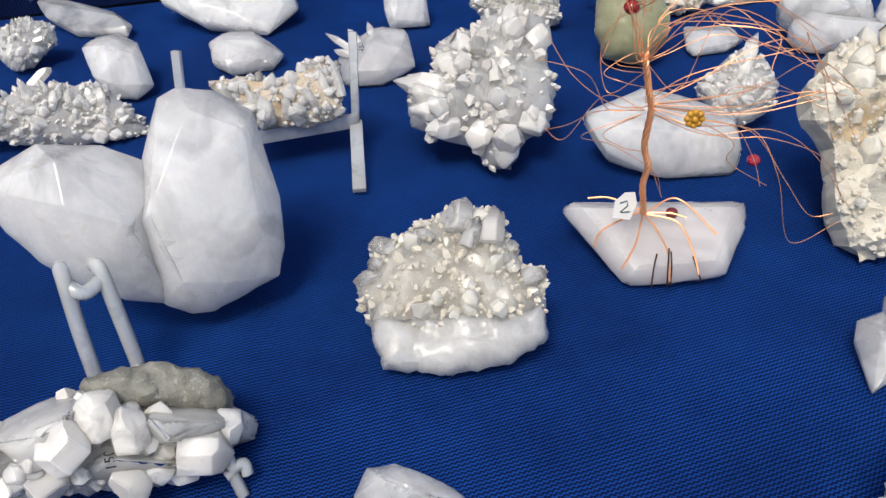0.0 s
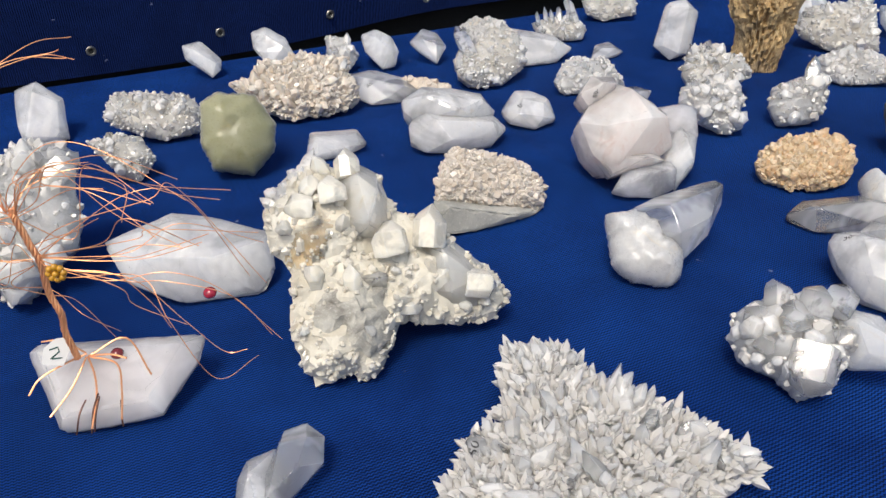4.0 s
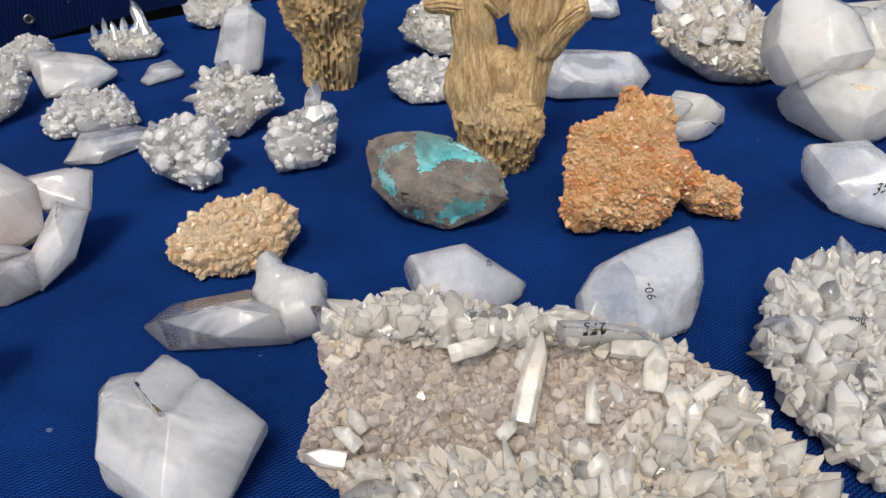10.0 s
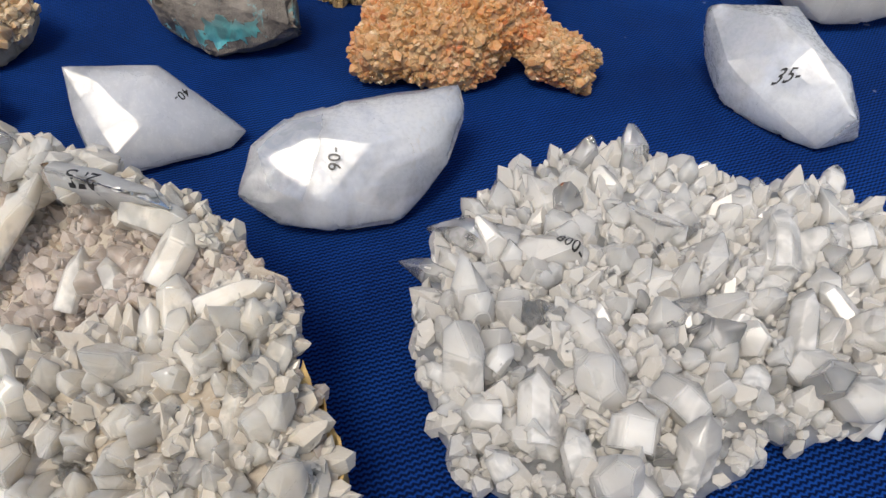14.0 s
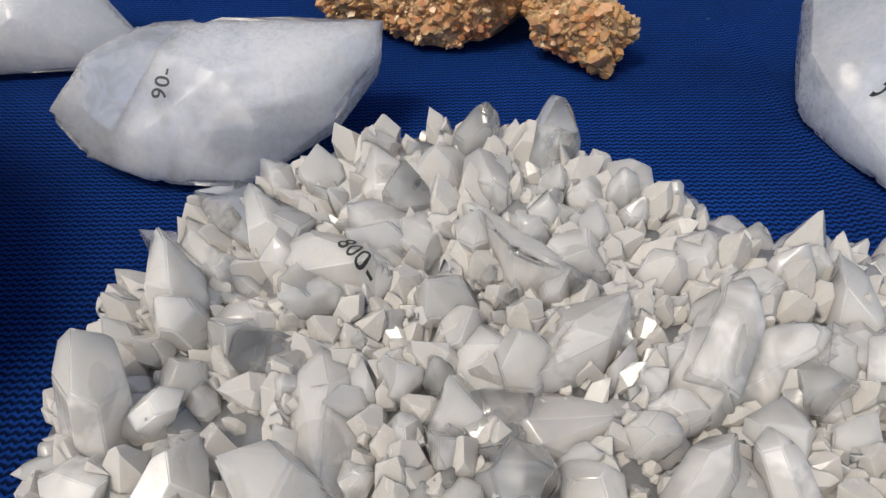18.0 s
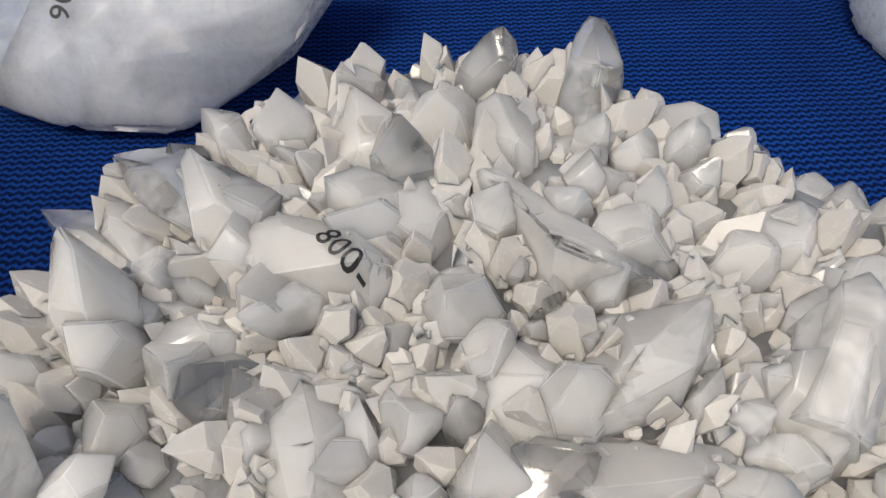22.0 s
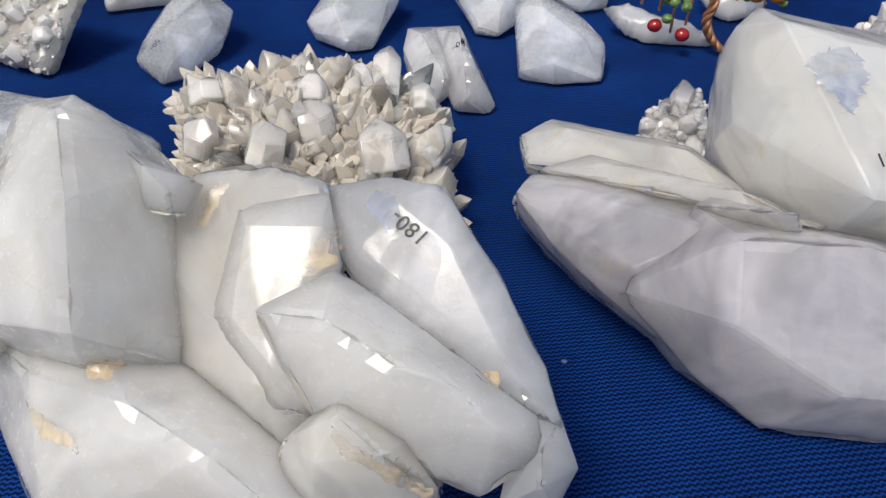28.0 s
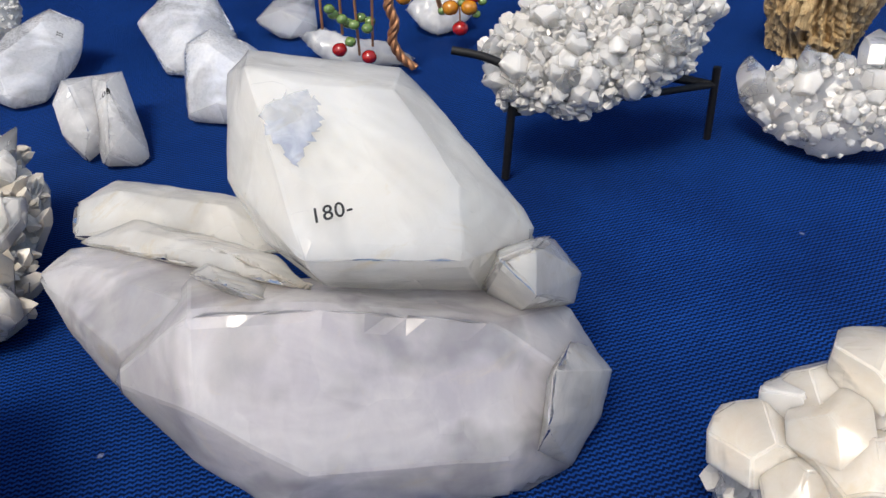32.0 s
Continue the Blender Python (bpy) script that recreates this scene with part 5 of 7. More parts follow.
specimen("quartz_crystal", "smoky clear quartz crystal with a white knob at one end", "crystal", (0.749, 0.585), -18.2, 3, 20, [
    H([(-25, 18), (-8, 38), (45, 52), (80, 49), (86, 12), (0, 0)], [(-4, 11, 22), (42, 21, 26), (75, 18, 24), (41, 2, 18)], 18, 20, "clear"),
    L([(47, 71), (57, 82), (72, 69), (98, 61), (104, 39), (101, 21), (81, 11), (65, 17), (48, 44)], 22, 18, "snow", 5, (0, 10, 4, "druse"), 0),
    M("35-", (-13, 17), 4.1, 0)])
specimen("druse_cluster", "oval cluster of golden tan crystals", "crystal", (0.776, 0.667), -18.2, 3, 20, [
    L([(-40, 29), (-31, 52), (-11, 68), (25, 81), (51, 70), (59, 48), (51, 21), (19, 1), (-14, 2), (-35, 12)], 17, 22, "gold_matrix", 4, (150, 10, 6, "gold"), 0)])
specimen("quartz_cluster", "clear and milky quartz crystals crossing one another", "crystal", (0.616, 0.370), -30.5, 4, 34, [
    L([(-51, 33), (-50, 53), (-41, 63), (-16, 74), (15, 70), (31, 47), (20, 14), (0, -1), (-15, 12), (-41, 18)], 24, 24, "snow", 5, (30, 13, 11, "bright"), 0),
    H([(3, 64), (27, 76), (43, 76), (77, 49), (59, 40), (30, 33), (8, 48)], [(24, 59, 26), (50, 54, 16), (36, 40, 16)], 22, 16, "milky"),
    R((-23, 57, 18), (-28, 83, 20), 20, "clear"),
    R((-1, 58, 22), (1, 78, 28), 24, "clear"),
    R((11, 64, 22), (18, 83, 24), 26, "clear"),
    R((-11, 45, 24), (-17, 61, 34), 24, "clear"),
    R((4, 30, 20), (3, -1, 16), 36, "clear"),
    R((-30, 42, 20), (-45, 50, 26), 18, "clear"),
    M("90-", (13, 82), 4.8, 60)])
specimen("copper_mineral_rock", "grey-brown rock with patches of turquoise copper mineral", "mineral", (0.967, 0.683), -17.9, 4, 42, [
    H([(-72, 80), (-50, 83), (-26, 89), (4, 83), (37, 63), (55, 29), (34, 14), (0, 0), (-37, 12), (-65, 37), (-69, 60)], [(-30, 69, 20), (-11, 40, 30), (-45, 42, 26), (20, 27, 22), (0, 11, 14), (-36, 21, 24)], 20, 36, "copper_rock"),
    W([(-30, 88), (2, 84), (21, 71), (34, 60), (13, 57), (-5, 54), (-11, 40), (-19, 38), (-27, 60)], "turquoise", 6),
    W([(0, 18), (21, 21), (34, 25), (31, 15), (5, 4), (-8, 6)], "turquoise", 6),
    W([(-37, 12), (-21, 15), (-16, 6)], "turquoise", 4),
    W([(-57, 51), (-50, 43), (-38, 26), (-43, 23), (-57, 37)], "turquoise", 4)])
specimen("quartz_cluster", "grey-white quartz cluster behind the cactus wood", "crystal", (1.058, 1.106), -15.5, 3, 44, [
    L([(-48, 40), (-32, 74), (25, 87), (74, 81), (76, 2), (0, 0), (-40, 22)], 14, 20, "snowcream", 4, (40, 12, 8, "bright"), 0),
    R((-24, 53, 8), (-41, 61, 10), 12, "clear"),
    R((-8, 61, 8), (-12, 76, 10), 11, "clear")])
specimen("quartz_plate", "flat greyish cluster plate of short quartz crystals", "crystal", (0.994, 0.956), -14.1, 3, 30, [
    L([(-29, 50), (8, 67), (51, 60), (79, 46), (77, 9), (0, 0), (-24, 21)], 10, 14, "snow", 3, (36, 9, 7, "bright"), 0),
    M("25", (32, 26), 4.1, 0)])
specimen("orange_druse", "rust-orange and tan crystal crust with an arched underside", "crystal", (1.098, 0.650), -4.3, 4, 42, [
    L([(-30, 44), (-17, 88), (4, 95), (26, 101), (39, 125), (50, 114), (79, 108), (74, 67), (88, 42), (122, 20), (113, -4), (83, 3), (66, 19), (51, 1), (25, -10), (0, 0), (-28, -2), (-37, 16)], 26, 34, "orange_matrix", 6, (300, 7, 4.2, "orange"), 0)])
specimen("quartz_crystal", "flat-topped clear quartz crystal with a pointed foot", "crystal", (0.946, 0.551), 32.9, 3, 48, [
    H([(-5, 65), (42, 52), (53, 36), (75, 2), (61, -6), (0, 0), (-10, 8), (-10, 36)], [(8, 51, 6), (35, 45, 8), (20, 20, 14), (46, 17, 8), (2, 10, 10)], 20, 26, "clearmilk"),
    M("40-", (47, 31), 5.4, 205)])
specimen("milky_quartz_crystal", "milky white quartz crystal with a rounded tail and clear head", "crystal", (1.070, 0.506), 17.8, 3, 36, [
    H([(-45, 28), (-33, 53), (-11, 65), (9, 67), (41, 63), (81, 67), (80, 50), (63, 24), (31, -2), (0, 0), (-29, 11)], [(-29, 43, 8), (-7, 48, 14), (24, 35, 20), (62, 49, 10), (38, 17, 14), (-5, 14, 12), (-32, 21, 4)], 26, 30, "milkyblue"),
    M("90-", (4, 32), 6.5, 80),
    W([(-31, 48), (-13, 60), (5, 60), (-2, 39), (-15, 16), (-29, 27)], "window", 1)])
specimen("quartz_cluster", "massive tan and white quartz cluster with a crystal-lined hollow", "crystal", (0.969, 0.336), -9.0, 4, 26, [
    L([(-153, 86), (-148, 101), (-147, 110), (-137, 118), (-144, 152), (-133, 161), (-108, 167), (-91, 170), (-70, 169), (-48, 156), (-24, 152), (8, 146), (29, 140), (46, 134), (65, 119), (80, 112), (88, 92), (92, 77), (107, 53), (113, 38), (111, 17), (90, 6), (0, 0), (-9, 14), (-22, 27), (-45, 14), (-102, 28), (-106, 41), (-123, 52), (-139, 70)], 8, 60, "geode_matrix", 6, (240, 10, 6, "smoky"), 26),
    L([(-141, 81), (-106, 78), (-72, 75), (-39, 74), (1, 77), (29, 87), (58, 105), (80, 112), (88, 92), (92, 77), (107, 53), (113, 38), (111, 17), (90, 6), (0, 0), (-9, 14), (-22, 27), (-45, 14), (-102, 28), (-106, 41), (-123, 52)], 10, 30, "geode_matrix", 6, (260, 22, 8, "warm"), 0),
    L([(-144, 150), (-133, 161), (-108, 167), (-91, 170), (-70, 169), (-48, 156), (-24, 152), (8, 146), (29, 140), (46, 134), (65, 119), (58, 110), (29, 126), (-12, 135), (-54, 139), (-97, 143), (-129, 140)], 9, 30, "geode_matrix", 5, (126, 16, 8, "warm"), 0),
    L([(-144, 150), (-139, 159), (-127, 161), (-112, 153), (-107, 136), (-123, 128), (-138, 126), (-142, 135)], 7, 14, "tan_matrix", 5, (30, 7, 5, "beige"), 0),
    R((-43, 37, 6), (-50, 86, 13), 8.64, "warm"),
    R((-36, 52, 6), (-19, 33, 10), 7.2, "warm"),
    R((-35, 97, 7), (-19, 145, 13), 12.96, "warm"),
    R((-68, 132, 8), (-39, 137, 11), 10.08, "warm"),
    R((-117, 150, 7), (-81, 142, 10), 10.08, "warm"),
    R((57, 96, 7), (82, 110, 9), 10.8, "warm"),
    R((76, 47, 6), (78, 92, 11), 13.68, "warm"),
    R((64, 38, 6), (58, 55, 12), 11.52, "warm"),
    R((8, 55, 6), (21, 86, 13), 10.08, "warm"),
    R((0, 92, 2), (3, 114, 8), 9.36, "warm"),
    R((-132, 79, 5), (-153, 84, 7), 9.36, "warm"),
    R((-125, 60, 4), (-120, 48, 5), 5.76, "warm"),
    R((-92, 62, 6), (-105, 77, 11), 9.36, "warm"),
    R((47, 88, 6), (43, 107, 11), 14.4, "warm"),
    R((62, 73, 6), (50, 86, 12), 17.28, "warm"),
    R((36, 105, 6), (44, 132, 10), 14.4, "warm"),
    R((20, 129, 8), (47, 123, 9), 12.96, "warm"),
    R((29, 49, 6), (31, 71, 13), 11.52, "warm"),
    R((-17, 39, 6), (-18, 63, 13), 14.4, "warm"),
    R((-69, 38, 6), (-72, 54, 12), 12.96, "warm"),
    R((-112, 69, 5), (-128, 73, 8), 10.08, "warm"),
    R((19, 29, 6), (8, 40, 11), 17.28, "warm"),
    R((-62, 150, 8), (-92, 158, 11), 14.4, "warm"),
    R((-101, 155, 8), (-74, 150, 10), 12.96, "warm"),
    R((-52, 59, 5), (-59, 68, 13), 12.96, "warm"),
    R((-79, 65, 5), (-72, 79, 11), 11.52, "warm"),
    R((-98, 40, 3), (-90, 48, 8), 8.64, "warm"),
    R((-77, 25, 3), (-82, 33, 8), 8.64, "warm"),
    R((-64, 22, 3), (-66, 31, 8), 7.92, "warm"),
    R((-90, 29, 3), (-92, 38, 8), 7.92, "warm"),
    R((84, 75, 5), (89, 90, 8), 10.08, "warm"),
    R((46, 58, 5), (39, 69, 12), 10.08, "warm"),
    R((103, 33, 3), (98, 46, 8), 11.52, "warm"),
    R((30, 20, 6), (22, 31, 11), 24.48, "warm"),
    R((9, 22, 6), (12, 34, 10), 18.72, "warm"),
    R((50, 20, 6), (55, 31, 10), 15.84, "warm"),
    R((85, 27, 4), (89, 32, 8), 8.64, "warm"),
    R((-8, 69, 5), (-14, 82, 12), 12.96, "warm"),
    R((-38, 67, 5), (-36, 77, 11), 10.08, "warm"),
    R((-32, 123, 2), (-28, 132, 10), 10.08, "warm"),
    R((16, 100, 1), (10, 112, 7), 8.64, "warm"),
    R((-48, 86, 2), (-40, 92, 8), 8.64, "warm"),
    R((-124, 86, 5), (-136, 98, 9), 8.64, "warm"),
    R((-120, 95, 4), (-128, 105, 8), 7.92, "warm"),
    L([(92, 82), (100, 72), (112, 54), (118, 38), (116, 13), (96, 1), (98, 24), (96, 50)], -6, 22, "ochre_rim", 5, (0, 7, 4, "gold"), 0),
    H([(-14, 141, 20), (7, 139, 21), (33, 133, 19), (37, 128, 14), (18, 129, 13), (-14, 131, 14)], [(-13, 135, 26), (26, 128, 26), (4, 133, 26)], 6, 10, "ivory"),
    M("275", (5, 133), 6.1, 176)])
specimen("quartz_cluster", "large plate of clear pale quartz points", "crystal", (1.173, 0.344), -3.9, 4, 11, [
    L([(-69, 78), (-64, 92), (-63, 120), (-50, 145), (-32, 166), (0, 184), (32, 181), (56, 174), (88, 161), (107, 166), (141, 148), (164, 127), (161, 96), (122, 52), (110, 54), (77, 38), (64, 42), (54, 26), (21, 9), (0, 0), (-26, 7), (-50, 22), (-60, 48)], 0, 34, "snow", 3, (300, 20, 9, "druse"), 0),
    R((-19, 35, 6), (-19, 63, 11), 16.2, "druse"),
    R((30, 48, 6), (40, 58, 10), 25.2, "druse"),
    R((82, 116, 7), (86, 144, 11), 13.5, "druse"),
    R((82, 76, 6), (90, 105, 11), 13.5, "druse"),
    R((123, 90, 5), (151, 112, 8), 22.5, "druse"),
    R((14, 33, 6), (17, 49, 11), 19.8, "druse"),
    R((60, 59, 6), (65, 68, 9), 10.8, "druse"),
    R((-36, 62, 6), (-29, 71, 10), 9, "druse"),
    R((119, 129, 5), (117, 141, 9), 10.8, "druse"),
    R((75, 70, 6), (77, 82, 10), 8.1, "druse"),
    R((-36, 43, 6), (-50, 42, 9), 13.5, "druse"),
    R((102, 93, 6), (94, 106, 10), 11.7, "druse"),
    R((125, 112, 5), (130, 130, 8), 10.8, "druse"),
    R((-31, 21, 5), (-36, 28, 9), 11.7, "druse"),
    R((-4, 23, 6), (-9, 38, 10), 13.5, "druse"),
    R((132, 81, 4), (150, 86, 6), 13.5, "druse"),
    R((9, 13, 5), (20, 24, 8), 18, "druse"),
    R((-53, 56, 4), (-64, 62, 5), 7.2, "druse"),
    R((-47, 105, -4), (-80, 113, 2), 12, "clear"),
    R((-33, 123, 2), (-69, 128, 6), 18, "clear"),
    R((26, 170, -5), (26, 191, 19), 14, "clear"),
    R((-11, 140, -8), (-25, 161, 9), 20, "druse"),
    R((-4, 147, -8), (-14, 170, 2), 14, "druse"),
    R((13, 171, -10), (9, 190, 2), 14, "druse"),
    R((49, 174, -6), (44, 181, 4), 20, "druse"),
    R((-32, 152, -6), (-35, 154, 1), 5, "druse"),
    R((-47, 148, -6), (-49, 149, 0), 5, "druse"),
    R((-46, 55, -2), (-56, 50, 2), 8, "druse"),
    R((-48, 89, -6), (-45, 96, 4), 14, "druse"),
    R((-63, 87, -8), (-60, 95, -1), 6, "druse"),
    R((14, 116, -4), (16, 124, 8), 16, "druse"),
    R((34, 101, -2), (29, 115, 8), 18, "druse"),
    R((62, 133, -4), (65, 135, 5), 14, "druse"),
    R((81, 117, -2), (76, 129, 9), 16, "druse"),
    R((76, 106, 0), (84, 106, 8), 12, "druse"),
    R((19, 77, -2), (24, 84, 6), 12, "druse"),
    R((74, 97, 0), (77, 101, 8), 11, "druse"),
    R((-19, 80, -4), (-24, 77, 4), 10, "druse"),
    R((99, 103, 0), (97, 114, 10), 14, "druse"),
    R((111, 134, 0), (111, 137, 10), 16, "druse"),
    R((101, 158, 0), (94, 159, 6), 12, "druse"),
    R((88, 143, 0), (88, 149, 8), 18, "druse"),
    R((71, 150, -2), (66, 153, 6), 20, "druse"),
    R((43, 140, -2), (45, 148, 8), 18, "druse"),
    R((20, 171, -8), (20, 171, 2), 9, "druse"),
    R((61, 179, -8), (62, 178, 0), 8, "druse"),
    R((14, 66, 0), (18, 67, 8), 10, "druse"),
    R((-6, 59, 0), (-6, 61, 8), 12, "druse"),
    R((91, 93, 2), (93, 96, 9), 18, "druse"),
    R((65, 82, 2), (59, 80, 9), 16, "druse"),
    R((0, 133, -4), (7, 135, 7), 18, "druse"),
    R((9, 149, -6), (11, 150, 6), 18, "druse"),
    H([(-35, 115, 6), (-25, 123, 9), (-8, 123, 11), (4, 119, 8), (0, 109, 3), (-19, 107, 2)], [(-19, 118, 14), (-1, 116, 15), (-21, 108, 11)], 8, 12, "druse"),
    H([(4, 151, 4), (16, 146, 8), (35, 139, 8), (56, 132, 4), (31, 126, 0)], [(17, 143, 10), (30, 130, 15), (44, 130, 11)], 8, 12, "druse"),
    H([(45, 124, 5), (60, 132, 8), (62, 122, 5), (59, 110, 1), (44, 98, 0), (36, 99, 0)], [(49, 113, 14), (59, 115, 11), (46, 102, 9)], 8, 12, "druse"),
    H([(2, 56, 0), (-12, 80, 1), (-12, 89, 3), (-7, 94, 5), (4, 91, 3), (11, 79, 1), (18, 62, 0)], [(-4, 80, 9), (2, 83, 10), (12, 60, 11)], 8, 12, "druse"),
    H([(36, 86, 2), (34, 98, 1), (42, 97, 4), (60, 105, 3), (71, 107, 1), (73, 100, 1), (63, 88, 1), (46, 82, 2)], [(47, 90, 10), (66, 99, 8), (52, 86, 9)], 8, 12, "druse"),
    H([(76, 132, 5), (86, 149, 7), (92, 143, 7), (87, 115, 4), (76, 113, 2)], [(83, 128, 14), (80, 116, 11)], 8, 12, "druse"),
    H([(99, 116, 2), (99, 127, 4), (105, 139, 8), (114, 138, 6), (112, 115, 2)], [(104, 123, 13)], 8, 12, "druse"),
    H([(-29, 44, 0), (-32, 61, 3), (-25, 65, 4), (-18, 62, 2), (-11, 52, 0)], [(-23, 58, 9), (-15, 49, 10)], 8, 12, "druse"),
    R((12, 177, -16), (12, 187, -7), 13, "druse"),
    R((23, 160, -10), (26, 170, -1), 17, "druse"),
    R((19, 179, -16), (20, 189, -7), 11, "druse"),
    R((31, 162, -10), (28, 172, -1), 16, "druse"),
    R((32, 179, -16), (30, 189, -7), 13, "druse"),
    R((45, 163, -10), (38, 172, -1), 13, "druse"),
    R((41, 179, -16), (39, 189, -7), 15, "druse"),
    R((51, 163, -10), (50, 173, -1), 12, "druse"),
    R((53, 178, -16), (49, 188, -7), 11, "druse"),
    R((59, 161, -10), (58, 171, -1), 10, "druse"),
    R((63, 175, -16), (60, 185, -7), 16, "druse"),
    R((73, 159, -10), (69, 169, -1), 14, "druse"),
    R((70, 170, -16), (71, 180, -7), 12, "druse"),
    R((80, 155, -10), (80, 164, -1), 15, "druse"),
    R((78, 169, -16), (79, 178, -7), 15, "druse"),
    R((88, 154, -10), (89, 163, -1), 13, "druse"),
    R((86, 168, -16), (87, 178, -7), 12, "druse"),
    R((97, 153, -10), (95, 162, -1), 11, "druse"),
    R((100, 168, -16), (96, 177, -7), 15, "druse"),
    R((107, 153, -10), (104, 162, -1), 10, "druse"),
    R((103, 169, -16), (104, 179, -7), 15, "druse"),
    R((113, 154, -10), (111, 163, -1), 13, "druse"),
    R((112, 169, -16), (111, 178, -7), 14, "druse"),
    R((120, 154, -10), (118, 163, -1), 16, "druse"),
    R((120, 167, -16), (119, 177, -7), 12, "druse"),
    R((125, 152, -10), (126, 161, -1), 14, "druse"),
    R((140, 160, -16), (137, 169, -7), 11, "druse"),
    R((140, 145, -10), (139, 154, -1), 17, "druse"),
    R((143, 150, -16), (141, 158, -7), 13, "druse"),
    R((147, 136, -10), (149, 145, -1), 17, "druse"),
    R((121, 173, -14), (127, 188, -7), 12, "druse"),
    W([(-69, 131), (-62, 137), (-44, 128), (-37, 124), (-38, 117), (-52, 124), (-63, 126)], "window", 0),
    W([(18, 193), (17, 207), (23, 204), (25, 187), (23, 178), (20, 178)], "window", 0),
    M("800-", (-6, 116), 4.8, -28)])
specimen("milky_quartz_crystal", "pale quartz crystal with a bright slanted top facet", "crystal", (1.333, 0.575), 40.3, 3, 24, [
    H([(-5, 72), (21, 110), (48, 89), (53, 63), (54, 36), (48, 2), (30, -8), (19, -1), (0, 0), (-4, 19), (-7, 57)], [(22, 72, 24), (45, 73, 22), (15, 46, 30), (21, 20, 30), (10, -1, 22), (4, 45, 18)], 22, 26, "milkyblue"),
    M("35-", (3, 42), 5.8, -55)])
specimen("quartz_crystal", "clear-topped quartz crystal with frosted underside", "crystal", (1.453, 0.609), 4.0, 3, 24, [
    H([(-51, 22), (-24, 55), (2, 58), (74, 61), (77, 52), (57, 23), (33, -4), (0, 0), (-32, 6)], [(-19, 25, 24), (5, 37, 26), (65, 45, 20), (51, 24, 20), (-18, 12, 16), (28, 2, 14)], 20, 24, "clearmilk"),
    M("90", (4, 5), 6.1, 50)])
specimen("quartz_cluster", "small white quartz cluster with an ochre stain and pointed ends", "crystal", (1.255, 0.781), 31.4, 3, 38, [
    H([(-48, 42), (-31, 56), (-4, 60), (17, 50), (16, 26), (-25, 25), (-39, 30)], [(-27, 40, 18), (1, 33, 22)], 16, 18, "cream"),
    H([(-10, 46), (22, 57), (46, 38), (64, 15), (54, 1), (27, 4), (-3, 23)], [(23, 32, 24), (41, 12, 20)], 20, 22, "cream"),
    H([(-26, 23), (-13, 29), (24, 25), (36, 11), (26, -2), (0, 0), (-17, 9)], [(3, 7, 22), (20, 1, 16)], 18, 14, "milky"),
    M("25-", (-33, 32), 6.1, 180)])
specimen("quartz_crystal", "long milky quartz crystal with faceted sides and point", "crystal", (1.247, 0.906), 25.8, 3, 15, [
    H([(-93, 91), (-86, 113), (-58, 133), (22, 99), (71, 56), (51, 19), (0, 0), (-78, 48)], [(-78, 58, 22), (-48, 71, 26), (28, 45, 24), (-3, 9, 20), (-68, 38, 18)], 20, 26, "milkyblue"),
    M("60", (-34, 79), 4.8, 10)])
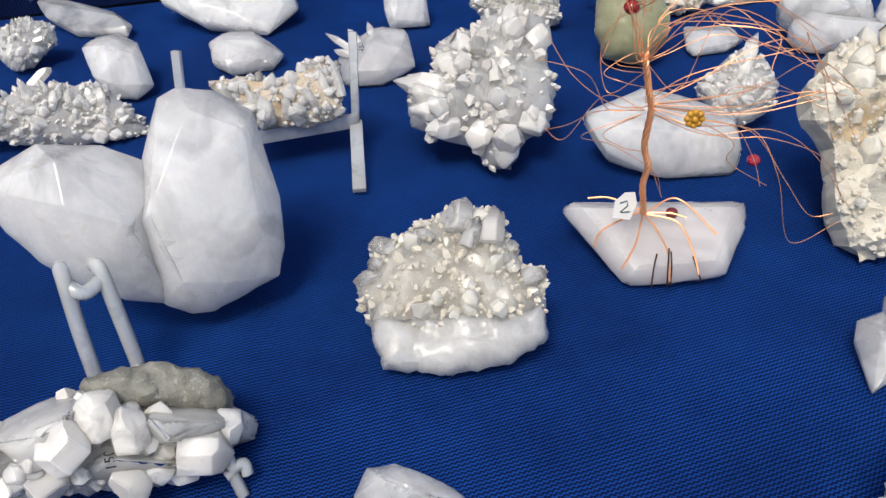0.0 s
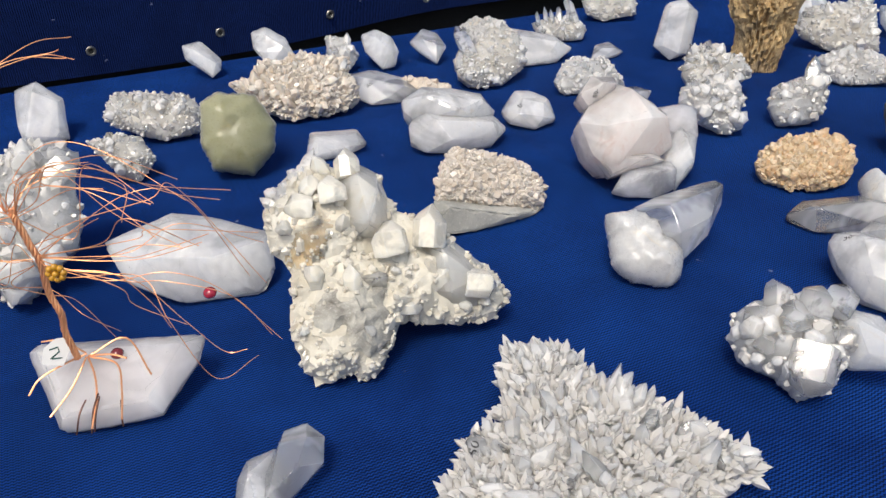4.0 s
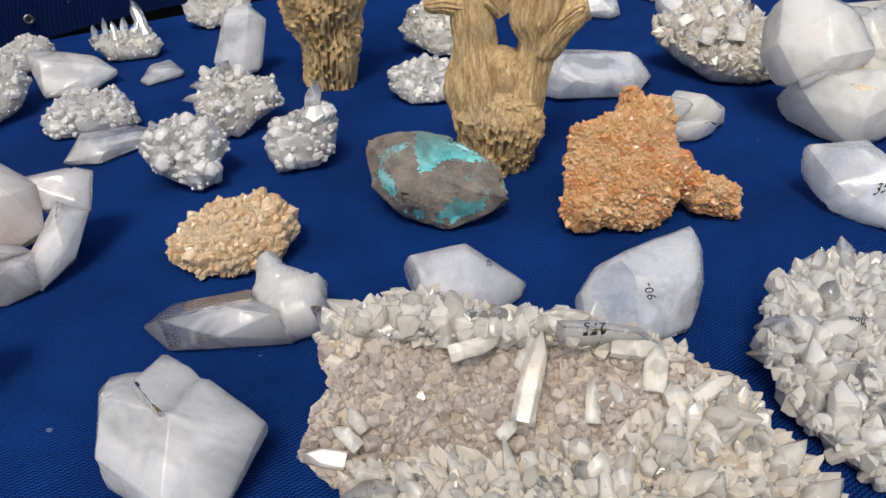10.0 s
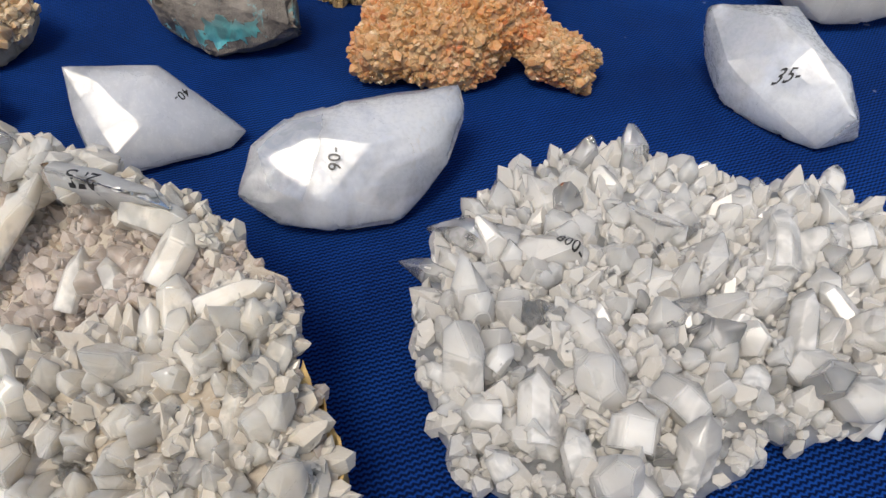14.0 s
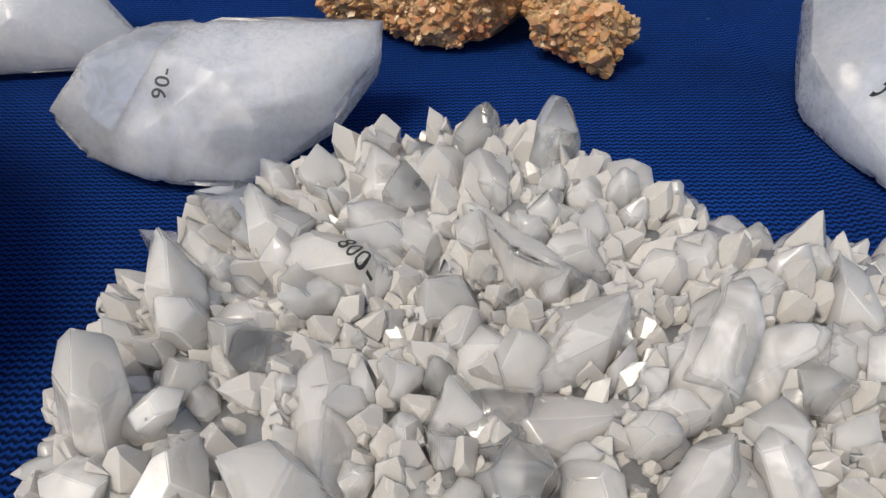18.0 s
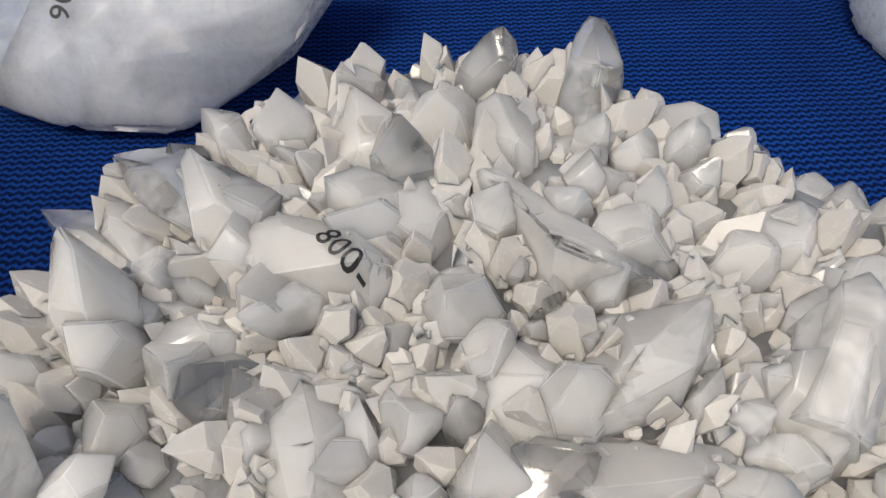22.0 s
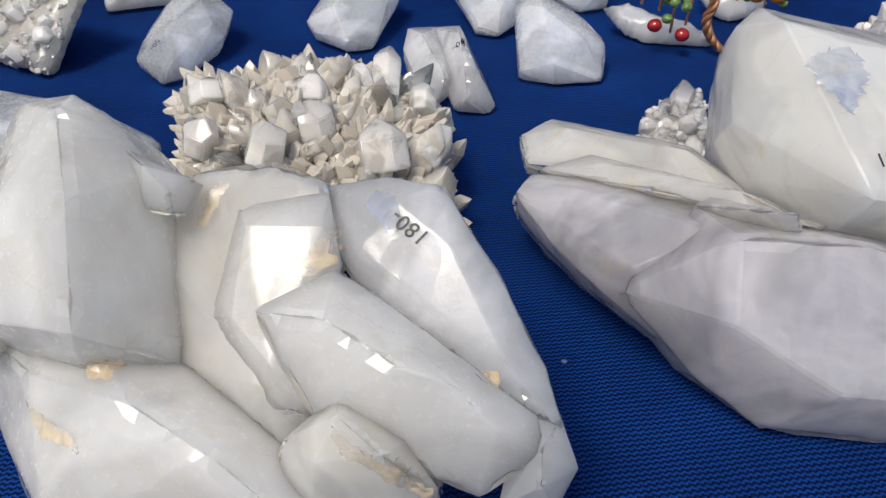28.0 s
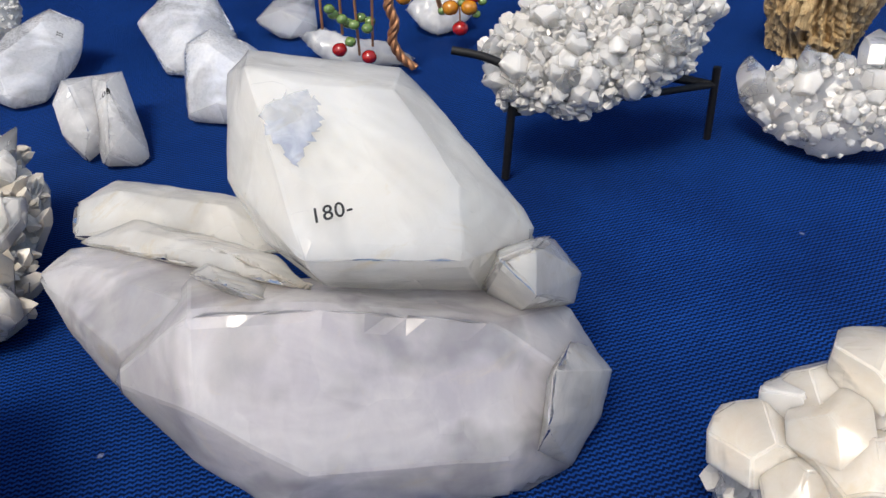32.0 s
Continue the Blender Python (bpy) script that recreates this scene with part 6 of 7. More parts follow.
specimen("milky_quartz_group", "massive milky quartz group of stout crystals with rusty seams", "crystal", (1.417, 0.725), 1.2, 5, 52, [
    H([(-72, 73), (-30, 84), (5, 72), (29, 61), (51, 49), (61, 41), (74, 25), (63, 15), (0, 0), (-28, -1), (-44, 16), (-64, 48)], [(-36, 67, 22), (3, 64, 28), (31, 52, 28), (59, 32, 20), (0, 30, 30), (-24, 21, 22)], 30, 60, "warmmilk"),
    H([(-85, 111), (-68, 156), (-48, 161), (-28, 151), (-13, 137), (5, 72), (-27, 57), (-72, 71)], [(-48, 122, 30), (-21, 123, 36), (-12, 83, 38), (-52, 83, 28), (-41, 152, 18)], 34, 44, "warmmilk"),
    H([(-18, 114, -8), (-7, 140, -16), (16, 146, -18), (43, 142, -16), (50, 118, -8), (54, 62, 4), (45, 49, 2), (0, 72, -4)], [(-2, 104, -4), (28, 119, -8), (33, 71, 6)], 4, 40, "cream"),
    H([(-25, 144, 4), (0, 136, 0), (-2, 122, 4), (-13, 123, 6)], [(-12, 138, 12), (-2, 130, 10)], 8, 14, "ivory"),
    H([(17, 128, -4), (46, 138, -10), (56, 113, 0), (34, 93, 4), (55, 64, 8), (37, 60, 2), (13, 90, 0)], [(23, 122, 3), (48, 125, 0), (41, 78, 12), (24, 92, 8)], 6, 20, "warmmilk"),
    H([(32, 95, 12), (56, 112, 6), (103, 88, 10), (126, 74, 8), (130, 62, 6), (111, 46, 6), (84, 61, 12), (68, 73, 14), (57, 63, 14)], [(59, 97, 24), (100, 83, 24), (84, 86, 26), (115, 71, 20)], 12, 30, "warmmilk"),
    H([(47, 55, 12), (65, 73, 16), (87, 62, 14), (100, 45, 6), (93, 29, 0), (56, 23, 2), (43, 41, 6)], [(68, 69, 26), (83, 59, 24), (63, 54, 24)], 12, 30, "cream"),
    H([(43, 140, -14), (66, 145, -12), (85, 144, -12), (107, 117, -8), (127, 88, -2), (135, 69, 2), (124, 72, 4), (97, 86, 2), (63, 104, -6), (49, 118, -10)], [(71, 137, -4), (92, 123, 0), (115, 89, 6), (62, 119, -2)], 8, 46, "milky"),
    H([(121, 73, 4), (134, 73, 0), (141, 58, -2), (136, 43, -6), (117, 42, 0)], [(129, 66, 10), (130, 53, 8)], 8, 30, "ivory"),
    H([(-72, 72), (-60, 77), (-57, 68), (-66, 61), (-71, 64)], [(-49, 71, 30)], 26, 6, "milky"),
    W([(63, 140), (71, 138), (76, 128), (71, 125), (60, 134)], "window", 1),
    W([(47, 119), (52, 126), (55, 113), (42, 105)], "ochre", 2),
    W([(66, 66), (86, 55), (100, 45), (95, 43), (82, 52), (70, 58)], "ochre", 2),
    W([(-36, 58), (-16, 51), (-11, 46), (-28, 48)], "ochre", 2),
    W([(1, 136), (7, 137), (3, 120), (-1, 120)], "ochre", 2),
    W([(106, 85), (113, 86), (113, 81)], "ochre", 1),
    W([(-19, 72), (-7, 75), (-8, 68), (-15, 68)], "ochre", 2),
    M("180-", (77, 128), 5.8, 150)])
specimen("quartz_cluster", "thick cluster of upright clear quartz crystals behind the milky group", "crystal", (1.436, 0.902), 26.8, 4, 18, [
    L([(-81, 90), (-79, 140), (-64, 156), (-48, 147), (-1, 155), (26, 144), (52, 136), (68, 133), (65, 99), (75, 91), (69, 62), (60, 35), (58, 9), (28, -4), (0, 0), (-46, 18), (-76, 49)], 20, 34, "snowcream", 6, (200, 22, 9.5, "warm"), 0),
    R((38, 107, 20), (49, 147, 24), 20, "druse"),
    R((29, 109, 20), (26, 134, 24), 16, "druse"),
    R((-3, 109, 20), (0, 126, 28), 18, "druse"),
    R((-61, 117, 18), (-61, 132, 24), 22, "druse"),
    R((58, 92, 18), (63, 114, 20), 16, "druse"),
    R((51, 54, 18), (71, 73, 22), 20, "druse"),
    R((49, 15, 14), (57, 1, 14), 20, "druse"),
    R((26, 47, 26), (25, 65, 44), 26, "druse"),
    R((-6, 77, 26), (-8, 85, 44), 24, "druse"),
    R((-36, 63, 26), (-29, 72, 44), 24, "druse"),
    R((-67, 82, 20), (-63, 84, 38), 20, "druse")])
specimen("quartz_crystal_group", "huge pale quartz slab carrying a creamy wedge crystal and thin plates", "crystal", (1.633, 0.838), 15.1, 5, 46, [
    H([(-93, 108, -42), (-82, 121, -55), (-53, 119, -50), (-2, 91, -10), (13, 68, 10), (-37, 35, -5), (-59, 57, -15), (-78, 82, -30)], [(-74, 108, -28), (-44, 100, -14), (-19, 79, 16), (-51, 67, 2)], 22, 50, "lavender"),
    H([(-56, 57), (-22, 92), (11, 82), (42, 81), (90, 69), (126, 56), (138, 28), (130, 11), (114, -7), (87, -20), (0, -3), (-29, 22), (-37, 36)], [(-18, 74, 34), (27, 69, 42), (85, 55, 38), (116, 29, 24), (85, 6, 30), (14, 14, 34), (-21, 40, 30)], 36, 70, "lavender"),
    H([(-83, 127, -62), (-84, 146, -75), (-65, 156, -80), (-41, 150, -75), (-2, 131, -50), (14, 100, -20), (-1, 99, -16), (-53, 126, -50)], [(-62, 147, -66), (-9, 126, -36), (-34, 129, -46)], 16, 34, "cream"),
    H([(-79, 123, -56), (-53, 130, -56), (-20, 115, -36), (12, 96, -6), (26, 76, 20), (-2, 87, 10), (-28, 104, -16)], [(-48, 120, -36), (-5, 98, 6)], 30, 20, "cream"),
    H([(-23, 93), (-15, 96), (11, 84), (27, 67), (9, 69), (-11, 82)], [(-2, 80, 48)], 44, 8, "cream"),
    H([(-3, 128), (3, 172), (13, 182), (73, 166), (89, 144), (114, 99), (118, 87), (91, 68), (55, 78), (32, 75), (8, 102)], [(12, 164, 24), (32, 152, 30), (48, 126, 38), (20, 107, 44), (78, 76, 44), (24, 84, 52), (66, 148, 26), (83, 105, 36)], 36, 60, "ivory"),
    H([(90, 68), (102, 86), (124, 87), (134, 69), (128, 57), (102, 56)], [(89, 75, 48), (104, 78, 46), (101, 60, 46)], 44, 30, "cream"),
    H([(115, 39), (127, 47), (138, 28), (130, 11), (114, -6), (95, -6), (104, 23)], [(103, 34, 44), (98, 15, 40)], 36, 20, "cream"),
    W([(16, 143), (26, 151), (36, 147), (37, 134), (26, 119), (19, 129)], "frost", 4),
    M("180-", (36, 100), 5.8, 8)])
specimen("quartz_cluster", "small upright quartz cluster half hidden behind the great slab", "crystal", (1.603, 1.069), -3.7, 3, 50, [
    L([(-24, 4), (-23, 18), (-12, 32), (11, 43), (22, 18), (22, -4), (-14, -6)], 12, 18, "druse", 4, (24, 10, 7, "bright"), 0),
    R((-1, 24, 10), (2, 50, 12), 14, "clear"),
    R((-9, 23, 10), (-9, 33, 12), 10, "clear"),
    R((-16, 11, 8), (-21, 17, 12), 8, "clear")])
specimen("quartz_chunk", "two-part white quartz crystal with a price mark", "crystal", (1.453, 1.098), 27.8, 3, 20, [
    H([(-24, 68), (-15, 92), (9, 90), (10, 48), (4, 24), (-11, 12), (-22, 37)], [(-10, 67, 14), (-4, 20, 14)], 12, 20, "milky"),
    H([(3, 90), (27, 89), (27, 62), (30, -1), (21, -7), (-1, 0), (-1, 26), (8, 37)], [(15, 55, 22), (20, 13, 16), (5, -3, 14)], 16, 20, "milky"),
    M("80-", (12, 47), 4.8, 180)])
specimen("quartz_point", "bluish white quartz crystal with a striped facet", "crystal", (1.342, 1.186), 33.1, 3, 22, [
    H([(-24, 43), (13, 89), (50, 108), (73, 82), (63, 54), (22, -1), (0, -1), (-21, 27)], [(-2, 38, 16), (40, 70, 18), (45, 35, 14), (-1, 3, 12)], 14, 20, "milkyblue"),
    M("35", (50, 57), 4.8, 70)])
specimen("quartz_point", "grey-white quartz crystal lying on its side", "crystal", (1.224, 1.093), 37.0, 3, 20, [
    H([(-13, 31), (-3, 55), (29, 101), (55, 116), (74, 72), (58, 42), (19, 2), (0, 0)], [(13, 40, 18), (47, 63, 20), (50, 42, 14), (5, 4, 12)], 16, 20, "milkyblue"),
    M("50-", (3, 31), 4.8, 215)])
specimen("quartz_chunk", "pale wedge-shaped quartz chunk leaning on another", "crystal", (1.517, 1.158), 18.3, 3, 30, [
    H([(-21, 77), (1, 91), (29, 68), (49, 39), (39, 0), (0, 0), (-26, 12)], [(-2, 61, 16), (25, 29, 16), (-2, 9, 14)], 14, 22, "milkyblue")])
specimen("quartz_chunk", "blunt translucent quartz crystal in the back rows", "crystal", (1.455, 1.247), 21.2, 3, 28, [
    H([(-30, 64), (3, 98), (37, 93), (51, 35), (36, 24), (5, -1), (-13, 8)], [(0, 59, 16), (27, 49, 16), (8, 16, 14)], 14, 20, "milkyblue")])
specimen("quartz_chip", "small clear quartz crystals in the back rows", "crystal", (1.527, 1.328), 13.0, 3, 35, [
    H([(-29, 23), (-10, 43), (26, 41), (26, 7), (0, 0), (-10, 5)], [(-6, 22, 12), (14, 9, 12)], 10, 14, "clear")])
specimen("quartz_chunk", "blocky white quartz standing behind a price-marked crystal", "crystal", (1.098, 1.231), 40.5, 3, 45, [
    H([(-6, 3), (7, 44), (26, 82), (95, 70), (90, 35), (77, -4), (34, 3), (0, 0)], [(22, 38, 16), (79, 34, 16), (64, 2, 14), (7, 5, 10)], 12, 22, "milky")])
specimen("small_quartz_cluster", "small cream quartz cluster at the rear of the display", "crystal", (1.243, 1.311), 28.0, 3, 42, [
    L([(-8, 25), (-5, 57), (37, 62), (44, 33), (34, 9), (0, 0)], 12, 16, "cream", 4, (24, 9, 6, "bright"), 0)])
specimen("white_mineral_base", "white rock base of a beaded wire tree", "mineral", (1.590, 1.267), 8.5, 3, 35, [
    L([(-40, 32), (-18, 37), (1, 25), (34, 18), (57, 1), (47, -10), (-9, -2), (-28, 15)], 10, 14, "milky", 5, (0, 10, 4, "druse"), 0)])
specimen("white_mineral_base", "white rock base of a small tree with orange beads", "mineral", (1.662, 1.332), 1.4, 3, 35, [
    L([(-31, 27), (-12, 50), (19, 45), (32, 21), (15, 6), (0, 0), (-15, 8)], 10, 14, "milky", 4, (0, 10, 4, "druse"), 0)])
specimen("quartz_cluster", "bright white quartz cluster of fine points on black metal stand", "crystal", (1.755, 1.084), -5.7, 42, 48, [
    L([(-54, 41), (-38, 58), (-28, 67), (-19, 85), (77, 86), (88, 66), (76, 55), (72, 31), (48, 18), (26, 10), (3, 0), (-14, 6), (-37, 3), (-48, 23)], 22, 26, "snow", 5, (230, 12, 8, "bright"), 0)])
specimen("quartz_cluster", "white quartz cluster with clear upright points on a solid base", "crystal", (1.919, 1.104), -25.2, 4, 46, [
    L([(-58, 27), (-49, 49), (-26, 61), (6, 68), (24, 75), (44, 69), (55, 23), (32, 14), (0, 0), (-37, 11)], 18, 24, "milky", 5, (40, 12, 9, "bright"), 0),
    R((-48, 32, 12), (-58, 56, 14), 20, "clear"),
    R((-21, 45, 12), (-26, 68, 14), 16, "clear"),
    R((14, 62, 12), (11, 85, 14), 18, "clear"),
    R((-1, 52, 12), (-5, 65, 16), 16, "clear")])
specimen("quartz_cluster", "rounded cluster of stout clear quartz crystals", "crystal", (1.800, 0.835), -27.6, 5, 48, [
    L([(-10, 7), (-13, 22), (-11, 37), (9, 62), (26, 84), (44, 99), (61, 73), (61, 35), (34, 11), (2, 1)], 24, 40, "snow", 9, (44, 19, 15, "bright"), 0),
    R((0, 31, 24), (-4, 49, 34), 34, "warm"),
    R((12, 53, 24), (6, 62, 34), 26, "warm"),
    R((29, 34, 30), (29, 49, 46), 34, "warm"),
    R((27, 65, 26), (27, 79, 34), 34, "warm"),
    R((16, 23, 28), (14, 33, 46), 30, "warm"),
    R((20, 43, 30), (15, 51, 46), 28, "warm")])
specimen("quartz_cluster", "warm white quartz cluster with a big clear point and tan base", "crystal", (1.478, 0.464), -31.7, 5, 44, [
    L([(-80, -3), (-79, 9), (-70, 18), (-61, 30), (-49, 38), (-43, 53), (-36, 67), (-27, 69), (-17, 63), (-5, 62), (9, 61), (22, 56), (34, 42), (27, 21), (0, 0), (-41, -21), (-68, -21)], 24, 34, "snowcream", 6, (60, 16, 10, "bright"), 0),
    R((-14, 52, 16), (-9, 91, 30), 25, "clear"),
    R((-41, 21, 18), (-30, 47, 34), 18, "warm"),
    R((-33, 55, 16), (-33, 66, 24), 20, "warm"),
    R((-8, 46, 20), (-8, 67, 34), 17, "warm"),
    R((12, 50, 16), (10, 62, 22), 15, "warm"),
    R((-63, 13, 14), (-69, 24, 18), 7, "warm"),
    R((-68, 4, 14), (-74, 12, 18), 16, "warm"),
    R((-55, 24, 14), (-59, 31, 20), 12, "warm"),
    R((-46, 32, 14), (-48, 39, 20), 14, "warm"),
    R((-37, 45, 14), (-40, 54, 20), 13, "warm"),
    R((-18, 44, 22), (-24, 54, 34), 16, "warm"),
    R((2, 52, 18), (-2, 61, 28), 16, "warm"),
    R((23, 48, 14), (20, 57, 20), 16, "warm"),
    R((-23, 26, 24), (-24, 39, 40), 22, "warm"),
    R((10, 38, 20), (8, 48, 34), 20, "warm"),
    R((-47, 7, 18), (-52, 17, 32), 20, "warm"),
    R((-18, 62, 14), (-22, 80, 20), 18, "warm"),
    H([(-9, 47, 26), (-12, 64, 30), (-8, 67, 30), (-4, 60, 28), (-4, 49, 24)], [(-8, 61, 36), (-6, 52, 34)], 8, 12, "clearmilk"),
    M("60-", (-10, 57), 4.1, 60)])
specimen("quartz_cluster", "cream quartz cluster with milky crystals and tan base", "crystal", (1.644, 0.622), -29.8, 5, 44, [
    L([(-67, 19), (-62, 35), (-66, 66), (-61, 80), (-46, 99), (-31, 110), (4, 100), (21, 42), (15, 13), (0, 0), (-31, 10)], 26, 32, "snowcream", 6, (40, 15, 13, "bright"), 0),
    R((-48, 64, 22), (-55, 75, 30), 20, "druse"),
    R((-50, 46, 22), (-61, 60, 34), 24, "druse"),
    R((-29, 33, 26), (-36, 41, 44), 30, "druse"),
    R((-30, 70, 26), (-38, 90, 36), 30, "druse"),
    R((-51, 30, 18), (-61, 21, 26), 24, "druse")])

TREE_WIRES = [
    [(0.124, 0.438, 0.145), (0.120, 0.439, 0.162), (0.114, 0.442, 0.177), (0.122, 0.439, 0.182), (0.128, 0.438, 0.192)],
    [(0.125, 0.437, 0.146), (0.137, 0.429, 0.173), (0.160, 0.418, 0.186), (0.186, 0.410, 0.191)],
    [(0.125, 0.437, 0.145), (0.137, 0.439, 0.150), (0.167, 0.436, 0.163), (0.208, 0.428, 0.154)],
    [(0.125, 0.437, 0.147), (0.144, 0.433, 0.175), (0.184, 0.426, 0.173), (0.209, 0.423, 0.156)],
    [(0.126, 0.437, 0.147), (0.138, 0.426, 0.167), (0.164, 0.414, 0.176), (0.190, 0.404, 0.172), (0.217, 0.394, 0.150)],
    [(0.131, 0.435, 0.119), (0.174, 0.412, 0.128), (0.205, 0.399, 0.143), (0.229, 0.396, 0.142)],
    [(0.131, 0.435, 0.118), (0.167, 0.436, 0.112), (0.197, 0.433, 0.114), (0.232, 0.431, 0.124)],
    [(0.131, 0.435, 0.117), (0.144, 0.437, 0.127), (0.152, 0.439, 0.131), (0.174, 0.433, 0.144)],
    [(0.131, 0.435, 0.117), (0.155, 0.421, 0.116), (0.190, 0.417, 0.109), (0.217, 0.413, 0.077), (0.237, 0.411, 0.053), (0.252, 0.410, 0.054)],
    [(0.156, 0.421, 0.116), (0.180, 0.420, 0.111), (0.197, 0.420, 0.088), (0.205, 0.419, 0.069)],
    [(0.125, 0.437, 0.147), (0.115, 0.432, 0.147), (0.105, 0.429, 0.150), (0.107, 0.424, 0.149), (0.123, 0.432, 0.144)],
    [(0.125, 0.437, 0.139), (0.108, 0.450, 0.120), (0.101, 0.455, 0.141), (0.104, 0.455, 0.159), (0.113, 0.450, 0.172)],
    [(0.128, 0.435, 0.117), (0.107, 0.431, 0.121), (0.082, 0.435, 0.138), (0.065, 0.445, 0.161)],
    [(0.128, 0.435, 0.115), (0.104, 0.457, 0.104), (0.087, 0.468, 0.089), (0.075, 0.475, 0.082)],
    [(0.131, 0.434, 0.114), (0.169, 0.433, 0.099), (0.207, 0.432, 0.103), (0.239, 0.432, 0.086), (0.272, 0.427, 0.047)],
    [(0.121, 0.437, 0.149), (0.115, 0.436, 0.168), (0.106, 0.436, 0.190), (0.108, 0.437, 0.210), (0.124, 0.440, 0.227), (0.150, 0.444, 0.239), (0.175, 0.448, 0.237)],
    [(0.120, 0.437, 0.152), (0.114, 0.436, 0.171), (0.104, 0.436, 0.195), (0.111, 0.437, 0.216), (0.134, 0.442, 0.232), (0.163, 0.446, 0.240), (0.179, 0.449, 0.236)],
    [(0.121, 0.437, 0.149), (0.129, 0.430, 0.166), (0.136, 0.430, 0.173), (0.157, 0.431, 0.180), (0.187, 0.436, 0.183), (0.223, 0.439, 0.164)],
    [(0.122, 0.437, 0.147), (0.135, 0.445, 0.162), (0.168, 0.455, 0.167), (0.209, 0.464, 0.143), (0.239, 0.471, 0.132)],
    [(0.128, 0.437, 0.119), (0.152, 0.431, 0.134), (0.195, 0.434, 0.159), (0.226, 0.439, 0.150), (0.255, 0.443, 0.089)],
    [(0.128, 0.437, 0.117), (0.177, 0.454, 0.106), (0.212, 0.464, 0.120), (0.262, 0.475, 0.095)],
    [(0.127, 0.436, 0.112), (0.106, 0.443, 0.095), (0.122, 0.449, 0.081), (0.138, 0.451, 0.074), (0.155, 0.454, 0.039)],
]
TREE_TRUNK = [(0.137, 0.430, 0.041), (0.134, 0.432, 0.062), (0.135, 0.432, 0.078), (0.131, 0.434, 0.092), (0.132, 0.434, 0.114), (0.129, 0.435, 0.128), (0.125, 0.437, 0.144), (0.124, 0.438, 0.151)]
TREE_ROOTS = [
    [(0.139, 0.440, 0.037), (0.128, 0.437, 0.034), (0.110, 0.429, 0.028), (0.104, 0.419, 0.022)],
    [(0.140, 0.438, 0.036), (0.147, 0.424, 0.031), (0.151, 0.408, 0.025), (0.150, 0.391, 0.014)],
    [(0.141, 0.438, 0.036), (0.161, 0.429, 0.035), (0.167, 0.410, 0.027), (0.169, 0.393, 0.018)],
    [(0.139, 0.438, 0.036), (0.132, 0.419, 0.025), (0.121, 0.403, 0.016)],
    [(0.140, 0.439, 0.036), (0.156, 0.436, 0.038), (0.167, 0.432, 0.037)],
    [(0.141, 0.439, 0.036), (0.164, 0.448, 0.042), (0.185, 0.419, 0.032)],
    [(0.138, 0.441, 0.037), (0.119, 0.454, 0.039), (0.104, 0.457, 0.037)],
]
TREE_WRAPS = [
    [(0.152, 0.410, 0.027), (0.150, 0.400, 0.021), (0.149, 0.391, 0.010)],
    [(0.144, 0.408, 0.024), (0.141, 0.400, 0.019), (0.139, 0.392, 0.009)],
    [(0.153, 0.408, 0.026), (0.152, 0.398, 0.020), (0.151, 0.391, 0.011)],
    [(0.167, 0.405, 0.024), (0.169, 0.394, 0.018), (0.170, 0.390, 0.015)],
]
TREE_RED = (0.114, 0.446, 0.176)
TREE_FLOWER = (0.151, 0.410, 0.122)
TREE_ROSE = (0.220, 0.471, 0.059)
TREE_TAG = (0.124, 0.432, 0.044)
TREE_DARK = (0.159, 0.439, 0.036)
CACTUS_A = [[(0.913, 1.055, 0.000, 0.032), (0.914, 1.055, 0.041, 0.035), (0.915, 1.055, 0.078, 0.043), (0.915, 1.055, 0.107, 0.049), (0.915, 1.055, 0.128, 0.045), (0.915, 1.055, 0.142, 0.034), (0.915, 1.055, 0.149, 0.015), (0.915, 1.055, 0.151, 0.002)],
    [(0.897, 1.057, 0.083, 0.023), (0.894, 1.058, 0.108, 0.028), (0.889, 1.058, 0.130, 0.025), (0.888, 1.059, 0.164, 0.023), (0.889, 1.059, 0.197, 0.019)],
    [(0.928, 1.053, 0.081, 0.023), (0.936, 1.052, 0.104, 0.031), (0.945, 1.051, 0.126, 0.028), (0.954, 1.050, 0.160, 0.025), (0.960, 1.049, 0.193, 0.021)]]
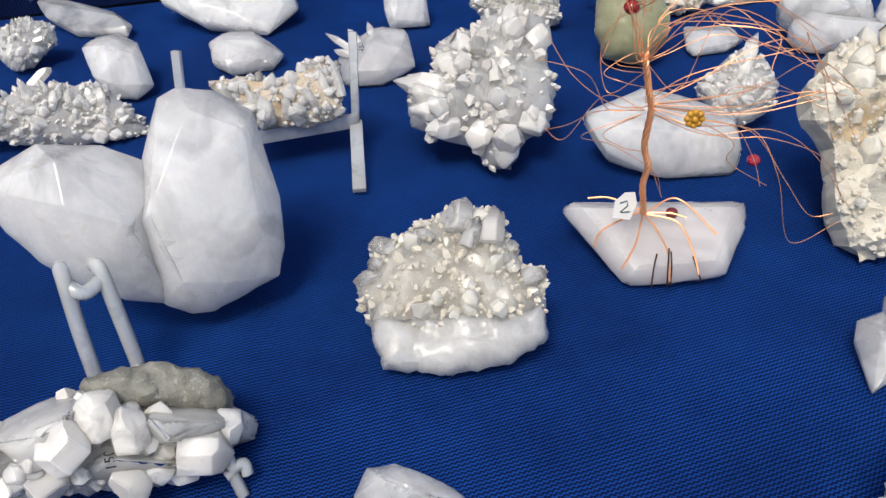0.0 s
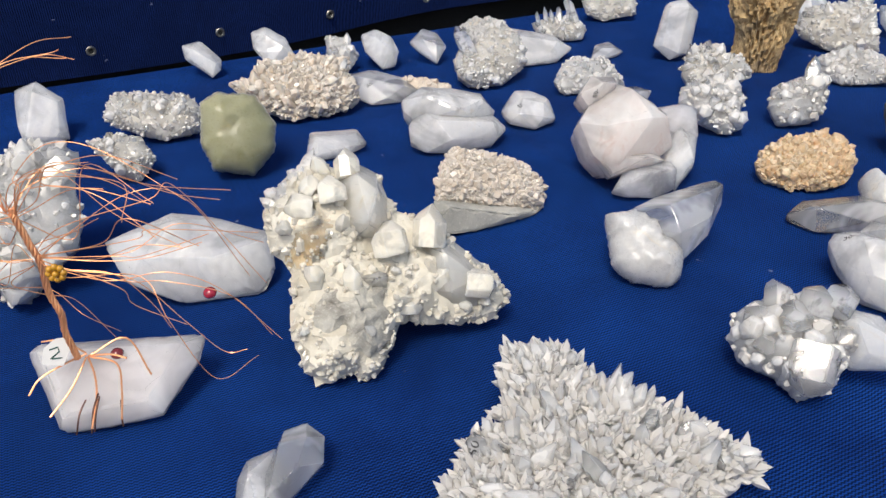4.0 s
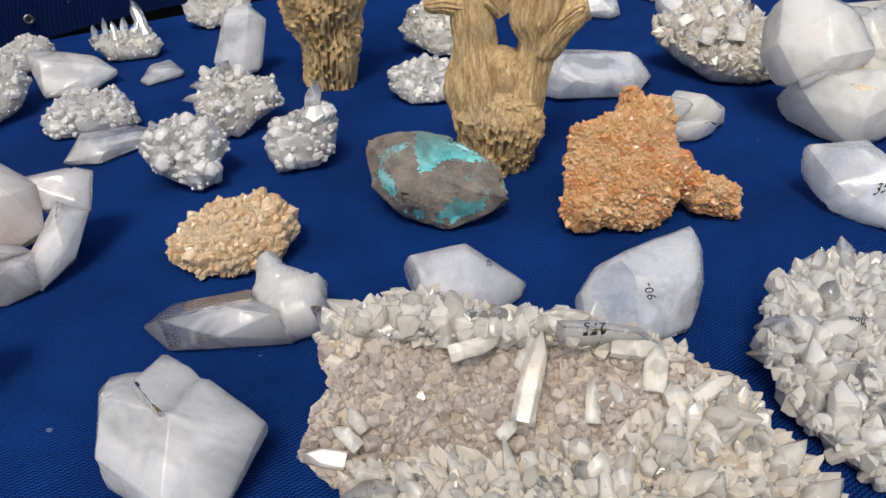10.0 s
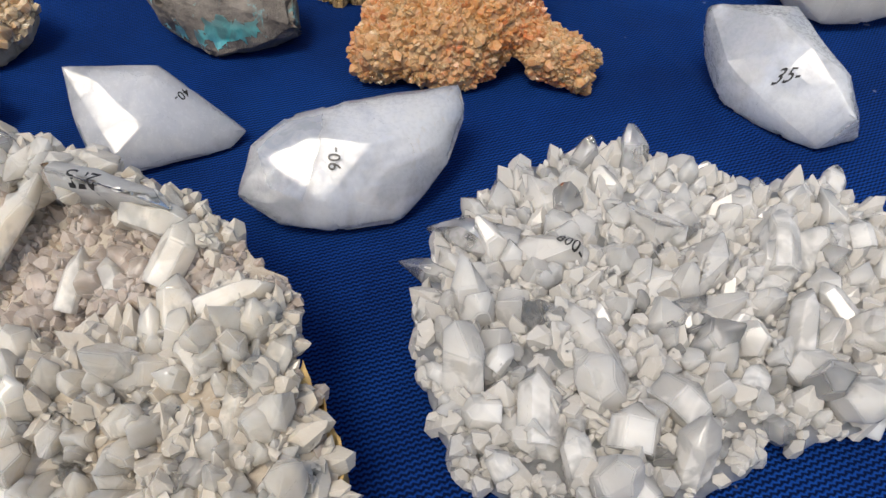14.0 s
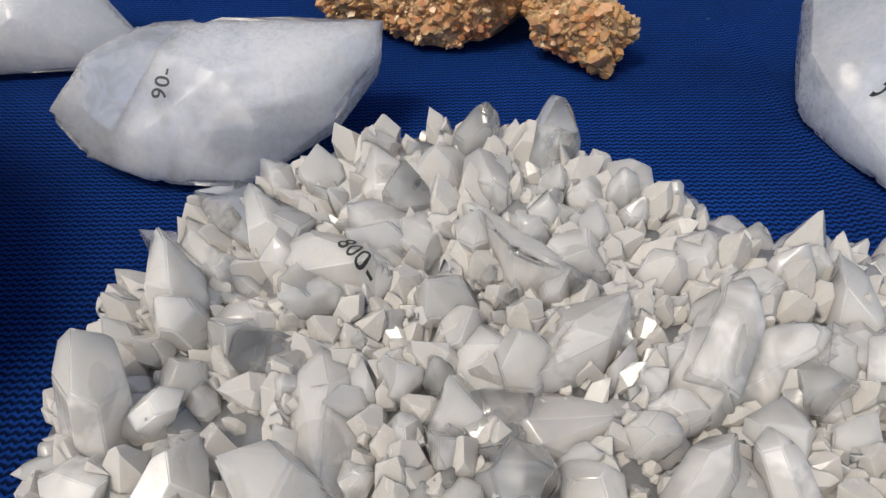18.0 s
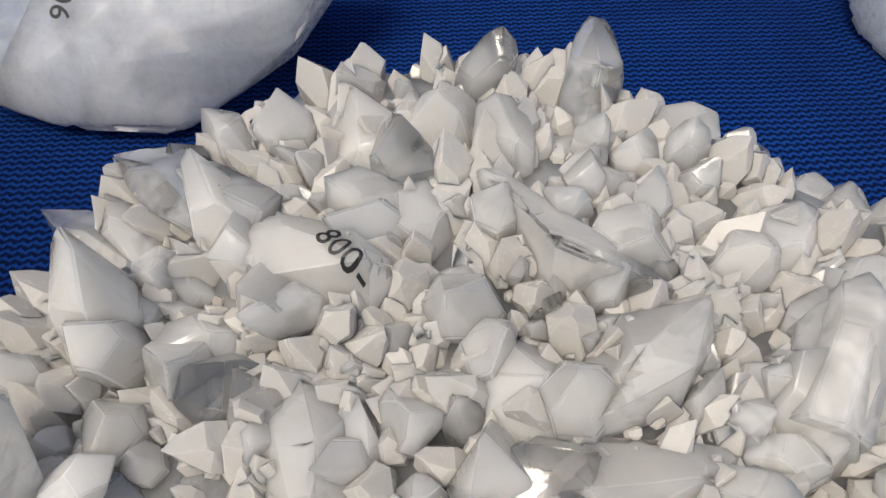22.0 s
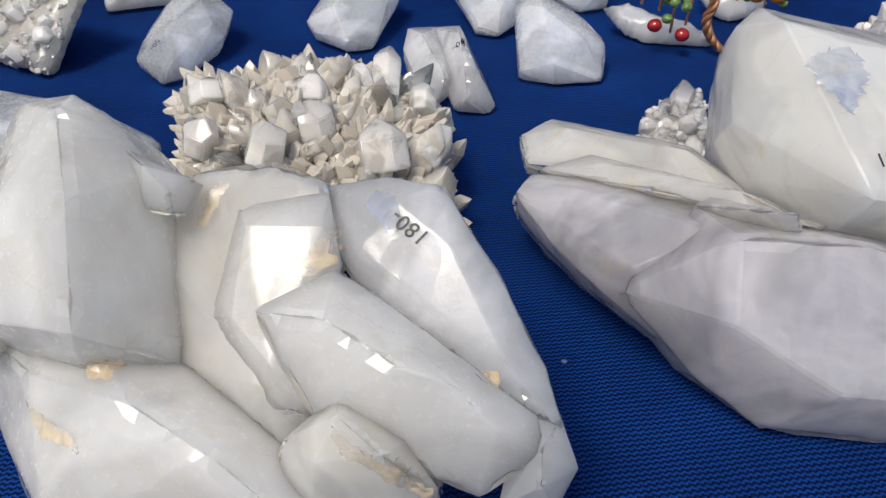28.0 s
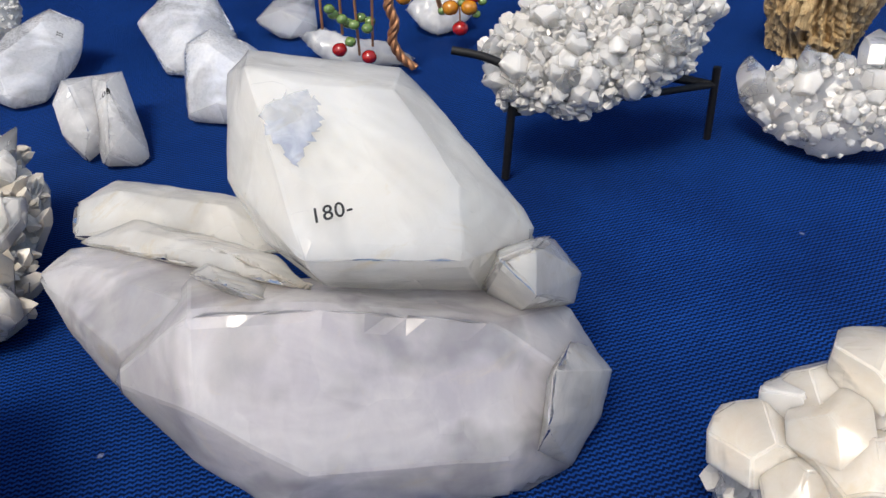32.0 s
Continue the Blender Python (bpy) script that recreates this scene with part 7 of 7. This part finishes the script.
CACTUS_B = [[(1.048, 0.800, -0.001, 0.035), (1.050, 0.799, 0.024, 0.037), (1.052, 0.799, 0.050, 0.042), (1.051, 0.799, 0.068, 0.037), (1.051, 0.799, 0.079, 0.022), (1.051, 0.799, 0.082, 0.002)],
    [(1.040, 0.803, 0.037, 0.029), (1.032, 0.806, 0.081, 0.030), (1.027, 0.808, 0.123, 0.023), (1.023, 0.810, 0.163, 0.016), (1.020, 0.811, 0.190, 0.011)],
    [(1.025, 0.809, 0.150, 0.011), (1.004, 0.817, 0.155, 0.011), (0.991, 0.822, 0.153, 0.010), (0.985, 0.824, 0.152, 0.007)],
    [(1.063, 0.794, 0.043, 0.024), (1.071, 0.791, 0.082, 0.020), (1.081, 0.787, 0.118, 0.019), (1.079, 0.788, 0.149, 0.024), (1.087, 0.785, 0.184, 0.027), (1.100, 0.780, 0.215, 0.023)],
    [(1.082, 0.787, 0.112, 0.016), (1.094, 0.782, 0.137, 0.020), (1.109, 0.776, 0.150, 0.020), (1.119, 0.773, 0.153, 0.014)],
    [(1.051, 0.799, 0.072, 0.022), (1.052, 0.798, 0.097, 0.019), (1.056, 0.797, 0.112, 0.009)],
    [(1.052, 0.798, 0.145, 0.009), (1.042, 0.802, 0.160, 0.014), (1.036, 0.805, 0.163, 0.011)],
    [(1.081, 0.787, 0.139, 0.007), (1.076, 0.789, 0.125, 0.007), (1.072, 0.791, 0.107, 0.004)]]
CACTUS_C = [[(1.976, 1.296, 0.000, 0.032), (1.975, 1.297, 0.022, 0.038), (1.976, 1.296, 0.041, 0.043), (1.977, 1.296, 0.059, 0.046)]]
BEAD_STEMS = [[(1.577, 1.247, 0.040), (1.578, 1.247, 0.065), (1.580, 1.248, 0.090)], [(1.592, 1.249, 0.035), (1.593, 1.249, 0.065), (1.595, 1.249, 0.090)], [(1.604, 1.250, 0.017), (1.604, 1.250, 0.052), (1.605, 1.250, 0.090)], [(1.615, 1.251, 0.024), (1.618, 1.251, 0.065), (1.621, 1.251, 0.090)]]
BEAD_TRUNK = [(1.647, 1.253, 0.005), (1.637, 1.252, 0.015), (1.631, 1.252, 0.029), (1.634, 1.252, 0.043), (1.630, 1.252, 0.056), (1.632, 1.252, 0.069), (1.628, 1.252, 0.090)]
BEADS_RED = [(1.590, 1.242, 0.025), (1.613, 1.242, 0.019)]
BEADS_GREEN = [(1.585, 1.244, 0.057), (1.586, 1.252, 0.050), (1.594, 1.244, 0.049), (1.597, 1.252, 0.043), (1.603, 1.245, 0.044), (1.607, 1.255, 0.046), (1.613, 1.245, 0.041), (1.614, 1.255, 0.043), (1.599, 1.243, 0.031)]
FRUIT_RED = [(1.694, 1.305, 0.046), (1.683, 1.305, 0.018)]
FRUIT_ORANGE = [(1.675, 1.305, 0.036), (1.691, 1.299, 0.038), (1.636, 1.306, 0.045)]
FRUIT_LEAF = [(1.668, 1.306, 0.033), (1.697, 1.300, 0.032), (1.685, 1.305, 0.040), (1.702, 1.305, 0.041)]
FRUIT_WIRES = [[(1.694, 1.305, 0.046), (1.685, 1.305, 0.063), (1.675, 1.306, 0.076)], [(1.683, 1.305, 0.018), (1.682, 1.305, 0.044), (1.675, 1.306, 0.076)], [(1.675, 1.305, 0.036), (1.675, 1.305, 0.058), (1.675, 1.306, 0.076)], [(1.691, 1.299, 0.038), (1.682, 1.305, 0.058), (1.675, 1.306, 0.076)], [(1.636, 1.306, 0.045), (1.639, 1.306, 0.061), (1.652, 1.306, 0.075)]]
STAND_FEET = [(1.720, 1.087, 0.000), (1.857, 1.139, 0.000)]
STAND_BARS = [[(1.720, 1.087, 0.000), (1.723, 1.087, 0.045), (1.724, 1.087, 0.064)], [(1.857, 1.139, 0.000), (1.855, 1.139, 0.051)], [(1.855, 1.140, 0.038), (1.830, 1.147, 0.040), (1.805, 1.155, 0.045)], [(1.722, 1.087, 0.074), (1.706, 1.087, 0.081), (1.688, 1.087, 0.085)]]
EASEL_ARMS = [[(-0.189, 0.298, 0.023), (-0.194, 0.307, 0.050), (-0.199, 0.318, 0.077), (-0.204, 0.326, 0.077)], [(-0.170, 0.310, 0.021), (-0.176, 0.318, 0.049), (-0.183, 0.327, 0.074), (-0.189, 0.333, 0.074)], [(-0.200, 0.318, 0.073), (-0.189, 0.315, 0.068), (-0.182, 0.327, 0.070)]]
FOOT_ARMS = [[(-0.106, 0.248, 0.024), (-0.102, 0.243, 0.013), (-0.105, 0.240, 0.011)], [(-0.102, 0.243, 0.013), (-0.097, 0.246, 0.014), (-0.095, 0.243, 0.009)], [(-0.102, 0.242, 0.011), (-0.099, 0.239, 0.004), (-0.097, 0.237, 0.000)]]


# Cactus wood -------------------------------------------------------------------
def cactus_limb(bm, points, holes, seed):
    """A hollow-looking limb: rows of staggered slots in weathered, fluted wood."""
    pts = bend([p[:3] for p in points], 26)
    rad = [v.x for v in bend([(p[3], 0, 0) for p in points], 26)]
    sides = 132
    along = 0.0
    rings = []
    side = None
    for i, p in enumerate(pts):
        d = (pts[min(i + 1, len(pts) - 1)] - pts[max(i - 1, 0)]).normalized()
        side = (d.orthogonal() if side is None else side - d * side.dot(d)).normalized()
        up = d.cross(side)
        if i:
            along += (p - pts[i - 1]).length
        ring = []
        for k in range(sides):
            a = 2 * math.pi * k / sides
            w = side * math.cos(a) + up * math.sin(a)
            q = p + w * rad[i]
            flow = Vector((math.cos(a + along * 5), math.sin(a + along * 5), 0)) * rad[i]   # the grain twists round the limb
            r = rad[i] * (1 + 0.3 * noise.noise(q * 22 + Vector((seed, 0, 0))) + 0.17 * noise.noise(Vector((flow.x * 90, flow.y * 90, along * 12 + seed))))
            r -= rad[i] * 0.16 * abs(noise.noise(Vector((flow.x * 260, flow.y * 260, along * 22 + seed)))) ** 0.7
            col = a / (2 * math.pi) * 34 + 0.9 * noise.noise(q * 26) + along * 9
            row = along / 0.021 + 0.5 * (int(col) % 2) + 0.9 * noise.noise(q * 40 + Vector((0, seed, 0)))
            wide = 0.22 + 0.12 * noise.cell(Vector((int(col), int(row), seed)))
            inside = max(0.0, 1 - max(abs(col % 1 - 0.5) / wide, abs(row % 1 - 0.5) / (wide + 0.12)))
            fade = max(0.0, min(1.0, (holes - along) / 0.02 + 1.2 * noise.noise(q * 30)))
            r -= min(1.0, inside * 4) * 0.008 * fade
            ring.append(bm.verts.new(p + w * max(r, 0.002)))
        rings.append(ring)
    for a, b in zip(rings, rings[1:]):
        for k in range(sides):
            bm.faces.new((a[k], a[(k + 1) % sides], b[(k + 1) % sides], b[k]))
    bm.faces.new(rings[0][::-1])
    bm.faces.new(rings[-1])


def cactus_wood(limbs, holes, label, seed):
    thing = stand_in("cactus_wood", label, "driftwood", limbs[0][0][0], limbs[0][0][1])
    for i, limb in enumerate(limbs):
        bm = bmesh.new()
        cactus_limb(bm, limb, holes if i == 0 else 0.0, seed + i * 7)
        for v in bm.verts:
            v.co.z = max(v.co.z, 0.0)
        ob = part("trunk" if i == 0 else "limb", bm, "wood", thing, smooth=40)
        ob.matrix_parent_inverse = thing.matrix_world.inverted()


cactus_wood(CACTUS_A, 0.115, "pale tan dried cactus wood with rows of slots, standing upright", 3)
cactus_wood(CACTUS_B, 0.06, "forked grey-tan dried cactus wood with knotted branches", 11)
cactus_wood(CACTUS_C, 0.2, "stump of dried cactus wood full of round holes", 23)


# Copper wire tree ---------------------------------------------------------------
def world_part(name, bm, material, thing, label="", smooth=50):
    ob = part(name, bm, material, thing, label, smooth)
    ob.matrix_parent_inverse = thing.matrix_world.inverted()
    return ob


def bead(bm, at, size, seed=0):
    m = Matrix.Translation(at) @ Matrix.Diagonal((size, size, size * 0.86, 1))
    made = bmesh.ops.create_uvsphere(bm, u_segments=14, v_segments=9, radius=1.0, matrix=m)
    for v in made["verts"]:
        v.co += (v.co - Vector(at)) * 0.06 * noise.noise(v.co * 300 + Vector((seed, 0, 0)))


def wire_tree():
    thing = stand_in("wire_tree", "tree of twisted copper wire with glass beads on a quartz slab", "wire tree", TREE_TRUNK[0][0], TREE_TRUNK[0][1])
    bm = bmesh.new()
    line = bend(TREE_TRUNK, 10)
    for k in range(5):
        path = []
        for i, p in enumerate(line):
            a = i * 0.42 + k * 2 * math.pi / 5
            r = 0.0014 * (1 + 0.15 * math.sin(i * 0.9 + k))
            path.append(p + Vector((r * math.cos(a), r * math.sin(a), 0)))
        tube(bm, path, 0.0009, 7)
    world_part("trunk", bm, "copper", thing, "twisted bundle of copper wire")
    rnd = random.Random(17)
    twins = [[Vector(q) + Vector((rnd.gauss(0, 0.007), rnd.gauss(0, 0.007), rnd.gauss(0, 0.008))) * (j > 0) for j, q in enumerate(w)] for w in TREE_WIRES]
    for w in list(TREE_WIRES) + twins:
        bm = bmesh.new()
        path = bend(w, 8)
        tube(bm, path, [0.00034 - 0.0001 * j / len(path) for j in range(len(path))], 6)
        world_part("branch", bm, "copper", thing)
    for w in TREE_ROOTS:
        bm = bmesh.new()
        tube(bm, bend(w, 6), 0.0007, 6)
        world_part("root", bm, "copper", thing)
    for w in TREE_WRAPS:
        bm = bmesh.new()
        tube(bm, bend(w, 5), 0.0006, 6)
        world_part("binding", bm, "dark_copper", thing, "dark binding wire")
    for name, at, material, size in (("red_bead", TREE_RED, "red_bead", 0.0048), ("rose_bead", TREE_ROSE, "rose_bead", 0.0048), ("dark_bead", TREE_DARK, "dark_bead", 0.0045)):
        bm = bmesh.new()
        bead(bm, at, size)
        world_part("bead", bm, material, thing, name.replace("_", " "))
    bm = bmesh.new()
    at = Vector(TREE_FLOWER)
    for k in range(9):
        a = k * 2 * math.pi / 8
        off = Vector((math.cos(a) * 0.0042, -0.001, math.sin(a) * 0.0042)) if k < 8 else Vector((0, -0.002, 0))
        bmesh.ops.create_uvsphere(bm, u_segments=8, v_segments=6, radius=0.0022, matrix=Matrix.Translation(at + off))
    world_part("flower", bm, "amber_flower", thing, "small amber-coloured flower")
    # a paper tag with a pen scribble
    m = Matrix.Translation(TREE_TAG) @ pose(0, 0, 0.003, 62, 12, 8)
    bm = bmesh.new()
    shape = [(-0.008, -0.009), (0.005, -0.0095), (0.0085, 0.002), (0.006, 0.0095), (-0.001, 0.0085), (-0.0075, 0.002)]
    lo, hi = [bm.verts.new(m @ Vector((x, y, 0))) for x, y in shape], [bm.verts.new(m @ Vector((x, y, 0.0006))) for x, y in shape]
    bm.faces.new(lo[::-1])
    bm.faces.new(hi)
    for i in range(6):
        bm.faces.new((lo[i], lo[(i + 1) % 6], hi[(i + 1) % 6], hi[i]))
    tag = world_part("tag", bm, "tag", thing, "white paper price tag", 30)
    for bar in ([(-0.004, 0.001), (0.001, 0.003), (0.002, 0.0), (-0.003, -0.005)], [(-0.002, -0.005), (0.004, -0.004)]):
        bm = bmesh.new()
        tube(bm, [m @ Vector((x, y, 0.0007)) for x, y in bar], 0.0005, 5)
        ob = world_part("scribble", bm, "green_ink", tag, "dark green pen stroke")
        ob.matrix_parent_inverse = Matrix.Identity(4)


MATS["rose_bead"] = plain("rose_bead", (0.42, 0.02, 0.05), 0.15, glass=0.2, coat=0.5)
MATS["dark_bead"] = plain("dark_red_bead", (0.16, 0.02, 0.025), 0.2, coat=0.5)
MATS["green_ink"] = plain("green_ink", (0.01, 0.06, 0.05), 0.5, wear=0.0)
wire_tree()


def bead_trees():
    thing = stand_in("bead_tree", "little copper wire tree hung with red and green glass beads", "wire tree", BEAD_TRUNK[0][0], BEAD_TRUNK[0][1])
    bm = bmesh.new()
    line = bend(BEAD_TRUNK, 8)
    for k in range(3):
        tube(bm, [p + Vector((0.002 * math.cos(i * 0.5 + k * 2.1), 0.002 * math.sin(i * 0.5 + k * 2.1), 0)) for i, p in enumerate(line)], 0.0024, 7)
    world_part("trunk", bm, "dull_copper", thing, "thick twisted copper trunk")
    for w in BEAD_STEMS:
        bm = bmesh.new()
        tube(bm, bend(w, 5), 0.0011, 6, 0.3)
        world_part("stem", bm, "dull_copper", thing)
    for k, p in enumerate(BEADS_RED):
        bm = bmesh.new()
        bead(bm, p, 0.0062, k)
        world_part("red_bead", bm, "red_bead", thing, "round red bead")
    for k, p in enumerate(BEADS_GREEN):
        bm = bmesh.new()
        bead(bm, p, 0.0046, k)
        world_part("green_bead", bm, "green_bead", thing, "pale green glass bead")
    thing = stand_in("bead_tree", "wire tree with hanging orange and red glass fruit beads", "wire tree", FRUIT_WIRES[0][-1][0], FRUIT_WIRES[0][-1][1])
    for w in FRUIT_WIRES:
        bm = bmesh.new()
        tube(bm, bend(w, 5), 0.0007, 6)
        world_part("wire", bm, "dull_copper", thing)
    for pts, material, name in ((FRUIT_RED, "red_bead", "red_bead"), (FRUIT_ORANGE, "orange_bead", "orange_bead"), (FRUIT_LEAF, "green_bead", "leaf_bead")):
        for k, p in enumerate(pts):
            bm = bmesh.new()
            bead(bm, p, 0.0072 if name != "leaf_bead" else 0.004, k)
            world_part(name, bm, material, thing)
    bm = bmesh.new()
    top = Vector(FRUIT_WIRES[0][-1])
    tube(bm, bend([(1.665, 1.34, 0.02), (1.66, 1.33, 0.05), (1.668, 1.315, 0.078), tuple(top)], 6), 0.0022, 7, 0.2)
    world_part("trunk", bm, "dull_copper", thing)


MATS["dull_copper"] = plain("dull_copper_wire", (0.5, 0.24, 0.12), 0.45, metal=0.7)
bead_trees()


# Stands ---------------------------------------------------------------------------
def iron_stand():
    thing = stand_in("display_stand", "black wrought-iron stand holding a quartz cluster", "stand", STAND_FEET[0][0], STAND_FEET[0][1])
    for w in STAND_BARS:
        bm = bmesh.new()
        tube(bm, bend(w, 4), 0.0026, 8)
        world_part("bar", bm, "black_iron", thing)
    back = Vector(((STAND_FEET[0][0] + STAND_FEET[1][0]) / 2 - 0.02, (STAND_FEET[0][1] + STAND_FEET[1][1]) / 2 + 0.075, 0))
    bm = bmesh.new()
    tube(bm, bend([back, back + Vector((0, -0.01, 0.05)), back + Vector((0.0, -0.02, 0.11))], 5), 0.0026, 8)
    world_part("bar", bm, "black_iron", thing)
    a, b = Vector(STAND_BARS[0][1]), Vector(STAND_BARS[1][1])
    for p, q in ((a, b - Vector((0, 0, 0.012))), (a, back + Vector((0, -0.01, 0.045))), (b - Vector((0, 0, 0.012)), back + Vector((0, -0.01, 0.045)))):
        bm = bmesh.new()
        tube(bm, [p, q], 0.0024, 8)
        world_part("bar", bm, "black_iron", thing)


def strip(bm, a, b, width, thick):
    """A flat acrylic strip between two points."""
    a, b = Vector(a), Vector(b)
    d = b - a
    m = Matrix.Translation((a + b) / 2) @ d.to_track_quat("Z", "Y").to_matrix().to_4x4()
    box(bm, (width, thick, d.length), m, 0.0006)


def acrylic_easel():
    thing = stand_in("acrylic_easel", "clear acrylic easel with a shelf bar under a quartz cluster", "stand", -0.13, 0.57)
    for foot, corner, top in (((-0.066, 0.522, 0.004), (-0.075, 0.6, 0.026), (-0.074, 0.618, 0.1)), ((-0.2, 0.472, 0.004), (-0.208, 0.55, 0.026), (-0.206, 0.568, 0.104))):
        bm = bmesh.new()
        strip(bm, foot, corner, 0.011, 0.005)
        world_part("foot", bm, "acrylic", thing, smooth=30)
        bm = bmesh.new()
        strip(bm, corner, top, 0.007, 0.005)
        world_part("upright", bm, "acrylic", thing, smooth=30)
    bm = bmesh.new()
    strip(bm, (-0.205, 0.548, 0.029), (-0.073, 0.598, 0.029), 0.006, 0.012)
    world_part("shelf_bar", bm, "acrylic", thing, smooth=30)
    thing = stand_in("acrylic_easel", "clear acrylic easel arms propping up the large milky quartz", "stand", EASEL_ARMS[0][0][0], EASEL_ARMS[0][0][1])
    for w in EASEL_ARMS:
        bm = bmesh.new()
        tube(bm, bend(w, 6), 0.0042, 8)
        world_part("arm", bm, "acrylic", thing)
    for w in EASEL_ARMS[:2]:
        bm = bmesh.new()
        p = Vector(w[0])
        tube(bm, [p, Vector((p.x + 0.004, p.y - 0.02, 0.0042))], 0.0042, 8)
        world_part("foot", bm, "acrylic", thing)
    thing = stand_in("acrylic_stand", "small forked clear acrylic foot under a quartz on matrix", "stand", FOOT_ARMS[0][0][0], FOOT_ARMS[0][0][1])
    for w in FOOT_ARMS:
        bm = bmesh.new()
        tube(bm, bend(w, 5), 0.0032, 8)
        world_part("arm", bm, "acrylic", thing)


iron_stand()
acrylic_easel()
